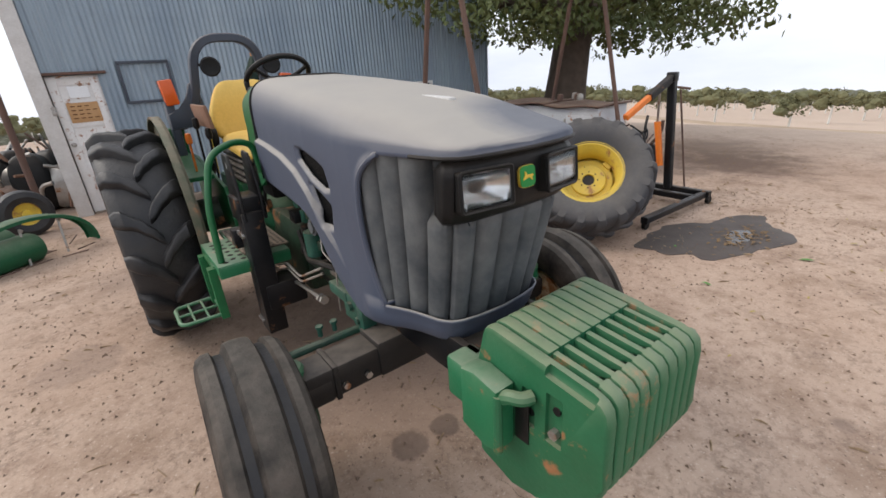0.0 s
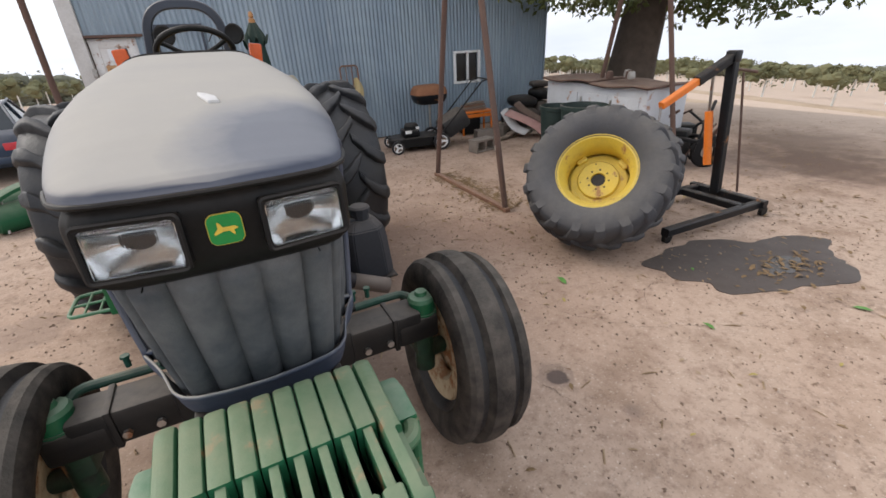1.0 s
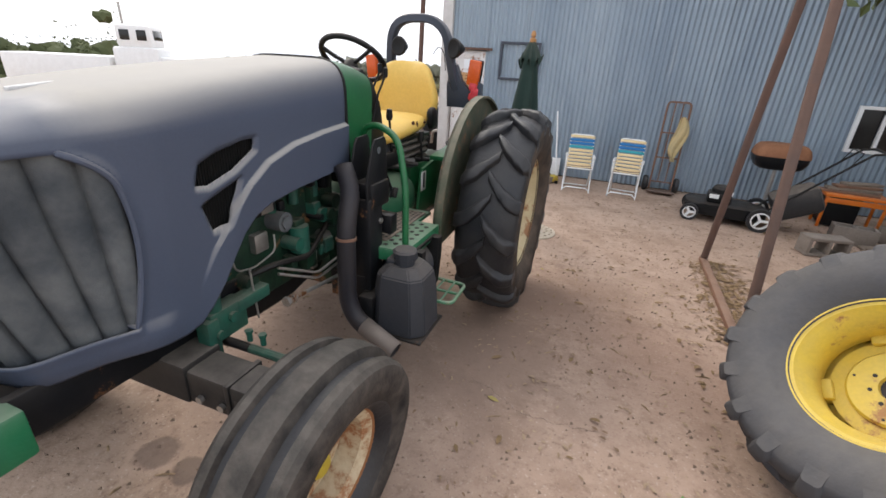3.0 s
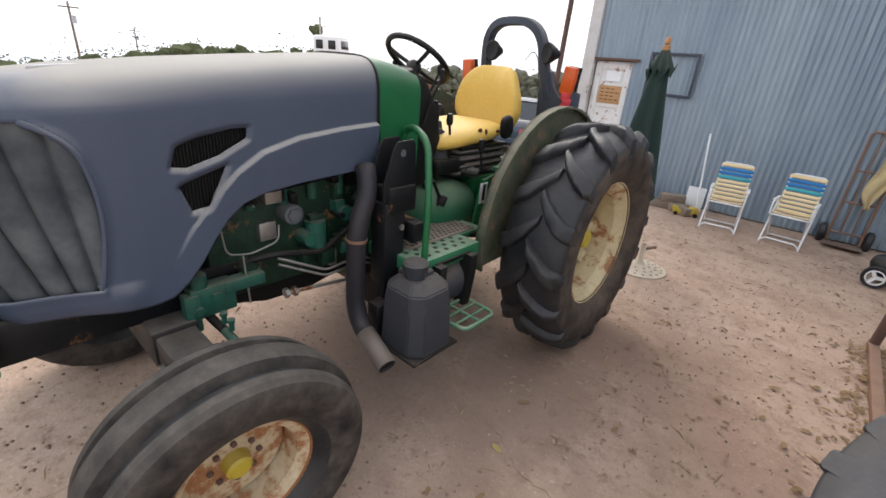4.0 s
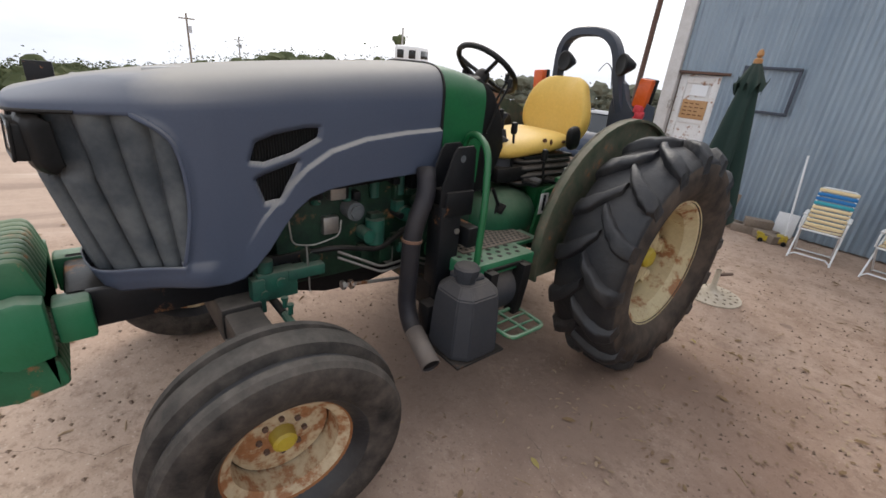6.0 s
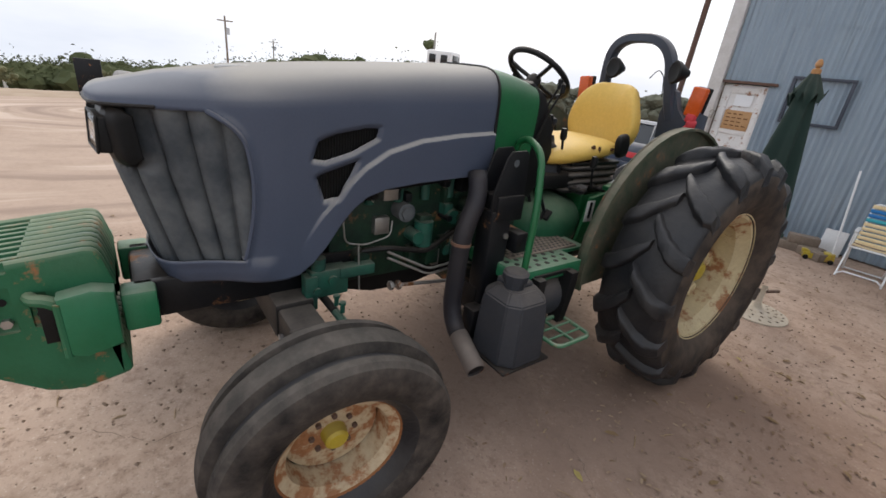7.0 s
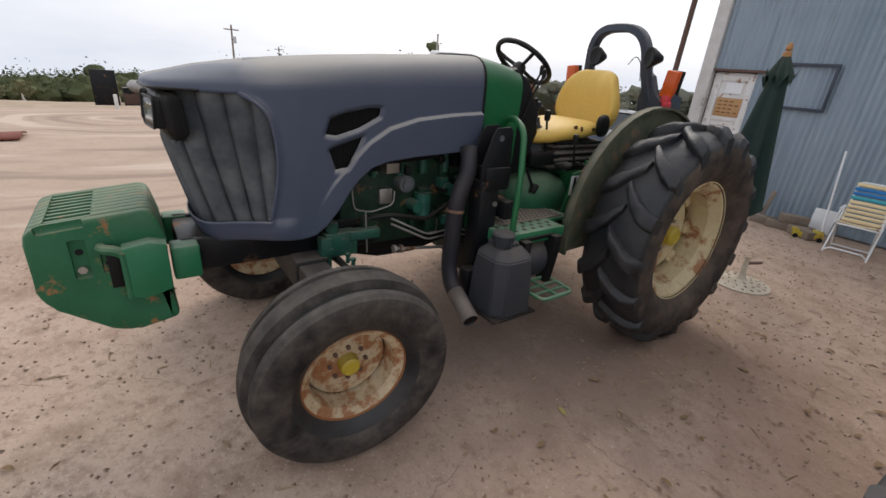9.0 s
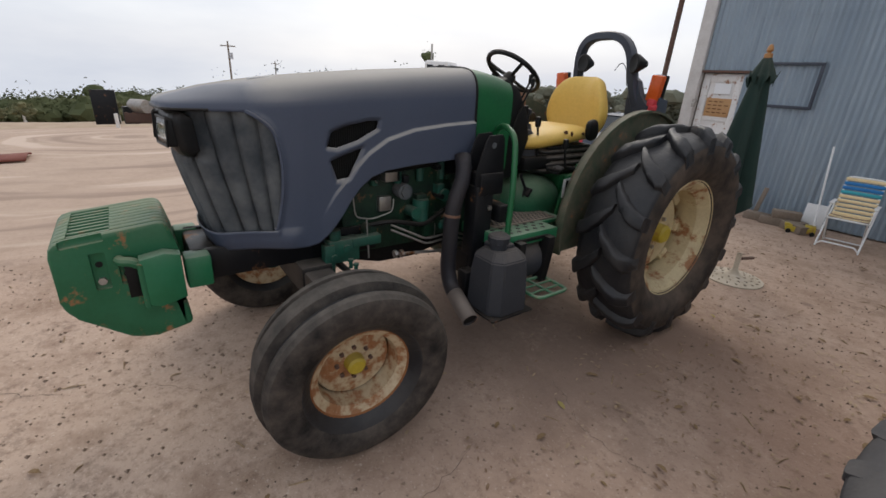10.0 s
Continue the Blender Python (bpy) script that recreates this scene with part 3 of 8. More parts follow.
edges = [-0.67, -0.10, 0.56, 1.22, 1.88, 2.54, 3.15, 3.72, 4.27, 4.78, 5.32, 5.85, 6.35]
LAP = 2.55
part("corrugated_panel", tin_sheet(WALL_L, -0.64, DOOR[2] + 0.035, WALL_H, WALL_Y - 0.004), TIN, wall_front, angle=60)
for k, (x0, x1) in enumerate(zip(edges, edges[1:])):
    y = WALL_Y + (0.004 if k % 2 else -0.002)
    spans = [(0.02, WIN[2] - 0.03), (WIN[3] + 0.03, LAP)] if abs(x0 - WIN[0]) < 0.01 else [(0.02, LAP)]
    for z0, z1 in spans + [(LAP - 0.06, WALL_H)]:
        up = z0 > LAP - 0.1
        part("corrugated_panel", tin_sheet(x0 - (0 if k == 0 else 0.03), x1 + (0 if x1 > 6.3 else 0.03), z0, z1, y - (0.006 if up else 0)), TIN, wall_front, angle=60)

bm = NB()
box(bm, (WALL_L - 0.03, WALL_Y - 0.02, WALL_H / 2), (0.17, 0.10, WALL_H), bevel=0.006)
tagged(to_object("trim", bm, PALE_WOOD), "pale weathered corner board of the shed", "trim", kind="structure")
bm = NB()
box(bm, (WALL_R + 0.005, WALL_Y + 0.03, WALL_H / 2), (0.03, 0.14, WALL_H), bevel=0.004)
tagged(to_object("trim", bm, TIN), "steel corner flashing of the shed", "trim", kind="structure")

# door: peeling five-panel door with a plywood patch and a notice
door = thing("door_1", "closed white panel door with peeling paint", "door", kind="structure")
dx0, dx1, dh = DOOR
dw = dx1 - dx0
bm = NB()
box(bm, ((dx0 + dx1) / 2, WALL_Y + 0.055, dh / 2 + 0.01), (dw, 0.03, dh - 0.02), bevel=0.002)
part("door_leaf", bm, PEELING, door)
bm = NB()
for x in (dx0 + 0.05, dx1 - 0.05):
    box(bm, (x, WALL_Y + 0.033, dh / 2), (0.10, 0.014, dh - 0.03), bevel=0.003)
for z in (0.06, 0.36, 0.64, 0.92, 1.20, dh - 0.07):
    box(bm, ((dx0 + dx1) / 2, WALL_Y + 0.0335, z), (dw - 0.2, 0.0135, 0.085), bevel=0.003)
part("stile_and_rail", bm, PEELING, door, "raised stiles and rails with flaking paint")
bm = NB()
box(bm, ((dx0 + dx1) / 2 + 0.01, WALL_Y + 0.022, 1.345), (0.34, 0.008, 0.25), bevel=0.002)
patch = part("plywood_patch", bm, PLY, door, "brown cardboard patch with faint writing")
bm = NB()
for k in range(4):
    for j in range(3 + k % 2):
        box(bm, ((dx0 + dx1) / 2 - 0.10 + j * 0.075, WALL_Y + 0.0165, 1.425 - 0.05 * k), (0.05, 0.002, 0.012))
part("writing", bm, TORN, patch)
bm = NB()
box(bm, ((dx0 + dx1) / 2 + 0.02, WALL_Y + 0.022, 1.60), (0.22, 0.003, 0.14))
part("notice", bm, PAPER, door, "white paper notice")
bm = NB()
lathe(bm, [(0, 0), (0.02, 0.004), (0.03, 0.02), (0.026, 0.04), (0.01, 0.05), (0.01, 0.08)], 16, Matrix.Translation((dx0 + 0.05, WALL_Y - 0.03, 0.95)) @ pose(0, 0, 0, 0, 0, 90))
part("door_knob", bm, STEEL, door, "dull steel knob")
bm = NB()
rod(bm, (dx0 - 0.02, WALL_Y - 0.03, 1.42), (dx0 - 0.02, WALL_Y - 0.075, 1.42), 0.028, 12)
box(bm, (dx0 - 0.02, WALL_Y - 0.065, 1.36), (0.05, 0.03, 0.06), bevel=0.006)
part("padlock", bm, STEEL, door, "steel padlock on a hasp")
bm = NB()
box(bm, ((dx0 + dx1) / 2 + 0.02, WALL_Y - 0.03, dh + 0.025), (dw + 0.16, 0.04, 0.035), bevel=0.004)
tagged(to_object("trim", bm, RUST_DARK), "dark weathered drip board over the door", "trim", kind="structure")
bm = NB()
box(bm, ((dx0 + dx1) / 2, WALL_Y + 0.05, 0.011), (dw + 0.02, 0.12, 0.022))
tagged(to_object("trim", bm, OLD_WOOD), "worn timber door sill", "trim", kind="structure")

# steel window outline welded on the wall
bm = NB()
fx0, fx1, fz0, fz1 = -0.42, 0.165, 1.42, 1.93
for a, b in (((fx0, fz0), (fx1, fz0)), ((fx0, fz1), (fx1, fz1)), ((fx0, fz0), (fx0, fz1)), ((fx1, fz0), (fx1, fz1))):
    lx, lz = abs(b[0] - a[0]) + 0.035, abs(b[1] - a[1]) + 0.035
    box(bm, ((a[0] + b[0]) / 2, WALL_Y - 0.028 - (0.002 if lx > lz else 0), (a[1] + b[1]) / 2), (lx, 0.03, lz), bevel=0.003)
solo("metal_rectangle", bm, DARK_BLUE, "dark rectangular steel frame fixed on the shed wall", "frame")

win = thing("window_1", "small white-framed sliding window with dark panes", "window", kind="structure")
wx0, wx1, wz0, wz1 = WIN
bm = NB()
for c, s in (((wx0 - 0.01, wz0 / 2 + wz1 / 2), (0.045, wz1 - wz0 + 0.065)), ((wx1 + 0.01, wz0 / 2 + wz1 / 2), (0.045, wz1 - wz0 + 0.065)), (((wx0 + wx1) / 2, wz0 - 0.012), (wx1 - wx0 - 0.025, 0.04)), (((wx0 + wx1) / 2, wz1 + 0.012), (wx1 - wx0 - 0.025, 0.04)), (((wx0 + wx1) / 2 + 0.01, wz0 / 2 + wz1 / 2), (0.035, wz1 - wz0 - 0.016))):
    box(bm, (c[0], WALL_Y - 0.02, c[1]), (s[0], 0.05, s[1]), bevel=0.004)
part("window_frame", bm, WHITE_PAINT, win)
for x0, x1 in ((wx0 + 0.012, (wx0 + wx1) / 2 - 0.01), ((wx0 + wx1) / 2 + 0.03, wx1 - 0.012)):
    bm = NB()
    box(bm, ((x0 + x1) / 2, WALL_Y + 0.02, (wz0 + wz1) / 2), (x1 - x0, 0.006, wz1 - wz0 - 0.02))
    part("pane", bm, DARK_PANE, win)

# ---- tractor ----
# its nose points to -y, its left side to +x; the front axle stands over y = 0, the rear one over y = 2.05
tractor = thing("tractor", "green utility tractor with a grey-primed dusty hood, parked on the yard", "tractor")
HOOD_BACK = 0.90
PLAN_Y = -0.06
CORNERS = [(0.0, -0.589), (0.11, -0.582), (0.185, -0.5698), (0.222, -0.5542), (0.246, -0.5228), (0.264, -0.4646), (0.286, -0.3645), (0.308, -0.2427), (0.322, -0.147), (0.328, PLAN_Y)]
cum = [0.0]
for a, b in zip(CORNERS, CORNERS[1:]):
    cum.append(cum[-1] + math.hypot(b[0] - a[0], b[1] - a[1]))
PLAN = [(float(np.interp(t * cum[-1], cum, [p[0] for p in CORNERS])), float(np.interp(t * cum[-1], cum, [p[1] for p in CORNERS]))) for t in np.linspace(0, 1, 41)]


def hood_half_width(y):
    if y < PLAN_Y:
        return interp(y, [(p[1], p[0]) for p in PLAN])
    return interp(y, [(PLAN_Y, 0.328), (0.2, 0.328), (0.6, 0.308), (0.9, 0.287)])


def crown(y):
    return interp(y, [(-0.589, 1.412), (-0.5776, 1.430), (-0.5602, 1.444), (-0.5167, 1.464), (-0.4602, 1.484), (-0.3958, 1.502), (-0.2688, 1.524), (-0.1331, 1.543), (0.05, 1.562), (0.2, 1.578), (0.5, 1.606), (0.9, 1.636)])


def shoulder(y):
    return interp(y, [(-0.5863, 1.410), (-0.4428, 1.402), (-0.1818, 1.400), (0.2, 1.425), (0.6, 1.43), (0.9, 1.43)])


def arch(y):
    return interp(y, [(-0.6, 0.80), (-0.1, 0.785), (0.0, 0.80), (0.05, 0.84), (0.10, 0.905), (0.15, 0.985), (0.20, 1.05), (0.26, 1.095), (0.34, 1.12), (0.5, 1.135), (0.9, 1.15)])


VENT_UP = [(0.055, 1.245), (0.075, 1.305), (0.14, 1.330), (0.25, 1.352), (0.305, 1.352), (0.30, 1.318), (0.20, 1.268), (0.10, 1.238)]
VENT_LOW = [(0.070, 1.178), (0.10, 1.192), (0.16, 1.212), (0.222, 1.232), (0.19, 1.165), (0.145, 1.10), (0.10, 1.092)]


def inside(p, poly):
    hit = False
    for (x0, y0), (x1, y1) in zip(poly, poly[1:] + poly[:1]):
        if (y0 > p[1]) != (y1 > p[1]) and p[0] < (x1 - x0) * (p[1] - y0) / (y1 - y0) + x0:
            hit = not hit
    return hit


def nearest(p, poly):
    best = None
    for a, b in zip(poly, poly[1:] + poly[:1]):
        a, b, q = Vector(a), Vector(b), Vector(p)
        t = max(0, min(1, (q - a).dot(b - a) / max(1e-9, (b - a).length_squared)))
        c = a + t * (b - a)
        if best is None or (c - q).length < best[0]:
            best = ((c - q).length, c)
    return best


def swoosh(y):
    return interp(y, [(-0.2, 0.70), (0.0, 0.90), (0.08, 1.03), (0.16, 1.13), (0.25, 1.215), (0.35, 1.275), (0.5, 1.315), (0.7, 1.335), (0.9, 1.345)])


def smooth(t):
    t = max(0.0, min(1.0, t))
    return t * t * (3 - 2 * t)


def skin(y, z):
    """Half width of the hood's side at a height."""
    w = hood_half_width(y)
    s = shoulder(y)
    w += -0.022 * smooth((s - z - 0.002) / 0.6)
    w += 0.020 * smooth((swoosh(y) - z) / 0.015) * smooth(y / 0.15)
    for poly in (VENT_UP, VENT_LOW):
        d, _ = nearest((y, z), poly)
        w -= 0.012 * (1 - smooth(d / 0.018))
    return w


def lip_height(s):
    a = abs(s) * (len(PLAN) - 1)
    k = min(int(a), len(PLAN) - 2)
    return shoulder(PLAN[k][1] + (PLAN[k + 1][1] - PLAN[k][1]) * (a - k))


def hood():
    bm = NB()
    # crown: one rounded section after another
    ends = []
    for k in range(73):
        p = nose(k / 72, lip_height(k / 72))
        ends.append((p.y, p.x, p.z))
    ends += [(y, hood_half_width(y), shoulder(y)) for y in (PLAN_Y + (HOOD_BACK - PLAN_Y) * i / 150 for i in range(1, 151))]
    rows = []
    for y, w, sh in ends:
        c = crown(y)
        soft = 1 - smooth((y + 0.589) / 0.85)
        ex, ez = 0.34 + 0.16 * soft, 0.60 + 0.16 * soft
        row = []
        for k in range(25):
            a = math.pi * k / 24
            ca, sa = math.cos(a), math.sin(a)
            x = -w * math.copysign(abs(ca) ** ex, ca) if 0 < k < 24 else -w * math.copysign(1, ca)
            z = sh + (max(c, sh) - sh) * (abs(sa) ** ez if 0 < k < 24 else 0.0)
            row.append(bm.verts.new((x, y, z)))
        rows.append(row)
    for a, b in zip(rows, rows[1:]):
        for k in range(24):
            bm.faces.new((a[k], a[k + 1], b[k + 1], b[k]))
    # sides with two slots each
    for sx in (-1, 1):
        ny, nz = 150, NZ
        y0, y1 = PLAN_Y, HOOD_BACK
        vs = {}
        for i in range(ny + 1):
            y = y0 + (y1 - y0) * i / ny
            for j in range(nz + 1):
                t = j / nz
                z = arch(y) + (shoulder(y) - arch(y)) * t
                vs[i, j] = [y, z]
        dead, rim = set(), {}
        for i in range(ny):
            for j in range(nz):
                c = [sum(vs[i + a, j + b][k] for a in (0, 1) for b in (0, 1)) / 4 for k in (0, 1)]
                for poly in (VENT_UP, VENT_LOW):
                    if inside(c, poly):
                        dead.add((i, j))
                        for a in (0, 1):
                            for b in (0, 1):
                                rim[i + a, j + b] = poly
        mesh_v = {}
        for key, (y, z) in vs.items():
            i, j = key
            cells = [(i - 1, j - 1), (i - 1, j), (i, j - 1), (i, j)]
            cells = [q for q in cells if 0 <= q[0] < ny and 0 <= q[1] < nz]
            if all(q in dead for q in cells):
                continue
            if key in rim:
                c = nearest((y, z), rim[key])[1]
                y, z = c.x, c.y
            mesh_v[key] = bm.verts.new((sx * skin(y, z), y, z))
        for i in range(ny):
            for j in range(nz):
                if (i, j) not in dead:
                    f = [mesh_v[i, j], mesh_v[i + 1, j], mesh_v[i + 1, j + 1], mesh_v[i, j + 1]]
                    bm.faces.new(f if sx > 0 else f[::-1])
    return bm


def nose(s, z, out=0.0):
    """The wrapped nose: s from -1 (right) over 0 (front) to 1 (left); it leans back towards its foot."""
    a = abs(s) * (len(PLAN) - 1)
    k = min(int(a), len(PLAN) - 2)
    t = a - k
    x = PLAN[k][0] * (1 - t) + PLAN[k + 1][0] * t
    y = PLAN[k][1] * (1 - t) + PLAN[k + 1][1] * t
    nx, ny = PLAN[k + 1][1] - PLAN[k][1], -(PLAN[k + 1][0] - PLAN[k][0])
    ln = math.hypot(nx, ny)
    drop = max(0.0, (1.40 - z) / 0.6)
    front = smooth((PLAN_Y - 0.02 - y) / 0.42)
    ratio = skin(PLAN_Y, z) / hood_half_width(PLAN_Y)
    x *= (1 - 0.20 * drop) * front + ratio * (1 - front)
    y += 0.13 * drop ** 1.2 * front
    return Vector((math.copysign(1, s) * (x + out * nx / ln), y + out * ny / ln, z))


NZ = 76
ZJ = [arch(PLAN_Y) + (shoulder(PLAN_Y) - arch(PLAN_Y)) * j / NZ for j in range(NZ + 1)]


def nose_frame(bm):
    """One sheet round the nose with the grille opening cut out of it and a raised hem along the cut."""
    half = [(S_EDGE(k / 40), k / 40) for k in range(41)]
    loop = [(-e, t) for e, t in half] + [(e, t) for e, t in half[::-1]]
    hole = [(a * 0.87, glo(a) + (ghi(a) - glo(a)) * t) for a, t in loop]
    ns, nz = 144, NZ
    place, dead, rim = {}, set(), set()
    for i in range(ns + 1):
        q = -1 + 2 * i / ns
        for j in range(nz + 1):
            place[i, j] = (q, ZJ[j] + (lip_height(q) - ZJ[nz]) * j / nz)
    for i in range(ns):
        for j in range(nz):
            c = [sum(place[i + a, j + b][k] for a in (0, 1) for b in (0, 1)) / 4 for k in (0, 1)]
            if inside((c[0] * 0.87, c[1]), hole):
                dead.add((i, j))
                rim |= {(i, j), (i + 1, j), (i, j + 1), (i + 1, j + 1)}
    vs = {}
    for (i, j), (q, z) in place.items():
        cells = [(a, b) for a in (i - 1, i) for b in (j - 1, j) if 0 <= a < ns and 0 <= b < nz]
        if all(c in dead for c in cells):
            continue
        d, c = nearest((q * 0.87, z), hole)
        if (i, j) in rim:
            q, z, d = c.x / 0.87, c.y, 0.0
        edge = min(1.0, 12 * (1 - abs(q)), 30 * max(0.0, lip_height(q) - z))
        vs[i, j] = bm.verts.new(nose(q, z, edge * 0.009 * (1 - smooth(d / 0.035)) + 0.010 * edge * math.sin(math.pi * min(1.0, j / 13))))
    for i in range(ns):
        for j in range(nz):
            if (i, j) not in dead:
                bm.faces.new((vs[i, j], vs[i + 1, j], vs[i + 1, j + 1], vs[i, j + 1]))
    pts = [nose(x / 0.87, z, 0.004) for x, z in hole]
    tube(bm, pts + pts[:1], 0.009, 8, caps=False)


def S_EDGE(v):
    return 0.70 + 0.155 * math.sin(math.pi * min(1, max(0, 0.10 + 0.74 * v))) ** 0.8 - 0.10 * max(0.0, (v - 0.80) / 0.20) ** 2.2


def glo(s):
    return 0.872 + (ZJ[13] - 0.872) * abs(s) ** 3


def ghi(s):
    return 1.388 + (ZJ[74] - 1.388) * abs(s) ** 2


def grille_skin():
    bm = NB()
    rib = lambda s: -0.040 + 0.036 * abs(math.cos(s * math.pi * 7.5)) ** 0.38
    grid(bm, 260, 20, lambda u, v: nose(-0.92 + 1.84 * u, 0.85 + 0.545 * v, rib(-0.92 + 1.84 * u) - 0.045 * smooth((0.85 + 0.545 * v - 1.20) / 0.04) * smooth((0.50 - abs(-0.92 + 1.84 * u)) / 0.06)))
    return bm


hood_bm = hood()
nose_frame(hood_bm)
bmesh.ops.remove_doubles(hood_bm, verts=hood_bm.verts, dist=0.0015)
bmesh.ops.recalc_face_normals(hood_bm, faces=hood_bm.faces)
part("hood", hood_bm, PRIMER, tractor, "blue-grey primed hood with dust on top", 40)
for sm in [tractor.children[-1].modifiers.new("shell", "SOLIDIFY")]:
    sm.thickness, sm.offset = 0.006, -1
part("grille", grille_skin(), GRILLE, tractor, "ribbed dusty grey grille screen", 60)

# black headlight band, bulged over the nose
bm = NB()
BEZEL = [(0.0, -0.5733), (0.12, -0.5698), (0.2, -0.562), (0.232, -0.5489), (0.248, -0.5321), (0.256, -0.515), (0.258, -0.503)]
bz = [0.0]
for p, q in zip(BEZEL, BEZEL[1:]):
    bz.append(bz[-1] + math.hypot(q[0] - p[0], q[1] - p[1]))


def bezel(u, v):
    t = abs(2 * u - 1) * bz[-1]
    x, y = float(np.interp(t, bz, [p[0] for p in BEZEL])), float(np.interp(t, bz, [p[1] for p in BEZEL]))
    end = smooth((bz[-1] - t) / 0.03)
    z = 1.300 + (v - 0.5) * 0.172 * (0.72 + 0.28 * end)
    soft = (1 - abs(2 * v - 1) ** 5) * end
    pocket = 0.03 if 0.069 < x < 0.225 and abs(z - 1.308) < 0.050 else 0.0
    return Vector((math.copysign(1, u - 0.5) * x * (0.93 + 0.07 * soft), y + pocket + 0.022 * (1 - soft) + 0.016 * (1.39 - z) / 0.18, z))


grid(bm, 140, 32, bezel)
bmesh.ops.recalc_face_normals(bm, faces=bm.faces)
ob = part("headlight_bezel", bm, BLACK, tractor, "black plastic headlight surround", 50)
sm = ob.modifiers.new("shell", "SOLIDIFY")
sm.thickness, sm.offset = 0.02, -1
bm = NB()
tube(bm, [nose(-0.50 + k / 48, ghi(-0.50 + k / 48) + 0.006, 0.003) for k in range(49)], 0.006, 8)
part("trim_strip", bm, BLACK, tractor)


def rounded_rect(w, h, r, n=4):
    out = []
    for cx, cy, a0 in ((w / 2 - r, h / 2 - r, 0), (-w / 2 + r, h / 2 - r, 90), (-w / 2 + r, -h / 2 + r, 180), (w / 2 - r, -h / 2 + r, 270)):
        for k in range(n + 1):
            a = radians(a0 + 90 * k / n)
            out.append((cx + r * math.cos(a), cy + r * math.sin(a)))
    return out


for sx in (-1, 1):
    # local x across, local y up, local z forward
    fr = Matrix.Translation((sx * 0.147, -0.5686, 1.308)) @ pose(0, 0, 0, 0, 0, sx * 8) @ pose(0, 0, 0, 86, 0, 0)
    lamp = NB()
    prev = None
    for z, g in ((-0.04, 0.004), (0.004, 0.002), (0.012, 0.0), (0.012, -0.012), (0.004, -0.014)):
        cur = [lamp.verts.new(fr @ Vector((x, y, z))) for x, y in rounded_rect(0.160 + g, 0.104 + g, 0.010)]
        if prev:
            bridge(lamp, prev, cur)
        prev = cur
    lamp = part("headlight", lamp, BLACK, tractor, "rectangular headlight with a fluted clear lens")
    bm = NB()
    grid(bm, 28, 20, lambda u, v: fr @ Vector(((u - 0.5) * 0.152, (v - 0.5) * 0.096, -0.050 + 0.050 * min(1.0, ((2 * u - 1) ** 2 + (2 * v - 1) ** 2) ** 0.8))))
    part("reflector", bm, REFLECTOR, lamp, "mirror-bright reflector", 80)
    bm = NB()
    grid(bm, 66, 4, lambda u, v: fr @ Vector(((u - 0.5) * 0.144, (v - 0.5) * 0.088, 0.010 + 0.0009 * abs(math.sin(u * math.pi * 22)))))
    bmesh.ops.recalc_face_normals(bm, faces=bm.faces)
    lens = part("lens", bm, GLASS, lamp, "fluted glass lens", 50)
    lens.visible_shadow = False
    sm = lens.modifiers.new("shell", "SOLIDIFY")
    sm.thickness = 0.003
    bm = NB()
    ol = rounded_rect(0.160, 0.104, 0.010)
    tube(bm, [fr @ Vector((x, y, 0.010)) for x, y in ol + ol[:1]], 0.005, 6, caps=False)
    part("lamp_rim", bm, BLACK, lamp)
# emblem: a green shield with a yellow border and a plain yellow shape
fr = Matrix.Translation(Vector((0.001, -0.5724, 1.314))) @ pose(0, 0, 0, 84, 0, 0)
bm = NB()
prism(bm, rounded_rect(0.0620, 0.0600, 0.015), 0.008, fr)
emblem = part("emblem", bm, YELLOW, tractor, "small green shield emblem with a yellow border")
bm = NB()
prism(bm, rounded_rect(0.0590, 0.0570, 0.0135), 0.004, fr @ Matrix.Translation((0, 0, 0.004)))
part("emblem_field", bm, GREEN_TEAL_BRIGHT, emblem)
bm = NB()
prism(bm, [(0.022, -0.001), (0.016, 0.004), (-0.004, 0.004), (-0.010, 0.014), (-0.013, 0.014), (-0.013, 0.003), (-0.021, -0.006), (-0.019, -0.009), (-0.006, -0.004), (0.006, -0.004), (0.012, -0.012), (0.015, -0.012), (0.014, -0.003)], 0.003, fr @ Matrix.Translation((0, 0, 0.007)))
part("emblem_mark", bm, YELLOW, emblem)
# pale chipped plate on the bonnet
bm = NB()
prism(bm, [(-0.014, -0.070), (0.010, -0.078), (0.016, -0.020), (0.012, 0.040), (-0.004, 0.080), (-0.015, 0.020)], 0.012, Matrix.Translation((0.025, -0.14, crown(-0.14) - 0.003)) @ pose(0, 0, 0, 4, 0, 12), bevel=0.004)
part("hood_badge", bm, PALE_WOOD, tractor, "pale chipped plate on the hood")
# vent screens behind the slots
for sx in (-1, 1):
    bm = NB()
    for k in range(26):
        y = 0.05 + 0.0105 * k
        box(bm, (sx * 0.298, y, 1.22), (0.004, 0.004, 0.30))
    box(bm, (sx * 0.285, 0.18, 1.22), (0.004, 0.30, 0.30))
    part("vent_screen", bm, BLACK, tractor)

# the nose sits a little further back and the crown a little lower
for o in [q for q in tractor.children_recursive if q.name.split(".")[0] in ("hood", "grille", "headlight_bezel", "trim_strip", "headlight", "reflector", "lens", "lamp_rim", "emblem", "emblem_field", "emblem_mark", "hood_badge")]:
    for v in o.data.vertices:
        v.co.y += 0.038 * smooth((0.10 - v.co.y) / 0.5)
        v.co.z -= 0.030 * smooth((v.co.z - 1.39) / 0.10)

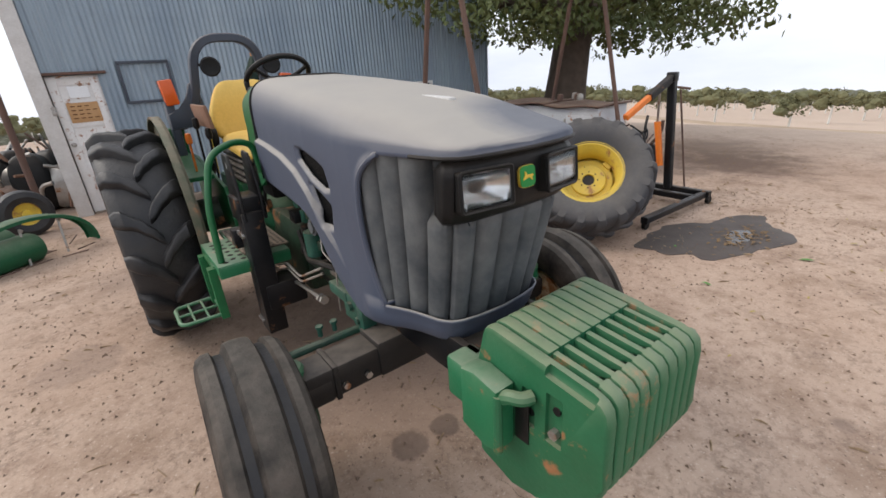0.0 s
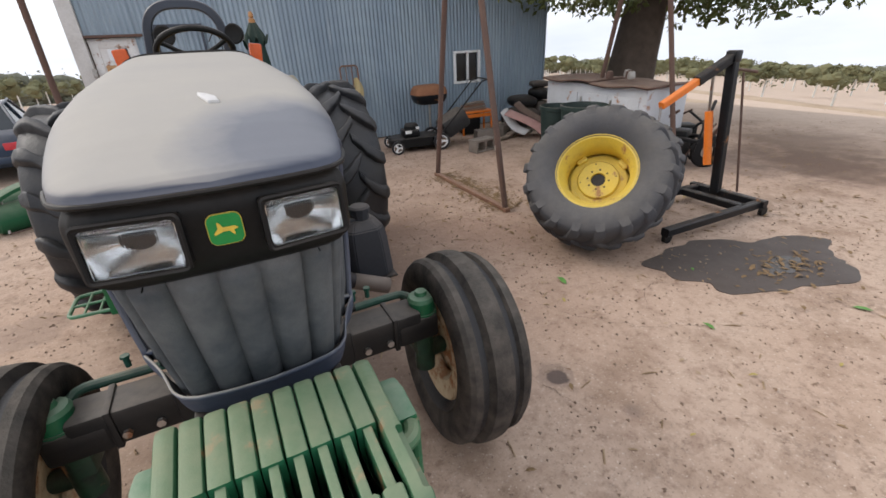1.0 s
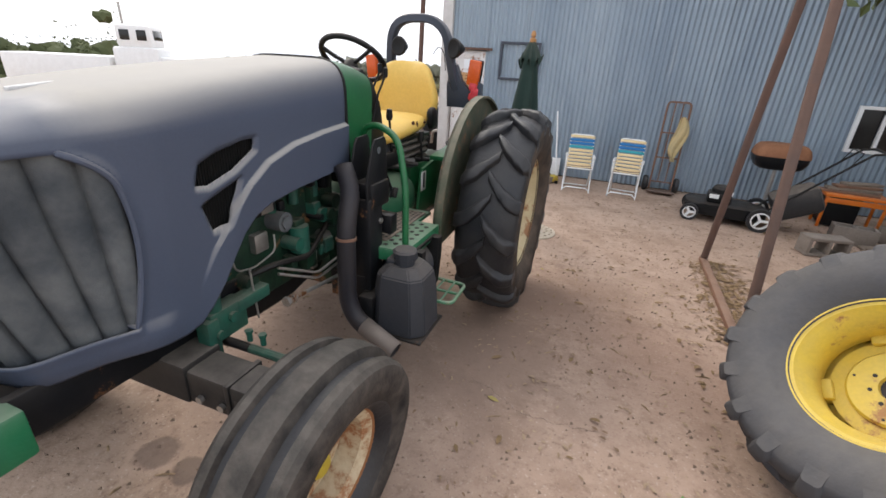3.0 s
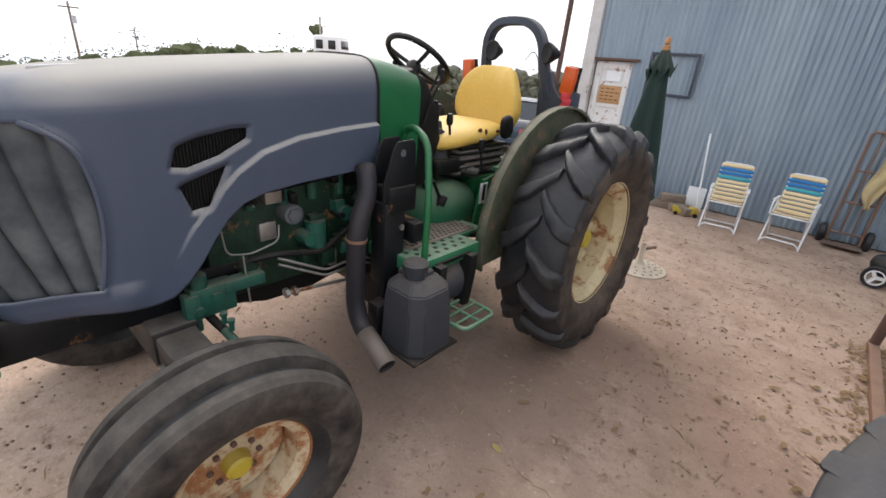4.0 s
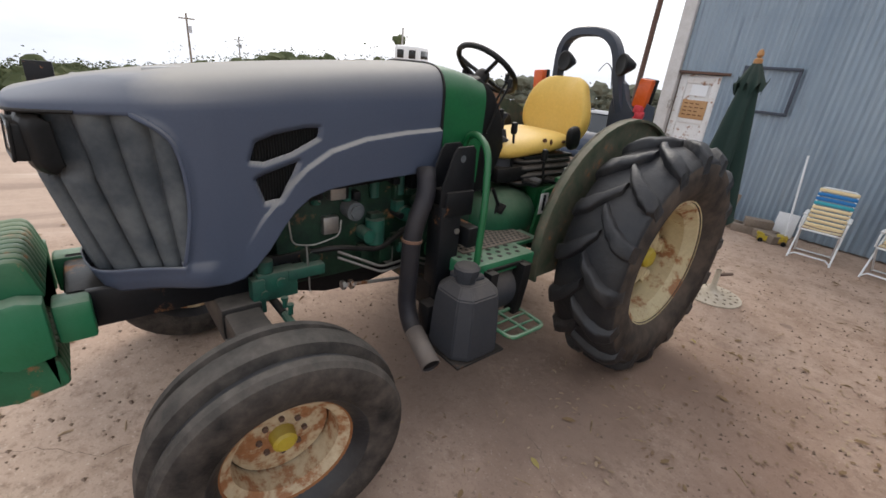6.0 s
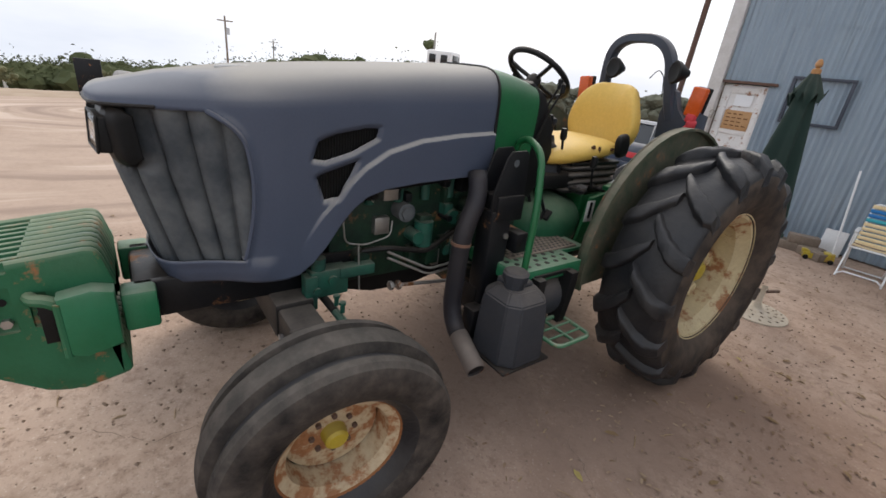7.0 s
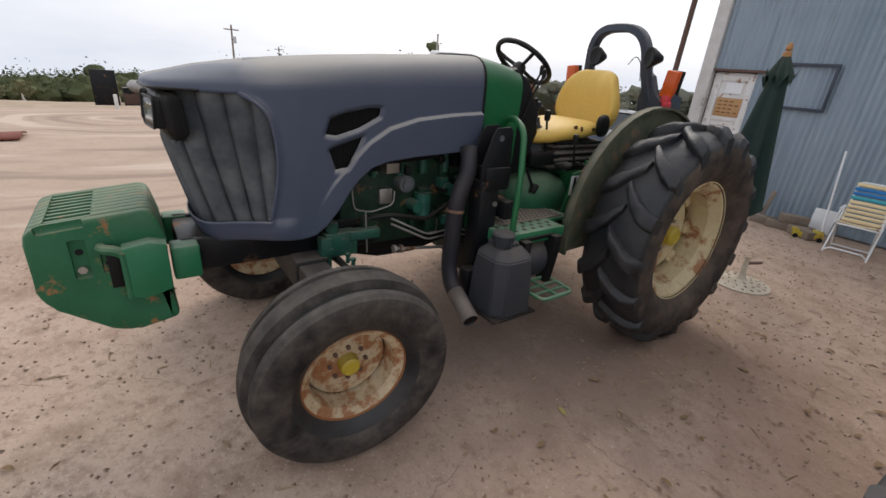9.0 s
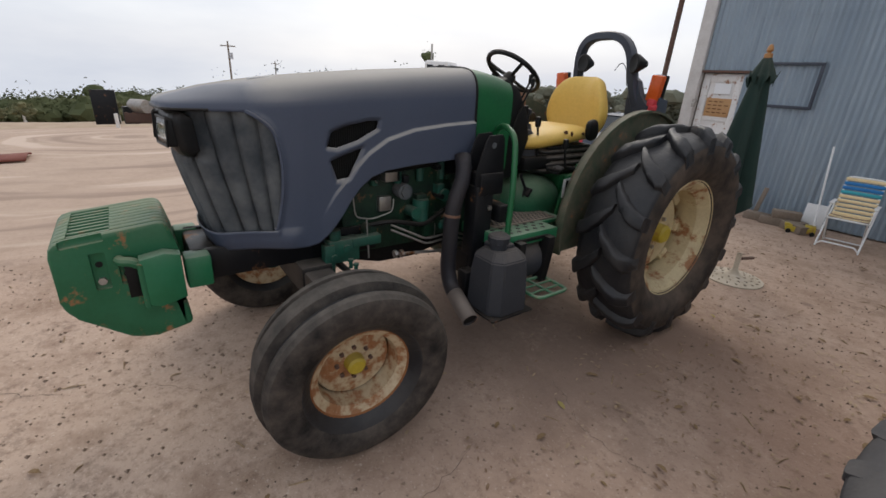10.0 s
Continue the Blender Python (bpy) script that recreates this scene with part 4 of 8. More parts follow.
# cowl behind the hood
bm = NB()
ys = [HOOD_BACK + 0.008, 1.0, 1.10, 1.20]
rows = []
for y in ys:
    t = (y - 0.9) / 0.3
    w, c, lo = 0.287 - 0.035 * t, 1.612 - 0.03 * t ** 2 - 0.02 * t, 1.15 - 0.10 * t
    row = [bm.verts.new((-w + 0.01, y, lo))]
    for k in range(25):
        a = math.pi * k / 24
        ca, sa = math.cos(a), math.sin(a)
        row.append(bm.verts.new((-w * math.copysign(abs(ca) ** 0.42, ca), y, 1.42 + (c - 1.42) * abs(sa) ** 0.62)))
    row.append(bm.verts.new((w - 0.01, y, lo)))
    rows.append(row)
for a, b in zip(rows, rows[1:]):
    for k in range(len(a) - 1):
        bm.faces.new((a[k], a[k + 1], b[k + 1], b[k]))
bm.faces.new(rows[0][::-1])
bm.faces.new(rows[-1])
part("cowl", bm, GREEN, tractor, "dark green cowl panel", 50)
bm = NB()
for y, s in ((HOOD_BACK + 0.004, 1.0),):
    pts = []
    for k in range(25):
        a = math.pi * k / 24
        ca, sa = math.cos(a), math.sin(a)
        pts.append((-0.289 * math.copysign(abs(ca) ** 0.42, ca), y, 1.42 + 0.188 * abs(sa) ** 0.62))
    tube(bm, [(-0.296, y, 1.15)] + pts + [(0.296, y, 1.15)], 0.007, 6)
part("seam_seal", bm, BLACK, tractor)

# dashboard, steering column and wheel
dash = NB()
prism(dash, [(1.14, 0.98), (1.14, 1.55), (1.19, 1.57), (1.30, 1.50), (1.38, 1.38), (1.42, 1.22), (1.36, 1.06), (1.30, 0.98)], 0.42, SIDE, bevel=0.02)
dash = part("dashboard", dash, BLACK, tractor, "black instrument console")
bm = NB()
box(bm, (0.0, 1.255, 1.54), (0.30, 0.12, 0.012), rot=(-32, 0, 0), bevel=0.004)
part("instrument_panel", bm, PLASTIC_GREY, dash)
for x, y, z, r in ((-0.18, 1.36, 1.46, 0.014), (0.17, 1.35, 1.46, 0.013), (0.22, 1.32, 1.44, 0.012)):
    bm = NB()
    tube(bm, [(x, y - 0.06, z - 0.14), (x, y, z), (x + 0.03, y + 0.03, z + 0.10)], 0.006, 8)
    lathe(bm, [(0, 0.03), (r, 0.02), (r, -0.02), (0, -0.03)], 12, pose(x + 0.03, y + 0.03, z + 0.11, 0, 90, 0))
    part("lever", bm, BLACK, dash)
STEER = Matrix.Translation((0.03, 1.39, 1.605)) @ pose(0, 0, 0, -37, 0, 0)
wheel = NB()
nr = 40
tube(wheel, [STEER @ Vector((0.178 * math.cos(2 * math.pi * k / nr), 0.178 * math.sin(2 * math.pi * k / nr), 0)) for k in range(nr + 1)], 0.015, 10, caps=False)
wheel = part("steering_wheel", wheel, BLACK, tractor, "black steering wheel")
for a in (90, 210, 330):
    bm = NB()
    e = Vector((0.173 * math.cos(radians(a)), 0.173 * math.sin(radians(a)), 0))
    tube(bm, [STEER @ (e * 0.14 + Vector((0, 0, -0.035))), STEER @ (e * 0.6 + Vector((0, 0, -0.02))), STEER @ e], 0.011, 8)
    part("spoke", bm, BLACK, wheel)
bm = NB()
lathe(bm, [(0, 0.015), (0.03, 0.012), (0.042, -0.01), (0.04, -0.05), (0.025, -0.06), (0.022, -0.35)], 20, STEER @ pose(0, 0, -0.03, 0, -90, 0))
part("steering_column", bm, BLACK, wheel)

# chassis, engine and front axle
bm = NB()
for sx in (-1, 1):
    box(bm, (sx * 0.17, -0.08, 0.74), (0.03, 0.87, 0.14), bevel=0.006)
box(bm, (0, -0.46, 0.735), (0.33, 0.12, 0.13), bevel=0.02)
box(bm, (0, -0.05, 0.70), (0.20, 0.34, 0.10), bevel=0.02)
part("front_frame", bm, BLACK_METAL, tractor, "black front frame rails")
bm = NB()
box(bm, (0, 0.06, 1.06), (0.44, 0.06, 0.52), bevel=0.01)
for k in range(22):
    box(bm, (0.20, 0.105, 0.84 + 0.02 * k), (0.05, 0.03, 0.006))
part("radiator", bm, BLACK, tractor)
eng = NB()
box(eng, (0, 0.56, 0.90), (0.34, 0.78, 0.50), bevel=0.02)
box(eng, (0, 0.60, 1.20), (0.26, 0.62, 0.16), bevel=0.03)
rng = random.Random(4)
eng = part("engine", eng, GREEN_ENGINE, tractor, "oily dark green engine block")
for sx in (-1, 1):
    for k in range(26):
        bm = NB()
        y, z = 0.26 + 0.62 * rng.random(), 0.72 + 0.40 * rng.random()
        d = 0.025 + 0.05 * rng.random()
        if k % 3:
            box(bm, (sx * (0.17 + 0.02 * rng.random()), y, z), (0.05 + 0.06 * rng.random(), d, 0.03 + 0.08 * rng.random()), bevel=0.006)
        else:
            rod(bm, (sx * 0.16, y, z), (sx * (0.20 + 0.06 * rng.random()), y, z), d * 0.6, 14)
        part("engine_casting", bm, (GREEN_ENGINE, GREEN_ENGINE, BLACK_METAL, GREEN_TEAL, STEEL)[k % 5], eng)
    for k in range(4):
        y = 0.34 + 0.14 * k
        bm = NB()
        lathe(bm, [(0, 0.13), (0.013, 0.13), (0.013, 0.10), (0.022, 0.10), (0.022, 0.0), (0, 0.0)], 12, pose(sx * 0.19, y, 1.02, 0, -90, 0))
        part("injector", bm, GREEN_TEAL, eng)
    bm = NB()
    rod(bm, (sx * 0.205, 0.62, 0.80), (sx * 0.205, 0.62, 0.92), 0.045, 20)
    part("oil_filter", bm, GREEN_TEAL, eng)
    bm = NB()
    tube(bm, rounded([(sx * 0.235, 0.22, 1.08), (sx * 0.245, 0.20, 0.99), (sx * 0.25, 0.21, 0.88), (sx * 0.25, 0.30, 0.86), (sx * 0.25, 0.42, 0.885), (sx * 0.24, 0.43, 0.95)], 0.03), 0.0038, 8)
    tube(bm, rounded([(sx * 0.235, 0.22, 1.08), (sx * 0.235, 0.30, 1.09), (sx * 0.23, 0.34, 1.04)], 0.02), 0.0038, 8)
    tube(bm, [(sx * 0.26, 0.265, 0.87), (sx * 0.27, 0.27, 0.66)], 0.0042, 8)
    part("fuel_pipe", bm, STEEL, eng, "thin bare steel pipes")
    bm = NB()
    tube(bm, rounded([(sx * 0.22, 0.30, 0.82), (sx * 0.27, 0.40, 0.84), (sx * 0.25, 0.62, 0.78), (sx * 0.2, 0.84, 0.86)], 0.05), 0.013, 8)
    tube(bm, rounded([(sx * 0.20, 0.20, 1.12), (sx * 0.23, 0.40, 1.10), (sx * 0.2, 0.70, 1.11)], 0.05), 0.016, 8)
    part("hose", bm, BLACK, eng)
    bm = NB()
    rod(bm, (sx * 0.17, 0.50, 0.98), (sx * 0.245, 0.50, 0.98), 0.042, 18)
    rod(bm, (sx * 0.245, 0.50, 0.98), (sx * 0.255, 0.50, 0.98), 0.03, 6)
    part("filler_cap", bm, GRILLE, eng)
bm = NB()
side_plate(bm, [(0.14, 0.66), (0.24, 0.60), (0.40, 0.555), (0.62, 0.55), (0.86, 0.60), (0.90, 0.70), (0.14, 0.72)], 0, 0.28, bevel=0.02)
part("oil_pan", bm, BLACK, eng, "black oil pan")
for sx in (-1, 1):
    for d in (0.0, 0.028):
        bm = NB()
        tube(bm, rounded([(sx * 0.27, 1.75, 0.53 - d), (sx * 0.30, 1.32, 0.60 - d), (sx * 0.31, 1.12, 0.66 - d), (sx * 0.31, 0.96, 0.665 - d), (sx * 0.31, 0.78, 0.735 - d), (sx * 0.31, 0.60, 0.72 - d), (sx * 0.27, 0.40, 0.82 - d)], 0.03), 0.006, 8)
        part("hydraulic_line", bm, STEEL, eng, "bent bare steel hydraulic line")
    bm = NB()
    rod(bm, (sx * 0.27, 1.50, 0.52), (sx * 0.28, 0.42, 0.655), 0.009, 8)
    for y, z in ((0.46, 0.65), (0.42, 0.655)):
        rod(bm, (sx * 0.28, y - 0.008, z), (sx * 0.28, y + 0.008, z), 0.022, 6)
    part("linkage_rod", bm, STEEL, eng)
for sx in (-1, 1):
    bm = NB()
    box(bm, (sx * 0.235, 0.14, 0.72), (0.07, 0.16, 0.12), bevel=0.008)
    box(bm, (sx * 0.25, 0.06, 0.69), (0.06, 0.05, 0.15), bevel=0.006)
    box(bm, (sx * 0.245, 0.26, 0.755), (0.06, 0.16, 0.05), bevel=0.006)
    rod(bm, (sx * 0.22, 0.15, 0.735), (sx * 0.285, 0.15, 0.735), 0.02, 8)
    rod(bm, (sx * 0.22, 0.08, 0.70), (sx * 0.29, 0.08, 0.70), 0.016, 8)
    rod(bm, (sx * 0.24, 0.10, 0.78), (sx * 0.24, 0.10, 0.83), 0.03, 14)
    part("engine_mount", bm, GREEN_TEAL, eng, "teal-green mounting bracket")
# transmission and rear axle
bm = NB()
box(bm, (0, 1.35, 0.68), (0.36, 0.95, 0.40), bevel=0.03)
box(bm, (0, 2.05, 0.76), (0.44, 0.50, 0.48), bevel=0.05)
lathe(bm, [(0.0, -0.72), (0.11, -0.72), (0.12, -0.30), (0.16, -0.2), (0.16, 0.2), (0.12, 0.30), (0.11, 0.72), (0.0, 0.72)], 24, Matrix.Translation((0, 2.05, 0.74)))
part("transmission", bm, GREEN_ENGINE, tractor, "oily dark green transmission and rear axle housing")

axle = NB()
box(axle, (0, -0.05, 0.625), (0.58, 0.155, 0.150), bevel=0.014)
axle = part("front_axle", axle, AXLE_BLACK, tractor, "black steel front axle beam with dust on top")
for sx in (-1, 1):
    bm = NB()
    box(bm, (sx * 0.37, -0.05, 0.615), (0.40, 0.135, 0.128), bevel=0.012)
    part("axle_sleeve", bm, AXLE_BLACK, axle)
    bm = NB()
    box(bm, (sx * 0.46, -0.05, 0.615), (0.02, 0.150, 0.142), bevel=0.004)
    part("axle_collar", bm, AXLE_BLACK, axle)
    for x in (0.34, 0.43):
        bm = NB()
        rod(bm, (sx * x, -0.115, 0.590), (sx * x, -0.132, 0.590), 0.014, 6)
        part("axle_bolt", bm, STEEL, axle)
    bm = NB()
    rod(bm, (sx * 0.60, -0.05, 0.635), (sx * 0.60, -0.05, 0.705), 0.052, 20)
    rod(bm, (sx * 0.60, -0.05, 0.62), (sx * 0.60, -0.05, 0.65), 0.060, 20)
    lathe(bm, [(0, 0.038), (0.022, 0.036), (0.026, 0.02), (0.048, 0.014), (0.056, 0)], 16, pose(sx * 0.60, -0.05, 0.700, 0, -90, 0))
    part("kingpin_cap", bm, GREEN_WORN, axle, "worn dusty green kingpin cap")
    bm = NB()
    rod(bm, (sx * 0.60, -0.05, 0.36), (sx * 0.60, -0.05, 0.63), 0.042, 20)
    side_plate(bm, [(-0.12, 0.48), (0.02, 0.46), (0.03, 0.56), (-0.11, 0.58)], sx * 0.57, 0.06, bevel=0.01)
    rod(bm, (sx * 0.60, -0.03, 0.42), (sx * 0.70, 0.0, 0.40), 0.038, 18)
    part("kingpin", bm, GREEN_ENGINE, axle, "oily dark green kingpin housing")
    bm = NB()
    box(bm, (sx * 0.555, -0.05, 0.595), (0.18, 0.138, 0.105), bevel=0.018)
    part("axle_end", bm, AXLE_BLACK, axle)
    bm = NB()
    tube(bm, rounded([(sx * 0.60, -0.02, 0.66), (sx * 0.57, 0.08, 0.665), (sx * 0.30, 0.09, 0.655), (sx * 0.12, 0.09, 0.645)], 0.04), 0.017, 10)
    for x in (0.36, 0.42):
        rod(bm, (sx * x, 0.09, 0.69), (sx * x, 0.09, 0.73), 0.010, 8)
        rod(bm, (sx * x, 0.09, 0.725), (sx * x, 0.09, 0.735), 0.015, 6)
    part("steering_rod", bm, GREEN_TEAL, axle)
bm = NB()
lathe(bm, [(0, -0.20), (0.03, -0.20), (0.034, 0.18), (0.018, 0.18), (0.016, 0.36), (0, 0.36)], 16, Matrix.Translation((0, 0.085, 0.66)))
part("steering_cylinder", bm, BLACK_METAL, axle)
axle.location = (0.0, 0.04, -0.022)


# ---- wheels ----
def lug_tyre(R, W, rim_r, lugs=16, depth=0.050):
    """An agricultural tyre about the x axis: rounded carcass and two rows of slanted bars."""
    bm = NB()
    c = R - depth
    h = W / 2
    prof = [(rim_r - 0.012, -h * 0.60), (rim_r + 0.012, -h * 0.70), (rim_r + (c - rim_r) * 0.28, -h * 0.93), (rim_r + (c - rim_r) * 0.55, -h * 1.0), (rim_r + (c - rim_r) * 0.80, -h * 0.97), (c - 0.028, -h * 0.88), (c - 0.008, -h * 0.62), (c, -h * 0.25), (c + 0.002, 0)]
    prof = prof + [(r, -x) for r, x in prof[-2::-1]]
    prof += [(rim_r - 0.03, h * 0.5), (rim_r - 0.03, -h * 0.5)]
    lathe(bm, prof, 72, close=True)
    bmesh.ops.recalc_face_normals(bm, faces=bm.faces)
    carcass, bars = bm, []
    rng = random.Random(int(R * 1000))
    for side in (-1, 1):
        for k in range(lugs):
            a0 = 2 * math.pi * (k + (0.5 if side > 0 else 0)) / lugs
            wear = rng.uniform(0.0, 0.006)
            bm = NB()
            n = 8
            prev = None
            for j in range(n + 1):
                t = j / n
                x = side * h * (-0.10 + 1.09 * t)
                ang = a0 + 0.24 * (1 - (1 - t) ** 1.7) * 0.735 / R
                drop = 0.010 * (1 - t / 0.15) ** 2 if t < 0.15 else 0.0
                top = R - wear - drop - (0.004 * t if t < 0.70 else 0.003 + 0.10 * (t - 0.70) + 0.25 * (t - 0.70) ** 2)
                low = c - 0.02 if t < 0.70 else c - 0.02 - 0.34 * (t - 0.70)
                hw = (0.034 + 0.016 * t) * (0.8 if j in (0, n) else 1.0) + 0.007 * rng.uniform(-1, 1)
                top -= 0.009 * rng.random()
                row = []
                for rr, aa in ((low, -hw - 0.014), (top - 0.012, -hw), (top - 0.003, -hw + 0.008), (top, -hw + 0.018), (top, hw - 0.018), (top - 0.003, hw - 0.008), (top - 0.012, hw), (low, hw + 0.014)):
                    row.append(bm.verts.new((x, rr * math.cos(ang + aa / R), rr * math.sin(ang + aa / R))))
                if prev:
                    for q in range(7):
                        bm.faces.new((prev[q], prev[q + 1], row[q + 1], row[q]))
                else:
                    bm.faces.new(row)
                prev = row
            bm.faces.new(prev)
            bmesh.ops.recalc_face_normals(bm, faces=bm.faces)
            bars.append(bm)
    return carcass, bars


def rim_shell(rim_r, W, dish, hub_r=0.12):
    """A pressed rim about x, open to +x, with its disc set in by dish."""
    h = W / 2
    bm = NB()
    prof = [(rim_r + 0.022, h * 0.70), (rim_r + 0.026, h * 0.66), (rim_r + 0.004, h * 0.64), (rim_r - 0.012, h * 0.52), (rim_r - 0.045, h * 0.36), (rim_r - 0.05, 0), (rim_r - 0.05, -h * 0.3), (rim_r - 0.01, -h * 0.62), (rim_r + 0.024, -h * 0.68)]
    inner = [(r - 0.008, x) for r, x in prof[::-1]]
    lathe(bm, prof + inner, 56, close=True)
    return bm


def disc_plate(rim_r, x, hub_r, bulge=0.05, n=48):
    bm = NB()
    prof = [(rim_r - (0.014 if x < -0.04 else 0.055), x - 0.03), (rim_r - 0.09, x - 0.02), (rim_r - 0.12, x + bulge * 0.3), ((rim_r + hub_r) / 2, x + bulge * 0.8), (hub_r, x + bulge), (0.0, x + bulge)]
    lathe(bm, prof, n)
    lathe(bm, [(r, q - 0.012) for r, q in prof], n)
    return bm


def bolts(r, n, x, size, h, m, mt, parent):
    for k in range(n):
        a = 2 * math.pi * k / n
        bm = NB()
        rod(bm, (x, r * math.cos(a), r * math.sin(a)), (x + h, r * math.cos(a), r * math.sin(a)), size, 6)
        bm.transform(m)
        part("wheel_bolt", bm, mt, parent)


def two_tone(ob, m, second, where):
    """Gives a second surface to the faces that where(radius, offset along the axle) picks."""
    me, inv = ob.data, m.inverted()
    me.materials.append(second)
    for p in me.polygons:
        q = inv @ p.center
        if where(math.hypot(q.y, q.z), q.x):
            p.material_index = 1


RW_R, RW_W, RW_RIM = 0.690, 0.385, 0.355


def rear_wheel(parent, m):
    w, bars = lug_tyre(RW_R, RW_W, RW_RIM + 0.01)
    w.transform(m)
    tyre = part("rear_tyre", w, RUBBER, parent, "large lugged rear tyre with muddy sidewalls", 40)
    two_tone(tyre, m, RUBBER_MUD, lambda r, x: RW_RIM < r < RW_R - 0.105 and abs(x) > RW_W * 0.28)
    for b in bars:
        b.transform(m)
        part("tread_lug", b, RUBBER, tyre, "", 40)
    bm = rim_shell(RW_RIM, RW_W, 0)
    bm.transform(m)
    rim = part("rear_rim", bm, RIM_CREAM, parent, "faded cream-yellow steel rim with rust", 40)
    bm = disc_plate(RW_RIM, -0.085, 0.14, 0.045)
    # pressed scallops that carry the rim
    for k in range(8):
        a = 2 * math.pi * k / 8
        box(bm, (-0.07, (RW_RIM - 0.075) * math.cos(a), (RW_RIM - 0.075) * math.sin(a)), (0.07, 0.06, 0.09), rot=(math.degrees(a), 0, 0), bevel=0.012)
    bm.transform(m)
    part("wheel_disc", bm, RIM_CREAM, rim)
    bolts(0.105, 8, -0.04, 0.014, 0.018, m, STEEL, rim)
    bm = NB()
    lathe(bm, [(0, 0.05), (0.045, 0.045), (0.06, 0.03), (0.065, -0.04), (0.085, -0.045)], 24)
    bm.transform(m)
    part("hub", bm, HUB_YELLOW, rim, "yellow hub")
    return tyre


FW_R, FW_W, FW_RIM = 0.414, 0.275, 0.228


def front_wheel(parent, m):
    h, c = FW_W / 2, FW_R
    prof = [(FW_RIM - 0.005, -h * 0.66), (FW_RIM + 0.03, -h * 0.90), (FW_RIM + 0.09, -h * 1.02), (c - 0.055, -h * 0.99), (c - 0.035, -h * 0.93), (c - 0.022, -h * 0.80), (c - 0.020, -h * 0.62), (c - 0.036, -h * 0.56), (c - 0.036, -h * 0.38), (c - 0.004, -h * 0.28), (c, -h * 0.12), (c, 0)]
    prof = prof + [(r, -x) for r, x in prof[-2::-1]] + [(FW_RIM - 0.02, h * 0.5), (FW_RIM - 0.02, -h * 0.5)]
    bm = NB()
    lathe(bm, prof, 72, close=True)
    bmesh.ops.recalc_face_normals(bm, faces=bm.faces)
    bm.transform(m)
    tyre = part("front_tyre", bm, RUBBER_WORN, parent, "ribbed front tyre with worn dusty rubber", 28)
    two_tone(tyre, m, RUBBER, lambda r, x: r < FW_RIM + 0.045 or FW_R - 0.0365 < r < FW_R - 0.034)
    bm = rim_shell(FW_RIM, FW_W, 0)
    bm.transform(m)
    rim = part("front_rim", bm, RIM_RUST, parent, "rusty cream front rim", 40)
    two_tone(rim, m, RUST_ORANGE, lambda r, x: r > FW_RIM - 0.036 and x > FW_W * 0.2)
    bm = disc_plate(FW_RIM, -0.055, 0.095, 0.035, 40)
    bm.transform(m)
    part("wheel_disc", bm, RIM_RUST, rim)
    bolts(0.075, 8, -0.022, 0.010, 0.014, m, RUST_DARK, rim)
    bm = NB()
    lathe(bm, [(0, 0.03), (0.03, 0.028), (0.04, 0.02), (0.044, -0.02), (0.056, -0.024)], 24)
    bm.transform(m)
    part("hub", bm, HUB_YELLOW, rim, "yellow grease cap")
    return tyre


RX, FX = 0.835, 0.745
rear_wheel(tractor, Matrix.Translation((RX, 2.07, RW_R - 0.008)))
rear_wheel(tractor, Matrix.Translation((-0.77, 2.07, RW_R - 0.008)) @ pose(0, 0, 0, 0, 0, 180))
front_wheel(tractor, Matrix.Translation((FX, -0.03, FW_R - 0.006)) @ pose(0, 0, 0, 0, 4, -3))
front_wheel(tractor, Matrix.Translation((-FX, -0.03, FW_R - 0.006)) @ pose(0, 0, 0, 0, -4, 177))

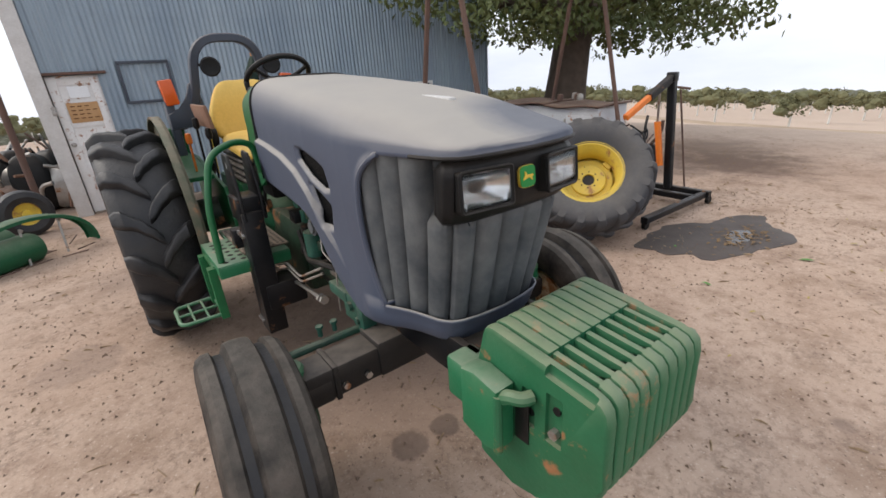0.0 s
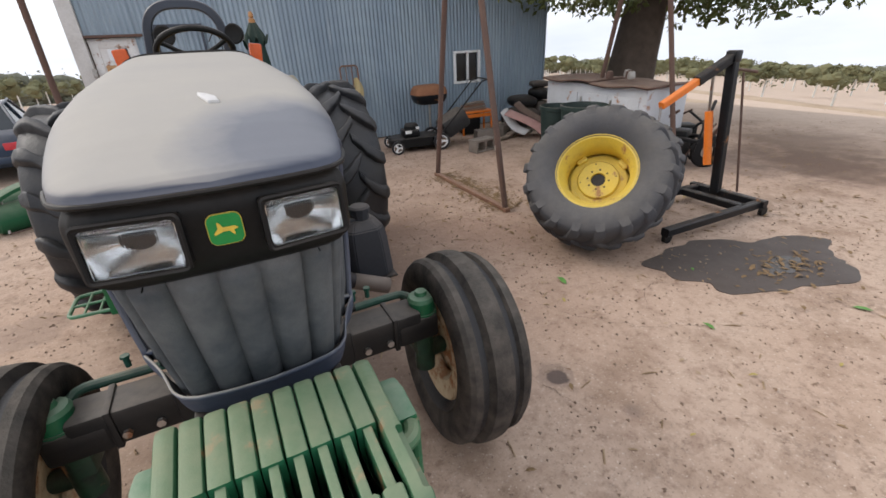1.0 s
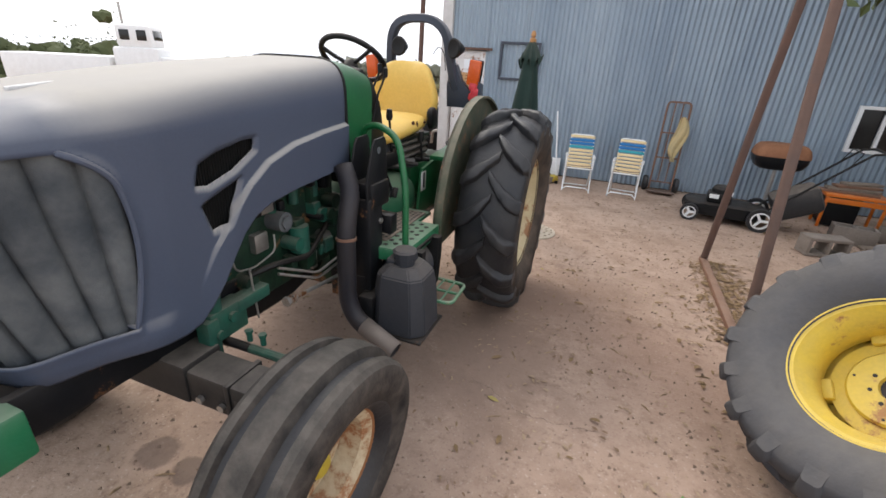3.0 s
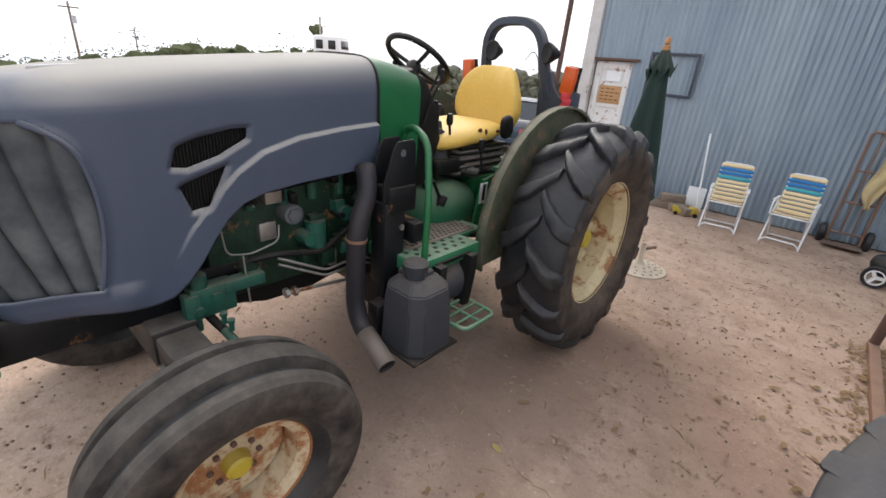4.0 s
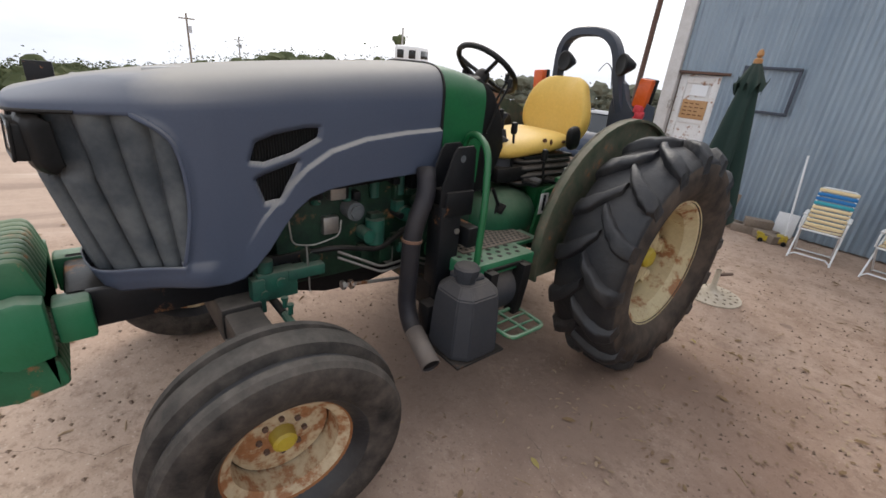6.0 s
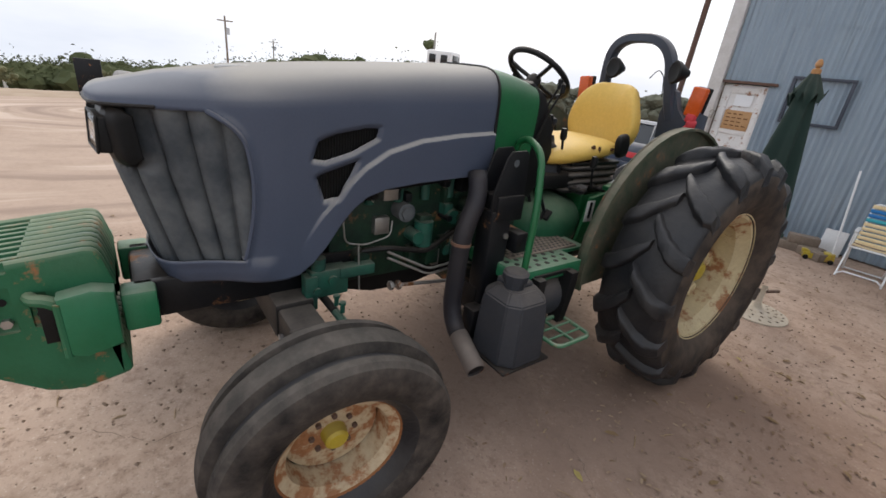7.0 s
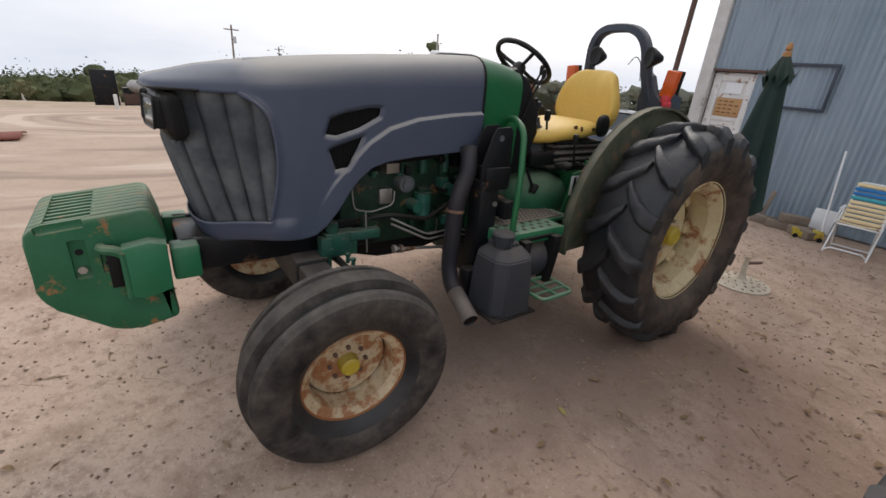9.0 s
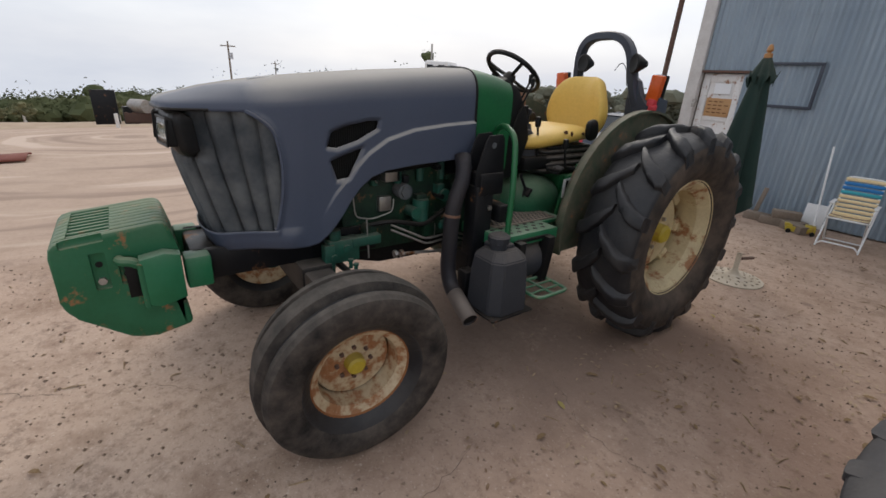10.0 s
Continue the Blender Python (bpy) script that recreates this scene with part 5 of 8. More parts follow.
# ---- fenders, platform, steps, rails ----
for sx in (-1, 1):
    bm = NB()
    ol = []
    for k in range(25):
        a = radians(-12 + 200 * k / 24)
        ol.append((2.075 - 0.705 * math.cos(a), 0.72 + 0.705 * math.sin(a)))
    side_plate(bm, ol, sx * 0.555, 0.014)
    prev = None
    for y, z in ol:
        cur = [bm.verts.new((sx * x, y, z)) for x in (0.55, 0.60)] + [bm.verts.new((sx * x, y + (2.05 - y) * 0.02, z + (0.74 - z) * 0.02)) for x in (0.60, 0.55)]
        if prev:
            bridge(bm, prev, cur)
        prev = cur
    bmesh.ops.recalc_face_normals(bm, faces=bm.faces)
    part("fender", bm, FENDER, tractor, "mud-stained green fender plate", 50)
    bm = NB()
    box(bm, (sx * 0.425, 1.11, 0.755), (0.35, 0.44, 0.026), bevel=0.006)
    box(bm, (sx * 0.36, 1.42, 0.753), (0.22, 0.22, 0.022), bevel=0.004)
    box(bm, (sx * 0.598, 1.11, 0.735), (0.012, 0.44, 0.066), bevel=0.003)
    box(bm, (sx * 0.425, 0.894, 0.732), (0.35, 0.012, 0.06), bevel=0.003)
    plat = part("platform", bm, GREEN_WORN, tractor, "worn green perforated foot platform")
    for i in range(6):
        for j in range(3):
            bm = NB()
            x, y = sx * (0.475 + 0.042 * j), 0.93 + 0.064 * i + 0.03 * (j % 2)
            rod(bm, (x, y, 0.7675), (x, y, 0.7692), 0.0135, 12)
            part("drain_hole", bm, BLACK, plat)
    mat_bm = NB()
    box(mat_bm, (sx * 0.345, 1.215, 0.772), (0.235, 0.50, 0.008), bevel=0.002)
    pm = part("floor_mat", mat_bm, MAT_TAN, plat, "perforated dusty tan mat")
    bm = NB()
    for i in range(15):
        for j in range(8):
            x, y = sx * (0.248 + 0.0275 * j), 0.99 + 0.031 * i + 0.0155 * (j % 2)
            rod(bm, (x, y, 0.7755), (x, y, 0.7772), 0.0095, 8)
    ho = part("mat_holes", bm, BLACK, pm)
    ho["kind"] = "stuff"
    # hanging step
    sb = NB()
    box(sb, (sx * 0.60, 1.285, 0.715), (0.03, 0.25, 0.02), bevel=0.003)
    st = part("step", sb, GREEN if sx < 0 else BLACK, tractor, "hanging side step")
    for y in (1.17, 1.40):
        bm = NB()
        side_plate(bm, [(y - 0.026, 0.72), (y + 0.026, 0.72), (y + 0.020, 0.62), (y - 0.006, 0.45), (y - 0.054, 0.45), (y - 0.032, 0.62)], sx * 0.62, 0.040 if sx < 0 else 0.07, bevel=0.004)
        part("step_arm", bm, GREEN if sx < 0 else BLACK, st)
    bm = NB()
    fr = rounded([(sx * 0.62, 1.15, 0.465), (sx * 0.82, 1.16, 0.465), (sx * 0.82, 1.39, 0.465), (sx * 0.62, 1.40, 0.465), (sx * 0.62, 1.15, 0.465)], 0.04)
    tube(bm, fr, 0.010, 8)
    tube(bm, [(sx * 0.62, 1.275, 0.465), (sx * 0.82, 1.275, 0.465)], 0.008, 8)
    tube(bm, [(sx * 0.69, 1.155, 0.465), (sx * 0.69, 1.395, 0.465)], 0.006, 8)
    tube(bm, [(sx * 0.755, 1.158, 0.465), (sx * 0.755, 1.393, 0.465)], 0.006, 8)
    part("tread", bm, GREEN_WORN, st, "worn wire step tread")
    st.location = (0.0, -0.165, 0.015)
    # handrail
    bm = NB()
    tube(bm, rounded([(sx * 0.575, 0.95, 0.76), (sx * 0.565, 0.965, 1.05), (sx * 0.50, 1.01, 1.285), (sx * 0.36, 1.06, 1.325), (sx * 0.275, 1.08, 1.30), (sx * 0.255, 1.08, 1.15)], 0.08), 0.0165, 12)
    part("handrail", bm, GREEN, tractor, "bent green tube handrail")
    # loader bracket
    br = NB()
    box(br, (sx * 0.41, 0.925, 0.69), (0.10, 0.12, 0.66), bevel=0.008)
    br = part("loader_bracket", br, BLACK_METAL, tractor, "black steel loader mounting bracket")
    for x in (0.355, 0.445):
        bm = NB()
        side_plate(bm, [(0.86, 0.98), (0.86, 1.10), (0.915, 1.26), (0.935, 1.285), (1.02, 1.29), (1.04, 1.27), (1.055, 1.02), (1.02, 0.97)], sx * x, 0.012, bevel=0.003)
        part("side_plate", bm, BLACK_METAL, br)
    for c, d in (((sx * 0.40, 0.965, 1.03), (0.13, 0.16, 0.12)), ((sx * 0.41, 1.05, 0.86), (0.16, 0.07, 0.10)), ((sx * 0.33, 0.94, 0.56), (0.20, 0.16, 0.14))):
        bm = NB()
        box(bm, c, d, bevel=0.008)
        part("spacer_block", bm, BLACK_METAL, br)
    for y, z in ((0.965, 1.235), (1.0, 1.06)):
        bm = NB()
        rod(bm, (sx * 0.4515, y, z), (sx * 0.4525, y, z), 0.016, 14)
        part("bolt_hole", bm, GRILLE, br)
    for c, d, r in [((sx * 0.458, y, z), (sx, 0, 0), 0.014) for y, z in (((0.92, 0.90), (0.96, 0.90), (1.0, 0.90), (0.94, 0.42), (0.98, 0.42)) if sx < 0 else ((0.96, 0.90),))] + [((sx * x, 0.89, z), (0, -1, 0), 0.012) for x in (0.38, 0.41, 0.44) for z in (0.82, 0.42)]:
        bm = NB()
        bolt(bm, c, d, r, 0.012)
        part("bracket_bolt", bm, STEEL, br)
    br.location = (0.0, -0.055, 0.0)

# exhaust and tank on the left side
bm = NB()
tube(bm, rounded([(0.33, 0.80, 1.17), (0.385, 0.775, 1.07), (0.40, 0.70, 0.92), (0.405, 0.685, 0.56), (0.45, 0.680, 0.47), (0.68, 0.645, 0.380)], 0.10, 8), 0.043, 20, caps=False)
ex = part("exhaust_pipe", bm, EXHAUST, tractor, "heat-stained exhaust pipe with an open end", 50)
sm = ex.modifiers.new("shell", "SOLIDIFY")
sm.thickness, sm.offset = 0.004, -1
bm = NB()
tube(bm, [(0.4005, 0.698, 0.875), (0.401, 0.697, 0.862)], 0.047, 20)
part("clamp", bm, RUST, ex)
bm = NB()
tube(bm, [(0.50, 0.6724, 0.4504), (0.681, 0.6448, 0.3796)], 0.0445, 20, caps=False)
tail = part("tail_spout", bm, PIPE_BARE, ex, "bare dusty steel spout", 50)
sm = tail.modifiers.new("shell", "SOLIDIFY")
sm.thickness, sm.offset = 0.005, -1
# black plug that puts shade into the spout's open mouth
bm = NB()
rod(bm, (0.60, 0.6572, 0.4113), (0.669, 0.6467, 0.3843), 0.0385, 20)
part("soot_lining", bm, BLACK, tail)
tank = NB()
levels = [(0.395, 0.136, 0.136), (0.41, 0.140, 0.140), (0.615, 0.130, 0.130), (0.685, 0.118, 0.120), (0.73, 0.070, 0.078)]
prev = None
for z, hx, hy in levels:
    cx, cy = 0.63 - 0.03 * (z - 0.34), 0.865 + 0.02 * (z - 0.34)
    cur = [tank.verts.new((cx + hx * a, cy + hy * b, z)) for a, b in ((-1, -0.6), (-0.6, -1), (0.6, -1), (1, -0.6), (1, 0.6), (0.6, 1), (-0.6, 1), (-1, 0.6))]
    if prev:
        bridge(tank, prev, cur)
    else:
        tank.faces.new(cur[::-1])
    prev = cur
tank.faces.new(prev)
bmesh.ops.bevel(tank, geom=list(tank.edges), offset=0.006, segments=2, affect="EDGES")
box(tank, (0.595, 0.88, 0.73), (0.12, 0.12, 0.04), bevel=0.012)
tank = part("side_tank", tank, PLASTIC_GREY, tractor, "dusty dark grey plastic tank with angled sides", 14)
bm = NB()
lathe(bm, [(0.045, -0.06), (0.048, 0.0), (0.058, 0.004), (0.060, 0.035), (0.05, 0.045), (0, 0.047)], 10, pose(0.625, 0.845, 0.762, 0, -90, 0))
part("tank_cap", bm, PLASTIC_GREY, tank)
bm = NB()
box(bm, (0.625, 0.865, 0.387), (0.29, 0.29, 0.012), bevel=0.003)
box(bm, (0.465, 0.84, 0.48), (0.08, 0.20, 0.16), bevel=0.01)
part("tank_tray", bm, BLACK_METAL, tank)
bm = NB()
rod(bm, (0.52, 0.99, 0.575), (0.52, 1.24, 0.575), 0.115, 24)
part("air_reservoir", bm, PLASTIC_GREY, tractor, "grey cylinder under the platform")

# seat
seat = NB()
sw = 0.25


def cushion(bm, c, s, rot, e=2.6, bend=0.0):
    m = pose(*c, *rot)
    n1, n2 = 28, 18
    vs = []
    for i in range(n1):
        a = 2 * math.pi * i / n1
        row = []
        for j in range(n2 + 1):
            b = -math.pi / 2 + math.pi * j / n2
            f = lambda t, q: math.copysign(abs(t) ** (2 / q), t)
            x, y, z = f(math.cos(b), 3.2) * f(math.cos(a), e * 1.5), f(math.cos(b), 3.2) * f(math.sin(a), e * 1.5), f(math.sin(b), 2.4)
            row.append(bm.verts.new(m @ Vector((s[0] * x, s[1] * y + bend * x * x, s[2] * z))))
        vs.append(row)
    for i in range(n1):
        for j in range(n2):
            bm.faces.new((vs[i][j], vs[(i + 1) % n1][j], vs[(i + 1) % n1][j + 1], vs[i][j + 1]))
    bmesh.ops.remove_doubles(bm, verts=bm.verts, dist=1e-5)
    return bm


seat = part("seat", cushion(NB(), (0, 1.915, 1.185), (0.255, 0.345, 0.062), (5, 0, 0)), SEAT_YELLOW, tractor, "faded yellow vinyl seat cushion with tears", 50)
back = cushion(NB(), (0, 2.375, 1.36), (0.245, 0.070, 0.225), (-15, 0, 0), bend=-0.09)
for v in back.verts:
    t = (v.co.z - 1.15) / 0.42
    v.co.x *= 1.04 - 0.20 * smooth((t - 0.45) / 0.55) + 0.03 * math.sin(t * 7)
    v.co.y += 0.018 * math.cos(v.co.x * 22) * smooth((0.16 - abs(v.co.x)) / 0.05) + 0.02 * math.sin(t * 5)
part("backrest", back, SEAT_YELLOW, seat, "yellow vinyl backrest with worn bolsters", 50)
rng = random.Random(8)
for y, z, w, h in ((1.92, 1.225, 0.014, 0.022), (1.98, 1.215, 0.020, 0.010), (2.10, 1.215, 0.010, 0.014)):
    bm = NB()
    ol = [(w * (0.6 + 0.7 * rng.random()) * math.cos(a), h * (0.6 + 0.7 * rng.random()) * math.sin(a)) for a in np.linspace(0, 5.5, 9)]
    prism(bm, ol, 0.005, pose(0.2515, y, z, 0, 80, 0))
    part("tear", bm, TORN, seat, "dark tear in the vinyl")
bm = NB()
prev = None
for k in range(33):
    t = k / 32
    z = 0.95 + 0.17 * t
    g = 0.022 * abs(math.sin(t * math.pi * 4))
    ol = rounded_rect(0.42 + 2 * g, 0.46 + 2 * g, 0.06)
    cur = [bm.verts.new((x, 2.02 + y, z)) for x, y in ol]
    if prev:
        bridge(bm, prev, cur)
    prev = cur
part("bellows", bm, DARK_RUBBER, seat, "black rubber suspension bellows", 60)
bm = NB()
box(bm, (0, 2.02, 1.125), (0.46, 0.46, 0.02), bevel=0.005)
for y in (1.86, 2.04):
    tube(bm, [(0.20, y, 1.00), (0.27, y - 0.03, 0.99), (0.30, y - 0.06, 1.0)], 0.012, 8)
    box(bm, (0.29, y - 0.05, 0.995), (0.10, 0.05, 0.022), rot=(0, 0, 20), bevel=0.008)
part("seat_base", bm, BLACK, seat)
for sx in (-1, 1):
    part("recline_knob", cushion(NB(), (sx * 0.285, 2.14, 1.24), (0.025, 0.05, 0.07), (10, 0, 0)), BLACK, seat)
seat.location = (0.0, -0.21, 0.03)
bm = NB()
box(bm, (0, 2.05, 0.86), (0.46, 0.62, 0.22), bevel=0.02)
for sx in (-1, 1):
    side_plate(bm, [(1.60, 0.70), (1.66, 0.99), (2.40, 1.10), (2.62, 1.10), (2.62, 0.70)], sx * 0.34, 0.02, bevel=0.004)
    box(bm, (sx * 0.46, 2.12, 1.09), (0.16, 0.86, 0.03), rot=(4, 0, 0), bevel=0.006)
    box(bm, (sx * 0.45, 2.52, 1.20), (0.16, 0.10, 0.22), bevel=0.008)
part("seat_console", bm, GREEN, tractor, "green fender console beside the seat")
bm = NB()
box(bm, (0.354, 1.665, 0.912), (0.004, 0.070, 0.125), bevel=0.001)
dec = part("number_decal", bm, WHITE_PAINT, tractor, "white decal with a black 1")
tx = bpy.data.curves.new("digit", "FONT")
tx.offset = 0.004
tx.body, tx.size, tx.extrude, tx.align_x, tx.align_y = "1", 0.13, 0.0015, "CENTER", "CENTER"
tmp = bpy.data.objects.new("digit_text", tx)
scene.collection.objects.link(tmp)
dep = bpy.context.evaluated_depsgraph_get()
me = bpy.data.meshes.new_from_object(tmp.evaluated_get(dep))
bpy.data.objects.remove(tmp)
me.transform(pose(0.3572, 1.665, 0.912, 90, 0, 90))
ob = finish(new("digit", me), BLACK)
ob.parent = dec
# levers beside the seat
for x, y, z, c in ((-0.40, 1.75, 1.36, BLACK), (-0.45, 1.82, 1.27, ORANGE), (-0.36, 1.66, 1.30, BLACK), (0.36, 1.60, 1.18, BLACK), (-0.33, 1.80, 1.38, YELLOW), (0.12, 1.46, 1.36, BLACK), (0.2, 1.50, 1.30, BLACK)):
    bm = NB()
    tube(bm, [(x, y + 0.02, 1.05), (x, y, z - 0.06), (x, y - 0.01, z)], 0.007, 8)
    lathe(bm, [(0, 0.035), (0.015, 0.03), (0.02, 0.01), (0.016, -0.03), (0, -0.035)], 12, pose(x, y - 0.01, z + 0.02, 0, 90, 0))
    part("control_lever", bm, c, tractor)

# fuse box, pedals and a rusty tool tray between the cowl and the seat
bm = NB()
box(bm, (0.0, 1.50, 1.20), (0.34, 0.16, 0.10), rot=(-24, 0, 0), bevel=0.02)
part("instrument_pod", bm, PLASTIC_GREY, tractor, "dusty grey instrument pod")
bm = NB()
box(bm, (-0.36, 1.72, 1.42), (0.02, 0.40, 0.13), rot=(0, -8, 0), bevel=0.006)
part("tool_tray", bm, RUST, tractor, "rusty brown side panel")
for x in (-0.20, 0.18, 0.28):
    bm = NB()
    tube(bm, [(x, 1.30, 1.02), (x, 1.36, 0.92), (x, 1.34, 0.86)], 0.010, 8)
    box(bm, (x, 1.37, 0.90), (0.075, 0.02, 0.06), rot=(-35, 0, 0), bevel=0.006)
    part("pedal", bm, BLACK_METAL, tractor, "worn black foot pedal")
bm = NB()
box(bm, (0.22, 1.66, 1.02), (0.13, 0.10, 0.035), rot=(8, 10, 20), bevel=0.012)
part("seat_lever", bm, GRILLE, tractor, "pale grey seat adjusting lever")
for x, y, r in ((0.10, 1.50, 0.085), (-0.08, 1.54, 0.075)):
    bm = NB()
    lathe(bm, [(0, 0.20), (r * 0.25, 0.20), (r * 0.40, 0.15), (r * 0.55, 0.15), (r * 0.60, 0.10), (r * 0.80, 0.10), (r * 0.85, 0.05), (r, 0.045), (r * 1.1, 0.0), (0, 0)], 20, pose(x, y, 1.10, 0, -90, 0))
    tube(bm, [(x, y, 1.28), (x + 0.02, y - 0.02, 1.36)], 0.008, 8)
    lathe(bm, [(0, 0.024), (0.018, 0.016), (0.02, 0), (0.014, -0.018), (0, -0.022)], 14, pose(x + 0.022, y - 0.022, 1.375, 0, -90, 0))
    part("gear_boot", bm, PLASTIC_GREY, tractor, "dusty rubber lever boot with a knob")
bm = NB()
box(bm, (0.02, 1.52, 1.06), (0.40, 0.26, 0.09), bevel=0.02)
part("lever_console", bm, BLACK, tractor)
part("floor_hump", cushion(NB(), (0.06, 1.50, 0.80), (0.27, 0.27, 0.17), (0, 0, 0), e=1.8), GREEN_DUSTY, tractor, "dusty green transmission hump in the floor", 60)
# roll bar, folded down to a low hoop
bm = NB()


def bar(bm, pts, w, d):
    prev = None
    pts = [Vector(p) for p in pts]
    for k, p in enumerate(pts):
        t = (pts[min(k + 1, len(pts) - 1)] - pts[max(k - 1, 0)]).normalized()
        ref = Vector((0, 1, 0)) if abs(t.y) < 0.95 else Vector((1, 0, 0))
        side = ref - t * t.dot(ref)
        side.normalize()
        up = t.cross(side)
        cur = [bm.verts.new(p + side * d / 2 * a + up * w / 2 * b) for a, b in ((-1, -0.75), (-0.75, -1), (0.75, -1), (1, -0.75), (1, 0.75), (0.75, 1), (-0.75, 1), (-1, 0.75))]
        if prev:
            bridge(bm, prev, cur)
        else:
            bm.faces.new(cur[::-1])
        prev = cur
    bm.faces.new(prev)


hoop = rounded([(-0.30, 2.55, 1.44), (-0.25, 2.51, 1.60), (-0.205, 2.44, 1.95), (0.205, 2.44, 1.95), (0.25, 2.51, 1.60), (0.30, 2.55, 1.44)], 0.20, 10)
bar(bm, hoop, 0.056, 0.072)
rops = part("roll_bar", bm, DARK_BLUE, tractor, "dark blue-grey steel roll bar hoop", 50)
for sx in (-1, 1):
    bm = NB()
    side_plate(bm, [(2.50, 1.08), (2.66, 1.08), (2.64, 1.54), (2.52, 1.56)], sx * 0.43, 0.055, bevel=0.008)
    box(bm, (sx * 0.40, 2.58, 1.43), (0.10, 0.12, 0.14), bevel=0.012)
    part("roll_bar_post", bm, DARK_BLUE, rops)
    bm = NB()
    ol = [(0.235, 1.69), (0.285, 1.66), (0.315, 1.56), (0.37, 1.50), (0.455, 1.475), (0.455, 1.37), (0.22, 1.37), (0.215, 1.52)]
    prism(bm, [(sx * x, z) for x, z in ol][::sx], 0.055, Matrix.Translation((0, 2.53, 0)) @ pose(0, 0, 0, 90, 0, 0), bevel=0.008)
    part("roll_bar_gusset", bm, DARK_BLUE, rops, "flared blue-grey steel gusset")
    bm = NB()
    box(bm, (sx * 0.415, 2.38, 1.555), (0.085, 0.055, 0.17), rot=(0, sx * 6, 0), bevel=0.012)
    lamp = part("warning_lamp", bm, ORANGE_LENS, tractor, "orange warning lamp")
    bm = NB()
    box(bm, (sx * 0.415, 2.425, 1.555), (0.09, 0.03, 0.175), rot=(0, sx * 6, 0), bevel=0.008)
    part("lamp_back", bm, BLACK, lamp)
    bm = NB()
    wx = -0.13 if sx < 0 else 0.30
    u = Matrix.Translation((wx, 2.42, 1.765)) @ pose(0, 0, 0, 0, 0, 78 if sx < 0 else 60)
    lathe(bm, [(0, -0.075), (0.02, -0.07), (0.035, -0.045), (0.062, 0.0), (0.066, 0.02), (0.056, 0.025), (0, 0.015)], 24, u @ pose(0, 0, 0, 0, 0, 180))
    rod(bm, (wx, 2.44, 1.765), (sx * 0.235, 2.45, 1.79), 0.010, 8)
    part("work_lamp", bm, BLACK, rops, "round black work lamp")
bm = NB()
for k in range(5):
    box(bm, (0.42 + 0.012 * (k % 2), 2.36, 1.46 - 0.035 * k), (0.055, 0.05, 0.05), rot=(10 * k, 5, 20 * k), bevel=0.012)
part("red_rag", bm, RED_LENS, tractor, "red tape hanging below the lamp")
bm = NB()
tube(bm, rounded([(0.20, 2.5, 1.62), (0.20, 2.46, 1.74), (0.16, 2.45, 1.78), (0.12, 2.44, 1.72)], 0.04), 0.003, 6)
part("cable", bm, BLACK, rops)
rops.location = (0.0, -0.14, -0.06)
# three-point hitch and rear frame seen between the wheels
bm = NB()
for sx in (-1, 1):
    tube(bm, [(sx * 0.22, 2.30, 0.55), (sx * 0.34, 2.95, 0.50)], 0.03, 10)
    tube(bm, [(sx * 0.25, 2.35, 1.05), (sx * 0.32, 2.75, 0.53)], 0.018, 10)
tube(bm, [(0, 2.3, 0.9), (0, 2.9, 0.86)], 0.025, 10)
part("rear_hitch", bm, BLACK_METAL, tractor, "black rear hitch arms")

# ---- front weights ----
W0, W1, NW = -0.218, 0.218, 10
pitch = (W1 - W0) / NW


def weight_outline(slotted):
    """Side view of a suitcase weight: a sloping top with round corners, a hooked back and a bellied foot."""
    top = [(-0.965, 0.650), (-0.965, 0.930), (-0.585, 0.968), (-0.552, 0.83), (-0.615, 0.825), (-0.615, 0.610), (-0.565, 0.600), (-0.548, 0.492), (-0.74, 0.468)]
    out = []
    n = len(top)
    for k, p in enumerate(top):
        p = Vector(p)
        a, b = Vector(top[k - 1]) - p, Vector(top[(k + 1) % n]) - p
        r = (0.05, 0.058, 0.036, 0.012, 0.012, 0.012, 0.012, 0.03, 0.05)[k]
        a, b = p + a.normalized() * r, p + b.normalized() * r
        out += [tuple(a.lerp(p, t).lerp(p.lerp(b, t), t)) for t in (0.0, 0.35, 0.65, 1.0)]
        if slotted and k == 1:
            out += [(-0.905, 0.936), (-0.905, 0.80), (-0.772, 0.80), (-0.772, 0.949)]
    return [Vector(p) for p in out]


def carve(bm, cutters):
    """Takes the boxes (centre, size, tilt) out of a solid and gives the mesh that is left."""
    a = to_object("solid", bm, GREEN_WEIGHT)
    cb = NB()
    for c, d, tilt in cutters:
        box(cb, c, d, rot=(tilt, 0, 0), bevel=0.006)
    b = to_object("cutter", cb, GREEN_WEIGHT)
    md = a.modifiers.new("cut", "BOOLEAN")
    md.operation, md.object, md.solver = "DIFFERENCE", b, "EXACT"
    me = bpy.data.meshes.new_from_object(a.evaluated_get(bpy.context.evaluated_depsgraph_get()))
    out = NB()
    out.from_mesh(me)
    for o in (a, b):
        bpy.data.objects.remove(o)
    return out


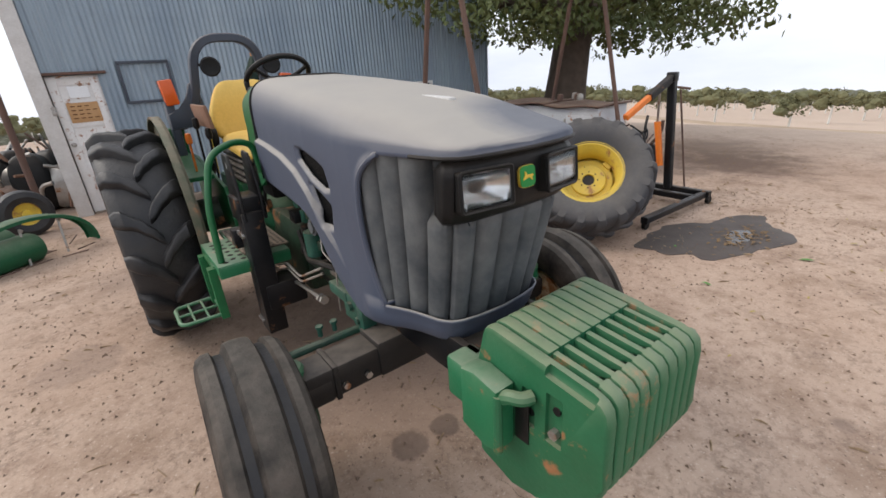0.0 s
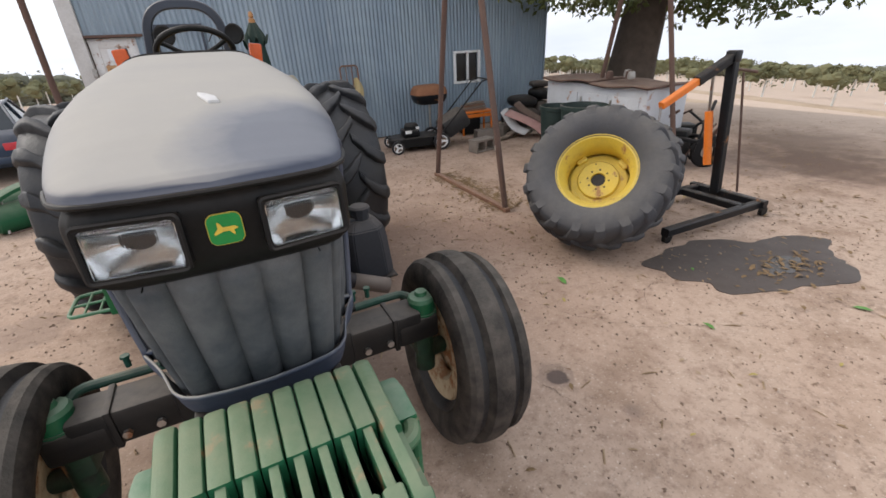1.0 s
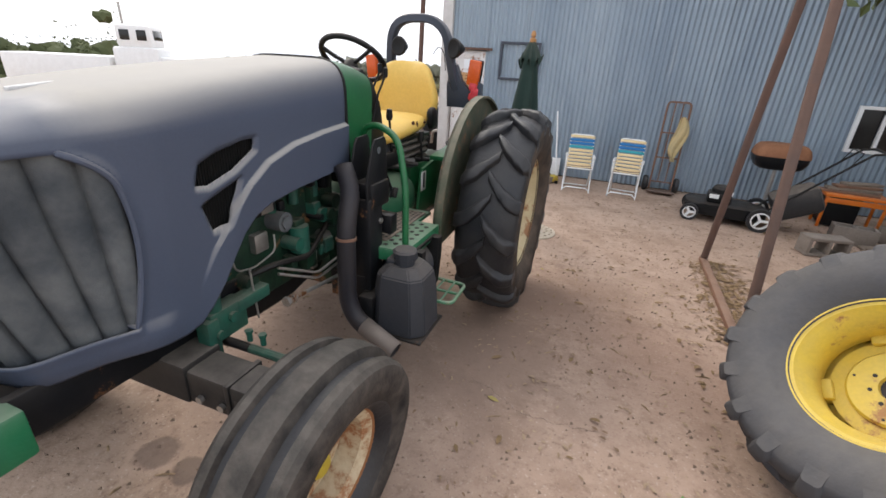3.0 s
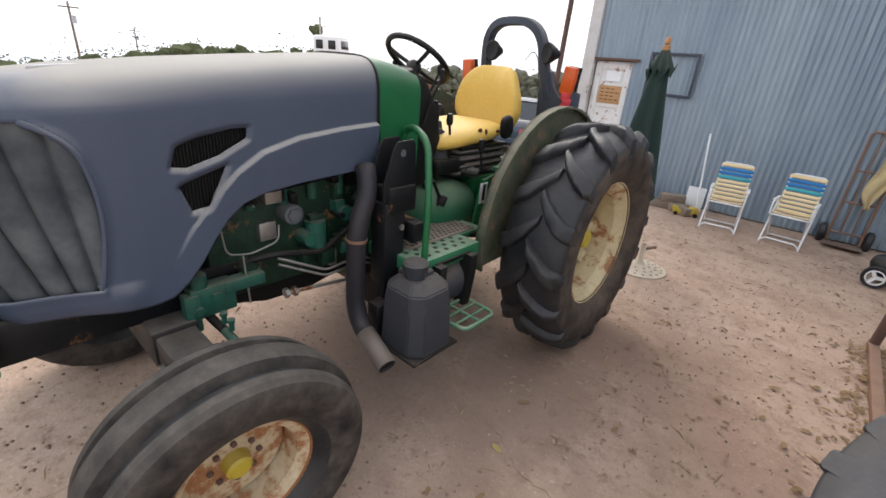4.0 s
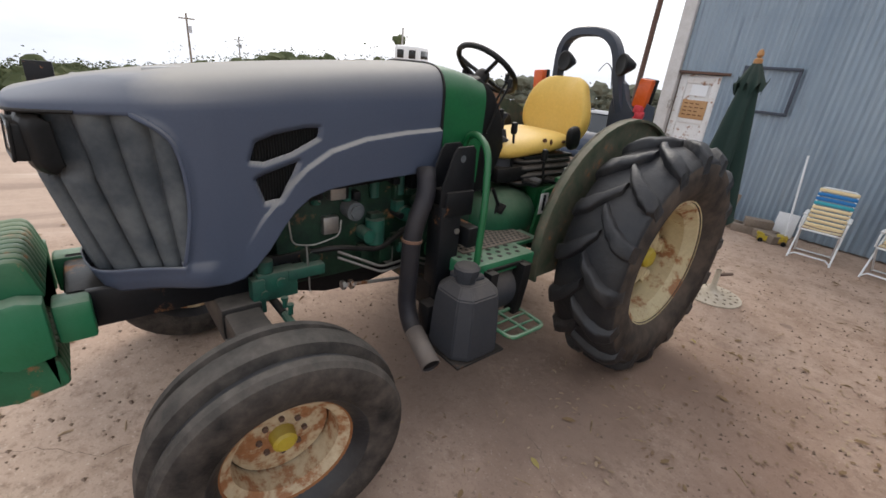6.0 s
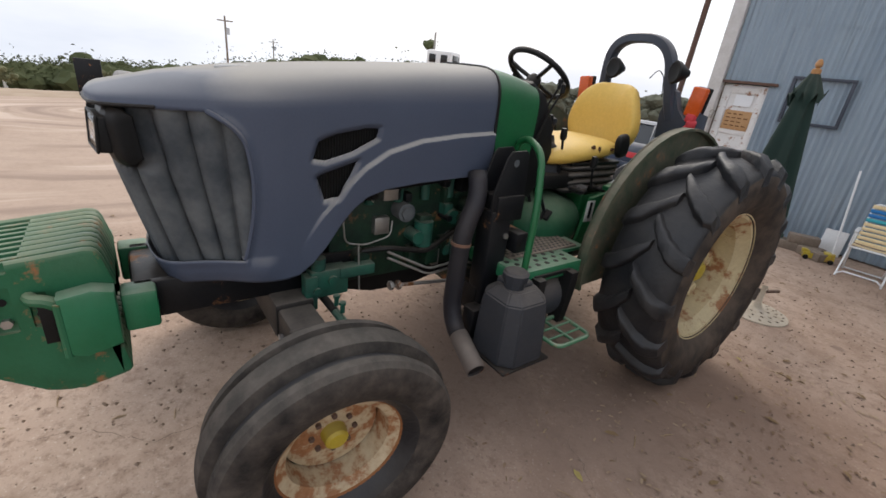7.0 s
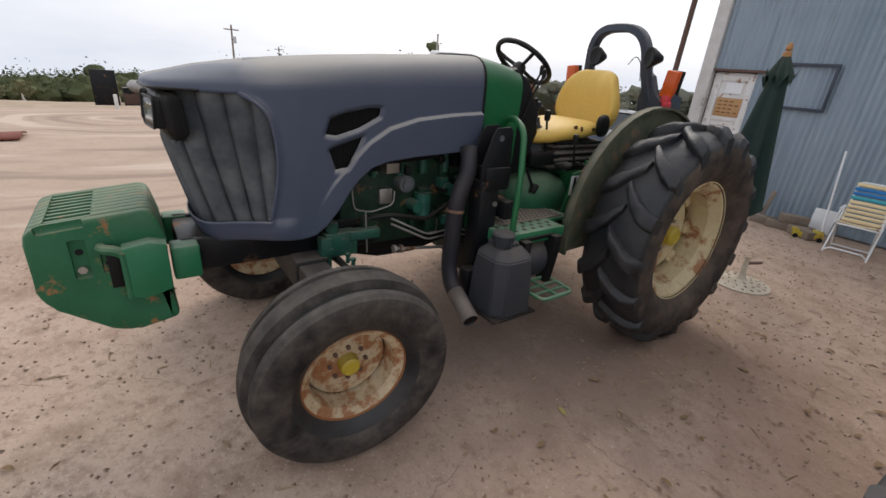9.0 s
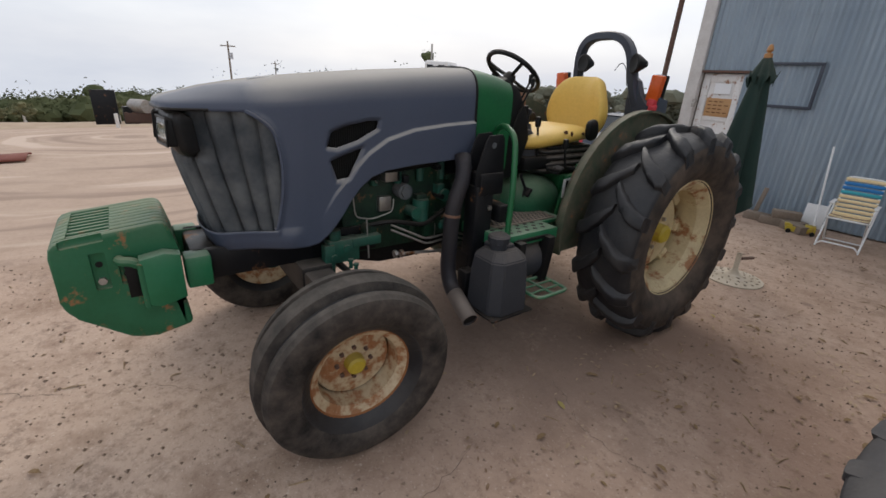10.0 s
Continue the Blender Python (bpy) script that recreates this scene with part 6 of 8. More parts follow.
for k in range(NW):
    x = W0 + pitch * (k + 0.5)
    bm = NB()
    if 0 < k < NW - 1:
        side_plate(bm, weight_outline(True), x, pitch - 0.003, bevel=0.008)
        side_plate(bm, [(-0.92, 0.78), (-0.92, 0.929), (-0.76, 0.944), (-0.76, 0.79)], x, 0.019, bevel=0.003)
    else:
        sx = -1 if k == 0 else 1
        side_plate(bm, weight_outline(False), x, pitch - 0.003, bevel=0.013)
        e = x + sx * pitch / 2
        bm = carve(bm, [((e, -0.862, 0.928), (0.036, 0.135, 0.034), 6), ((e, -0.825, 0.80), (0.030, 0.050, 0.15), 0), ((e, -0.745, 0.79), (0.026, 0.044, 0.115), 0)])
    wt = part("front_weight", bm, GREEN_WEIGHT, tractor, "worn green cast-iron suitcase weight" if k == 0 else "", 40)
    if k in (0, NW - 1):
        x = e - sx * 0.0145
        for y, z in ((-0.825, 0.825), (-0.745, 0.815), (-0.745, 0.770)):
            bm = NB()
            rod(bm, (x, y, z), (x + sx * 0.003, y, z), 0.012, 12)
            part("pocket_hole", bm, BLACK, wt)
        bm = NB()
        bolt(bm, (x, -0.825, 0.758), (sx, 0, 0), 0.015, 0.016)
        part("pocket_bolt", bm, STEEL, wt)
for sx in (-1, 1):
    # carrier block with a thick hooked grip; a black plate paints the shade inside it
    bm = NB()
    side_plate(bm, [(-0.560, 0.655), (-0.560, 0.845), (-0.615, 0.860), (-0.700, 0.845), (-0.700, 0.650), (-0.655, 0.632)], sx * 0.252, 0.070, bevel=0.010)
    box(bm, (sx * 0.20, -0.50, 0.74), (0.10, 0.10, 0.14), bevel=0.012)
    wb = part("weight_bracket", bm, GREEN_WORN, tractor, "green weight carrier block with a dusty top")
    bm = NB()
    tube(bm, rounded([(sx * 0.262, -0.690, 0.812), (sx * 0.262, -0.725, 0.838), (sx * 0.250, -0.752, 0.838), (sx * 0.222, -0.762, 0.838)], 0.02), 0.019, 10)
    tube(bm, [(sx * 0.276, -0.697, 0.645), (sx * 0.276, -0.697, 0.83)], 0.013, 10)
    part("grip", bm, GREEN_WEIGHT, wb)
    bm = NB()
    box(bm, (sx * 0.2195, -0.728, 0.745), (0.004, 0.046, 0.15), bevel=0.001)
    part("gap", bm, BLACK, wb, "black plate for the shade behind the grip")
bm = NB()
rod(bm, (-0.240, -0.655, 0.79), (0.240, -0.655, 0.79), 0.013, 12)
part("weight_rod", bm, STEEL, tractor)

# ---- puddles and cracks ----
def wet_material(name, base, rough):
    m = mat(name, base, rough, scale=3, amount=0.6, bump=0.1)
    m.node_tree.nodes["Principled BSDF"].inputs["Specular IOR Level"].default_value = 0.6
    return m


def blob(cx, cy, rx, ry, rot, seed, n=120, rough=0.34):
    out = []
    for k in range(n):
        a = 2 * math.pi * k / n
        r = 1 + rough * (noise.noise(Vector((math.cos(a) * 1.3 + seed, math.sin(a) * 1.3, seed * 0.7))) + 0.10 * noise.noise(Vector((math.cos(a) * 9 + seed, math.sin(a) * 9, 5.0))) + 0.5 * noise.noise(Vector((math.cos(a) * 3.4 + seed, math.sin(a) * 3.4, 2.0))))
        x, y = rx * r * math.cos(a), ry * r * math.sin(a)
        c, s = math.cos(radians(rot)), math.sin(radians(rot))
        out.append((cx + c * x - s * y, cy + s * x + c * y))
    return out


bm = NB()
prism(bm, blob(3.45, 0.12, 0.72, 0.42, -14, 3.1), 0.004, Matrix.Translation((0, 0, 0.003)))
solo("puddle", bm, wet_material("wet_slab", (0.075, 0.053, 0.041), 0.6), "dark wet patch with a thin puddle on the yard", "puddle", kind="structure")
bm = NB()
prism(bm, blob(3.5, 0.0, 0.20, 0.10, 10, 7.7), 0.003, Matrix.Translation((0, 0, 0.0065)))
solo("puddle", bm, wet_material("standing_water", (0.085, 0.07, 0.06), 0.2), "thin standing water with floating leaves", "puddle", kind="structure")

def crack(pts, seed, w=0.0017):
    rng = random.Random(seed)
    bm = NB()
    line = []
    for a, b in zip(pts, pts[1:]):
        n = max(2, int(math.hypot(b[0] - a[0], b[1] - a[1]) / 0.035))
        for k in range(n):
            t = k / n
            line.append((a[0] + (b[0] - a[0]) * t + rng.uniform(-0.014, 0.014), a[1] + (b[1] - a[1]) * t + rng.uniform(-0.014, 0.014)))
    prev = None
    for k, (x, y) in enumerate(line):
        nx, ny = (line[min(k + 1, len(line) - 1)][1] - line[max(k - 1, 0)][1], -(line[min(k + 1, len(line) - 1)][0] - line[max(k - 1, 0)][0]))
        ln = math.hypot(nx, ny) or 1
        ww = w * rng.uniform(0.25, 1.0) * min(1, k / 3 + 0.1, (len(line) - 1 - k) / 3 + 0.1)
        cur = [bm.verts.new((x + nx / ln * ww * s, y + ny / ln * ww * s, 0.0025)) for s in (-1, 1)]
        if prev:
            bm.faces.new((prev[0], prev[1], cur[1], cur[0]))
        prev = cur
    return bm


CRACK = mat("crack_shadow", (0.16, 0.115, 0.085), 1.0, scale=20, amount=0.4, bump=0.0)
for k, pts in enumerate(([(1.62, 0.62), (1.75, 0.30), (2.05, -0.02), (2.45, -0.22), (2.75, -0.45)], [(1.05, 0.42), (1.15, 0.15), (1.22, -0.12), (1.30, -0.40)], [(-0.22, -1.05), (-0.12, -0.72), (0.05, -0.55), (0.02, -0.30)],
                         [(2.2, 0.1), (2.4, 0.3), (2.7, 0.35)], [(0.9, 1.1), (1.3, 0.9), (1.7, 0.95)], [(-0.5, -1.5), (-0.22, -1.05)], [(1.4, 3.0), (1.9, 2.6), (2.2, 2.7)])):
    tagged(to_object("crack", crack(pts, 40 + k), CRACK), "thin dark crack in the slab", "crack", "slab cracks", "structure")

# ---- loose tractor wheels ----
LW_R, LW_W, LW_RIM = 0.645, 0.45, 0.320


def loose_wheel(m, label):
    w = thing("spare_wheel", label, "wheel", m, "loose tractor wheels")
    carcass, bars = lug_tyre(LW_R, LW_W, LW_RIM + 0.01, 18, 0.034)
    tyre = part("tyre", carcass, RUBBER_GREY, w, "", 40)
    for b in bars:
        part("tread_lug", b, RUBBER_GREY, tyre, "", 40)
    rim = part("rim", rim_shell(LW_RIM, LW_W, 0), YELLOW, w, "bright yellow steel rim", 40)
    bm = disc_plate(LW_RIM, -0.09, 0.16, 0.03)
    part("wheel_disc", bm, YELLOW, rim)
    bm = NB()
    lathe(bm, [(0.180, -0.10), (0.180, -0.05), (0.170, -0.038), (0.065, -0.038), (0.06, -0.05), (0.06, -0.13)], 40)
    part("wheel_boss", bm, YELLOW, rim)
    bm = NB()
    lathe(bm, [(0.0645, -0.0485), (0.060, -0.0565), (0.0, -0.0565)], 24)
    part("hub_hole", bm, BLACK, rim)
    for k in range(8):
        a = 2 * math.pi * k / 8
        bm = NB()
        rod(bm, (-0.038, 0.092 * math.cos(a), 0.092 * math.sin(a)), (-0.0365, 0.092 * math.cos(a), 0.092 * math.sin(a)), 0.009, 10)
        part("bolt_hole", bm, BLACK, rim)
    for k in range(4):
        a = 2 * math.pi * (k + 0.2) / 4
        bm = NB()
        rod(bm, (-0.038, 0.152 * math.cos(a), 0.152 * math.sin(a)), (-0.0365, 0.152 * math.cos(a), 0.152 * math.sin(a)), 0.006, 8)
        part("bolt_hole", bm, BLACK, rim)
    for k in range(4):
        a = 2 * math.pi * (k + 0.5) / 4
        bm = NB()
        box(bm, (-0.085, (LW_RIM - 0.07) * math.cos(a), (LW_RIM - 0.08) * math.sin(a)), (0.10, 0.05, 0.10), rot=(math.degrees(a), 0, 0), bevel=0.01)
        part("rim_lug", bm, YELLOW, rim)
    return w


# local x (the open face) looks to -x and up; the wheel leans back
def lean(x, y, z, yaw, tilt):
    return Matrix.Translation((x, y, z)) @ pose(0, 0, 0, 0, 0, yaw) @ pose(0, 0, 0, 0, -tilt, 0)


loose_wheel(lean(2.63, 1.05, 0.565, 214, 40) @ Matrix.Scale(0.90, 4), "large worn tractor tyre on a yellow rim, leaning back")
loose_wheel(lean(3.14, 1.34, 0.49, 34, -54) @ Matrix.Scale(0.87, 4), "large worn tractor tyre leaning behind another wheel")

# ---- swing frame of rusty pipe ----
gantry = thing("swing_stand", "tall rusty A-shaped pipe frame standing on the yard", "swing stand")
APEX = 3.35
for x, ys in ((2.45, (3.58, 2.05)), (5.0, (3.60, 2.06))):
    for y in ys:
        bm = NB()
        rod(bm, (x, y, 0.02), (x, 2.90 + 0.06 * (1 if y > 3 else -1), APEX), 0.030, 14)
        part("leg", bm, RUST_DARK, gantry)
    bm = NB()
    box(bm, (x, sum(ys) / 2, 0.022), (0.06, abs(ys[0] - ys[1]) + 0.1, 0.044), bevel=0.006)
    part("foot_bar", bm, RUST, gantry)
bm = NB()
rod(bm, (2.36, 2.90, APEX), (5.10, 2.90, APEX), 0.04, 14)
part("top_bar", bm, RUST_DARK, gantry)
bm = NB()
rod(bm, (2.45, 2.20, 0.60), (2.45, 2.21, 0.64), 0.033, 14)
part("weld_patch", bm, STEEL, gantry)

# ---- engine hoist ----
hoist = thing("engine_hoist", "folding engine hoist with a black frame and orange boom", "hoist")
bm = NB()
for a, b in (((3.72, 0.54, 0.10), (4.97, 0.52, 0.10)), ((3.95, 1.25, 0.10), (4.95, 1.13, 0.10)), ((4.97, 0.46, 0.11), (4.97, 1.20, 0.11)), ((4.75, 0.53, 0.10), (4.75, 1.15, 0.10))):
    bar(bm, [a, b], 0.07, 0.07)
part("base", bm, BLACK_METAL, hoist)
for x, y in ((3.76, 0.54), (4.97, 0.47), (4.97, 1.19), (3.98, 1.25)):
    bm = NB()
    rod(bm, (x, y - 0.018, 0.045), (x, y + 0.018, 0.045), 0.045, 16)
    part("caster", bm, BLACK, hoist)
MAST, TOP = Vector((4.93, 0.92, 0.12)), Vector((4.90, 1.02, 1.36))
bm = NB()
bar(bm, [MAST, TOP], 0.075, 0.085)
box(bm, TOP, (0.10, 0.10, 0.10), bevel=0.012)
part("mast", bm, BLACK_METAL, hoist)
tip = Vector((4.10, 1.06, 1.01))
mid = TOP.lerp(tip, 0.52)
bm = NB()
bar(bm, [TOP, mid], 0.08, 0.075)
part("boom", bm, BLACK_METAL, hoist)
bm = NB()
bar(bm, [mid, tip], 0.06, 0.058)
part("boom_extension", bm, ORANGE, hoist, "orange telescopic boom end")
bm = NB()
q0, q1 = MAST.lerp(TOP, 0.22) + Vector((-0.09, 0.06, 0)), MAST.lerp(TOP, 0.62) + Vector((-0.10, 0.10, 0))
rod(bm, q0, q1, 0.036, 16)
part("hydraulic_jack", bm, ORANGE, hoist, "orange hydraulic jack")
bm = NB()
rod(bm, q1, TOP.lerp(tip, 0.28), 0.013, 10)
part("jack_ram", bm, STEEL, hoist)
bm = NB()
rod(bm, MAST + Vector((0.16, -0.12, 0)), TOP + Vector((0.10, -0.06, -0.14)), 0.011, 8)
rod(bm, TOP + Vector((0.0, 0.0, -0.10)), TOP + Vector((0.24, -0.1, -0.14)), 0.014, 8)
part("stay", bm, RUST_DARK, hoist)
bm = NB()
for k in range(6):
    tube(bm, [tip + Vector((0.012 * math.cos(a), 0.012 * math.sin(a) * (k % 2), -0.03 - 0.03 * k + 0.02 * math.sin(a) * ((k + 1) % 2))) for a in np.linspace(0, 6.28, 9)], 0.004, 5, caps=False)
part("chain", bm, STEEL, hoist)
hoist.location = (-0.62, 0.17, 0.0)

# ---- umbrella ----
umb = thing("patio_umbrella", "closed dark green canvas patio umbrella with a wooden finial", "umbrella")
UX, UY = 0.57, 3.63
bm = NB()
rod(bm, (UX, UY, 0.0), (UX, UY, 1.84), 0.019, 14)
part("pole", bm, RUST_DARK, umb, "dark wooden pole")


def folds(z0, z1, r0, r1, n, depth, sway, seed, nz=16):
    bm = NB()
    m = n * 8

    def f(u, v):
        a = 2 * math.pi * u
        t = v
        r = (r0 + (r1 - r0) * t ** 0.85) * (1 + depth * t ** 0.4 * math.cos(n * a + 0.8 * math.sin(2 * a + seed)) + 0.12 * t * math.sin(a * 2 + seed))
        z = z0 + (z1 - z0) * t + (0.05 * math.cos(n * a) + 0.03 * math.sin(3 * a + seed)) * (t > 0.98)
        return Vector((UX + r * math.cos(a) + sway * t, UY + r * math.sin(a) * 0.9, z))

    grid(bm, m, nz, f)
    return bm


part("canopy", folds(1.76, 0.60, 0.045, 0.160, 5, 0.34, 0.0, 1.0), CANVAS, umb, "dark green folded canvas", 80)
part("canopy_top", folds(1.845, 1.66, 0.02, 0.095, 8, 0.16, 0.0, 2.0, 8), CANVAS, umb, "", 80)
bm = NB()
lathe(bm, [(0.0, 0.10), (0.012, 0.095), (0.022, 0.075), (0.024, 0.055), (0.012, 0.04), (0.03, 0.03), (0.03, 0.0), (0.0, 0.0)], 16, pose(UX, UY, 1.825, 0, -90, 0))
part("finial", bm, FINIAL, umb, "turned wooden finial")
base = NB()
lathe(base, [(0.022, 0.24), (0.022, 0.10), (0.04, 0.06), (0.06, 0.045), (0.20, 0.02), (0.235, 0.012), (0.235, 0.0), (0.0, 0.0)], 40, pose(UX + 0.25, UY - 0.04, 0.0, 0, -90, 0))
ub = solo("umbrella_base", base, DIRTY_CREAM, "dirty cream cast-iron umbrella stand with pierced disc", "umbrella stand")
rng = random.Random(2)
for ringr, cnt in ((0.09, 8), (0.145, 14), (0.195, 18)):
    for k in range(cnt):
        a = 2 * math.pi * k / cnt
        bm = NB()
        zc = 0.046 - (ringr - 0.06) * 0.178
        prism(bm, [(0.013 * math.cos(q), 0.006 * math.sin(q)) for q in np.linspace(0, 5.6, 8)], 0.006, pose(UX + 0.25 + ringr * math.cos(a), UY - 0.04 + ringr * math.sin(a), zc, 0, 0, math.degrees(a) + 40))
        part("piercing", bm, OLD_WOOD, ub)
bm = NB()
rod(bm, (UX + 0.25 + 0.02, UY - 0.04, 0.20), (UX + 0.25 + 0.07, UY + 0.08, 0.20), 0.014, 10)
part("clamp_screw", bm, RUST_DARK, ub)


# ---- folding lawn chairs ----
def lawn_chair(m, label):
    ch = thing("lawn_chair", label, "chair", m, "lawn chairs by the shed")
    W, D = 0.46, 0.46
    r = 0.012
    for sx in (-1, 1):
        bm = NB()
        tube(bm, [(sx * W / 2, -D / 2 - 0.03, 0.012), (sx * W / 2, D / 2 - 0.06, 0.56)], r, 10)
        part("leg", bm, WHITE_TUBE, ch)
        bm = NB()
        tube(bm, [(sx * (W / 2 - 0.02), D / 2, 0.012), (sx * (W / 2 - 0.02), -D / 2 + 0.02, 0.42)], r, 10)
        part("leg", bm, WHITE_TUBE, ch)
        bm = NB()
        tube(bm, rounded([(sx * W / 2, -D / 2 + 0.02, 0.42), (sx * W / 2, -D / 2, 0.585), (sx * W / 2, D / 2 - 0.04, 0.595)], 0.05), r, 10)
        part("arm_frame", bm, WHITE_TUBE, ch)
        bm = NB()
        box(bm, (sx * W / 2, -0.03, 0.612), (0.045, 0.34, 0.022), bevel=0.008)
        part("armrest", bm, WHITE_PAINT, ch, "white plastic armrest")
    bm = NB()
    tube(bm, [(-W / 2, -D / 2 - 0.02, 0.035), (-W / 2 + 0.06, -D / 2 - 0.04, 0.09), (W / 2 - 0.06, -D / 2 - 0.04, 0.09), (W / 2, -D / 2 - 0.02, 0.035)], r * 0.9, 10)
    part("stretcher", bm, WHITE_TUBE, ch)
    bm = NB()
    tube(bm, [(-W / 2 + 0.02, D / 2 - 0.01, 0.03), (W / 2 - 0.02, D / 2 - 0.01, 0.03)], r * 0.9, 10)
    part("stretcher", bm, WHITE_TUBE, ch)
    b0, b1 = Vector((0, D / 2 - 0.16, 0.40)), Vector((0, D / 2 + 0.02, 0.94))
    bm = NB()
    w = W / 2 - 0.03
    tube(bm, rounded([b0 + Vector((-w, 0, 0)), b1 + Vector((-w, 0, 0)), b1 + Vector((w, 0, 0)), b0 + Vector((w, 0, 0))], 0.06), r, 10)
    part("back_frame", bm, WHITE_TUBE, ch)
    bm = NB()
    tube(bm, rounded([(-w, D / 2 - 0.14, 0.40), (-w, -D / 2, 0.42), (w, -D / 2, 0.42), (w, D / 2 - 0.14, 0.40)], 0.04), r, 10)
    part("seat_frame", bm, WHITE_TUBE, ch)
    cols = [STRAP_CREAM, STRAP_CREAM, STRAP_CREAM, STRAP_CREAM, STRAP_CREAM, STRAP_TEAL, STRAP_BLUE, STRAP_BLUE, STRAP_CREAM]
    for k, c in enumerate(cols):
        p = b0.lerp(b1, 0.08 + 0.86 * k / (len(cols) - 1))
        bm = NB()
        grid(bm, 8, 2, lambda u, v: p + Vector((-w - 0.012 + (2 * w + 0.024) * u, -0.016 + 0.012 * math.sin(math.pi * u) + (v - 0.5) * 0.014, (v - 0.5) * 0.043)))
        s = part("back_strap", bm, c, ch)
        q = s.modifiers.new("shell", "SOLIDIFY")
        q.thickness = 0.003
    for k in range(6):
        y = -D / 2 + 0.03 + 0.065 * k
        bm = NB()
        grid(bm, 8, 2, lambda u, v: Vector((-w - 0.012 + (2 * w + 0.024) * u, y + (v - 0.5) * 0.043, 0.436 - 0.012 * math.sin(math.pi * u))))
        s = part("seat_strap", bm, STRAP_CREAM if k % 3 else RUST, ch)
        q = s.modifiers.new("shell", "SOLIDIFY")
        q.thickness = 0.003
    return ch


lawn_chair(pose(1.05, 5.70, 0, 0, 0, 6) @ Matrix.Scale(0.80, 4), "white tube lawn chair with cream and blue webbing")
lawn_chair(pose(1.70, 5.72, 0, 0, 0, -4) @ Matrix.Scale(0.80, 4), "white tube lawn chair with cream and blue webbing")

# ---- hand truck with a rag ----
dolly = thing("hand_truck", "rusty red hand truck leaning on the shed wall", "hand truck", pose(2.22, 6.22, 0, -5, 0, 0))
bm = NB()
tube(bm, rounded([(-0.15, 0, 0.04), (-0.15, 0, 1.27), (0.15, 0, 1.27), (0.15, 0, 0.04)], 0.06), 0.013, 10)
for x in (-0.05, 0.05):
    tube(bm, [(x, 0, 0.15), (x, 0, 1.27)], 0.008, 8)
for z in (0.15, 0.50, 0.85):
    tube(bm, [(-0.15, 0, z), (0.15, 0, z)], 0.010, 8)
part("frame", bm, RUST, dolly)
bm = NB()
box(bm, (0, -0.12, 0.025), (0.36, 0.24, 0.01), bevel=0.003)
part("toe_plate", bm, RUST_DARK, dolly)
for sx in (-1, 1):
    bm = NB()
    lathe(bm, [(0.04, -0.03), (0.09, -0.035), (0.11, -0.02), (0.11, 0.02), (0.09, 0.035), (0.04, 0.03)], 24, pose(sx * 0.21, 0.06, 0.11), close=True)
    part("tyre", bm, RUBBER, dolly)
bm = NB()
grid(bm, 10, 22, lambda u, v: Vector((-0.02 + (u - 0.5) * (0.05 + 0.14 * math.sin(math.pi * min(1, v * 1.1)) ** 0.7) + 0.03 * math.sin(v * 6), -0.03 - 0.02 * math.cos(u * 9 + v * 4), 1.08 - 0.62 * v)))
ob = solo("rag", bm, mat("dirty_yellow_cloth", (0.55, 0.42, 0.20), 0.9, alt=(0.40, 0.33, 0.2), scale=9, amount=0.9, bump=0.4), "dirty cream-yellow rag hanging on the hand truck", "rag", angle=80)
ob.matrix_basis = pose(2.32, 6.20, 0, -5, 0, 0)
q = ob.modifiers.new("shell", "SOLIDIFY")
q.thickness = 0.006

# ---- lawn mower ----
mow = thing("lawn_mower", "black push lawn mower with white wheels", "lawn mower", pose(2.86, 5.20, 0, 0, 0, -8))
bm = NB()
ol = [(0.44 * math.copysign(abs(math.cos(a)) ** 0.6, math.cos(a)), 0.25 * math.copysign(abs(math.sin(a)) ** 0.6, math.sin(a))) for a in np.linspace(0, 2 * math.pi, 29)[:-1]]
prism(bm, ol, 0.13, Matrix.Translation((0, 0, 0.15)), bevel=0.03)
part("deck", bm, BLACK, mow)
bm = NB()
box(bm, (-0.08, 0, 0.27), (0.26, 0.28, 0.12), bevel=0.03)
lathe(bm, [(0, 0.06), (0.09, 0.05), (0.115, 0.02), (0.12, -0.06), (0, -0.06)], 24, pose(-0.06, 0, 0.36, 0, -90, 0))
part("engine", bm, BLACK, mow)
for x, y in ((-0.14, -0.142), (0.0, -0.1)):
    bm = NB()
    box(bm, (x, y, 0.30 if y < -0.12 else 0.345), (0.10, 0.006, 0.05), bevel=0.002)
    part("label_plate", bm, WHITE_PAINT, mow, "white label plate")
for x, r in ((-0.36, 0.10), (0.36, 0.135)):
    for y in (-0.28, 0.28):
        bm = NB()
        lathe(bm, [(r * 0.72, -0.022), (r, -0.022), (r, 0.022), (r * 0.72, 0.022)], 26, pose(x, y, r, 0, 0, 90), close=True)
        wh = part("tyre", bm, RUBBER, mow)
        bm = NB()
        lathe(bm, [(r * 0.74, -0.02), (r * 0.62, -0.024), (r * 0.60, 0.0), (r * 0.62, 0.024), (r * 0.74, 0.02)], 26, pose(x, y, r, 0, 0, 90), close=True)
        for k in range(3):
            a = 2 * math.pi * k / 3
            box(bm, (x + r * 0.32 * math.cos(a), y, r + r * 0.32 * math.sin(a)), (r * 0.64, 0.03, 0.028), rot=(0, -math.degrees(a), 0), bevel=0.004)
        part("wheel_rim", bm, WHITE_PAINT, wh, "white spoked wheel")
bm = NB()
for y in (-0.20, 0.20):
    tube(bm, [(0.36, y, 0.20), (1.10, y, 0.98)], 0.012, 8)
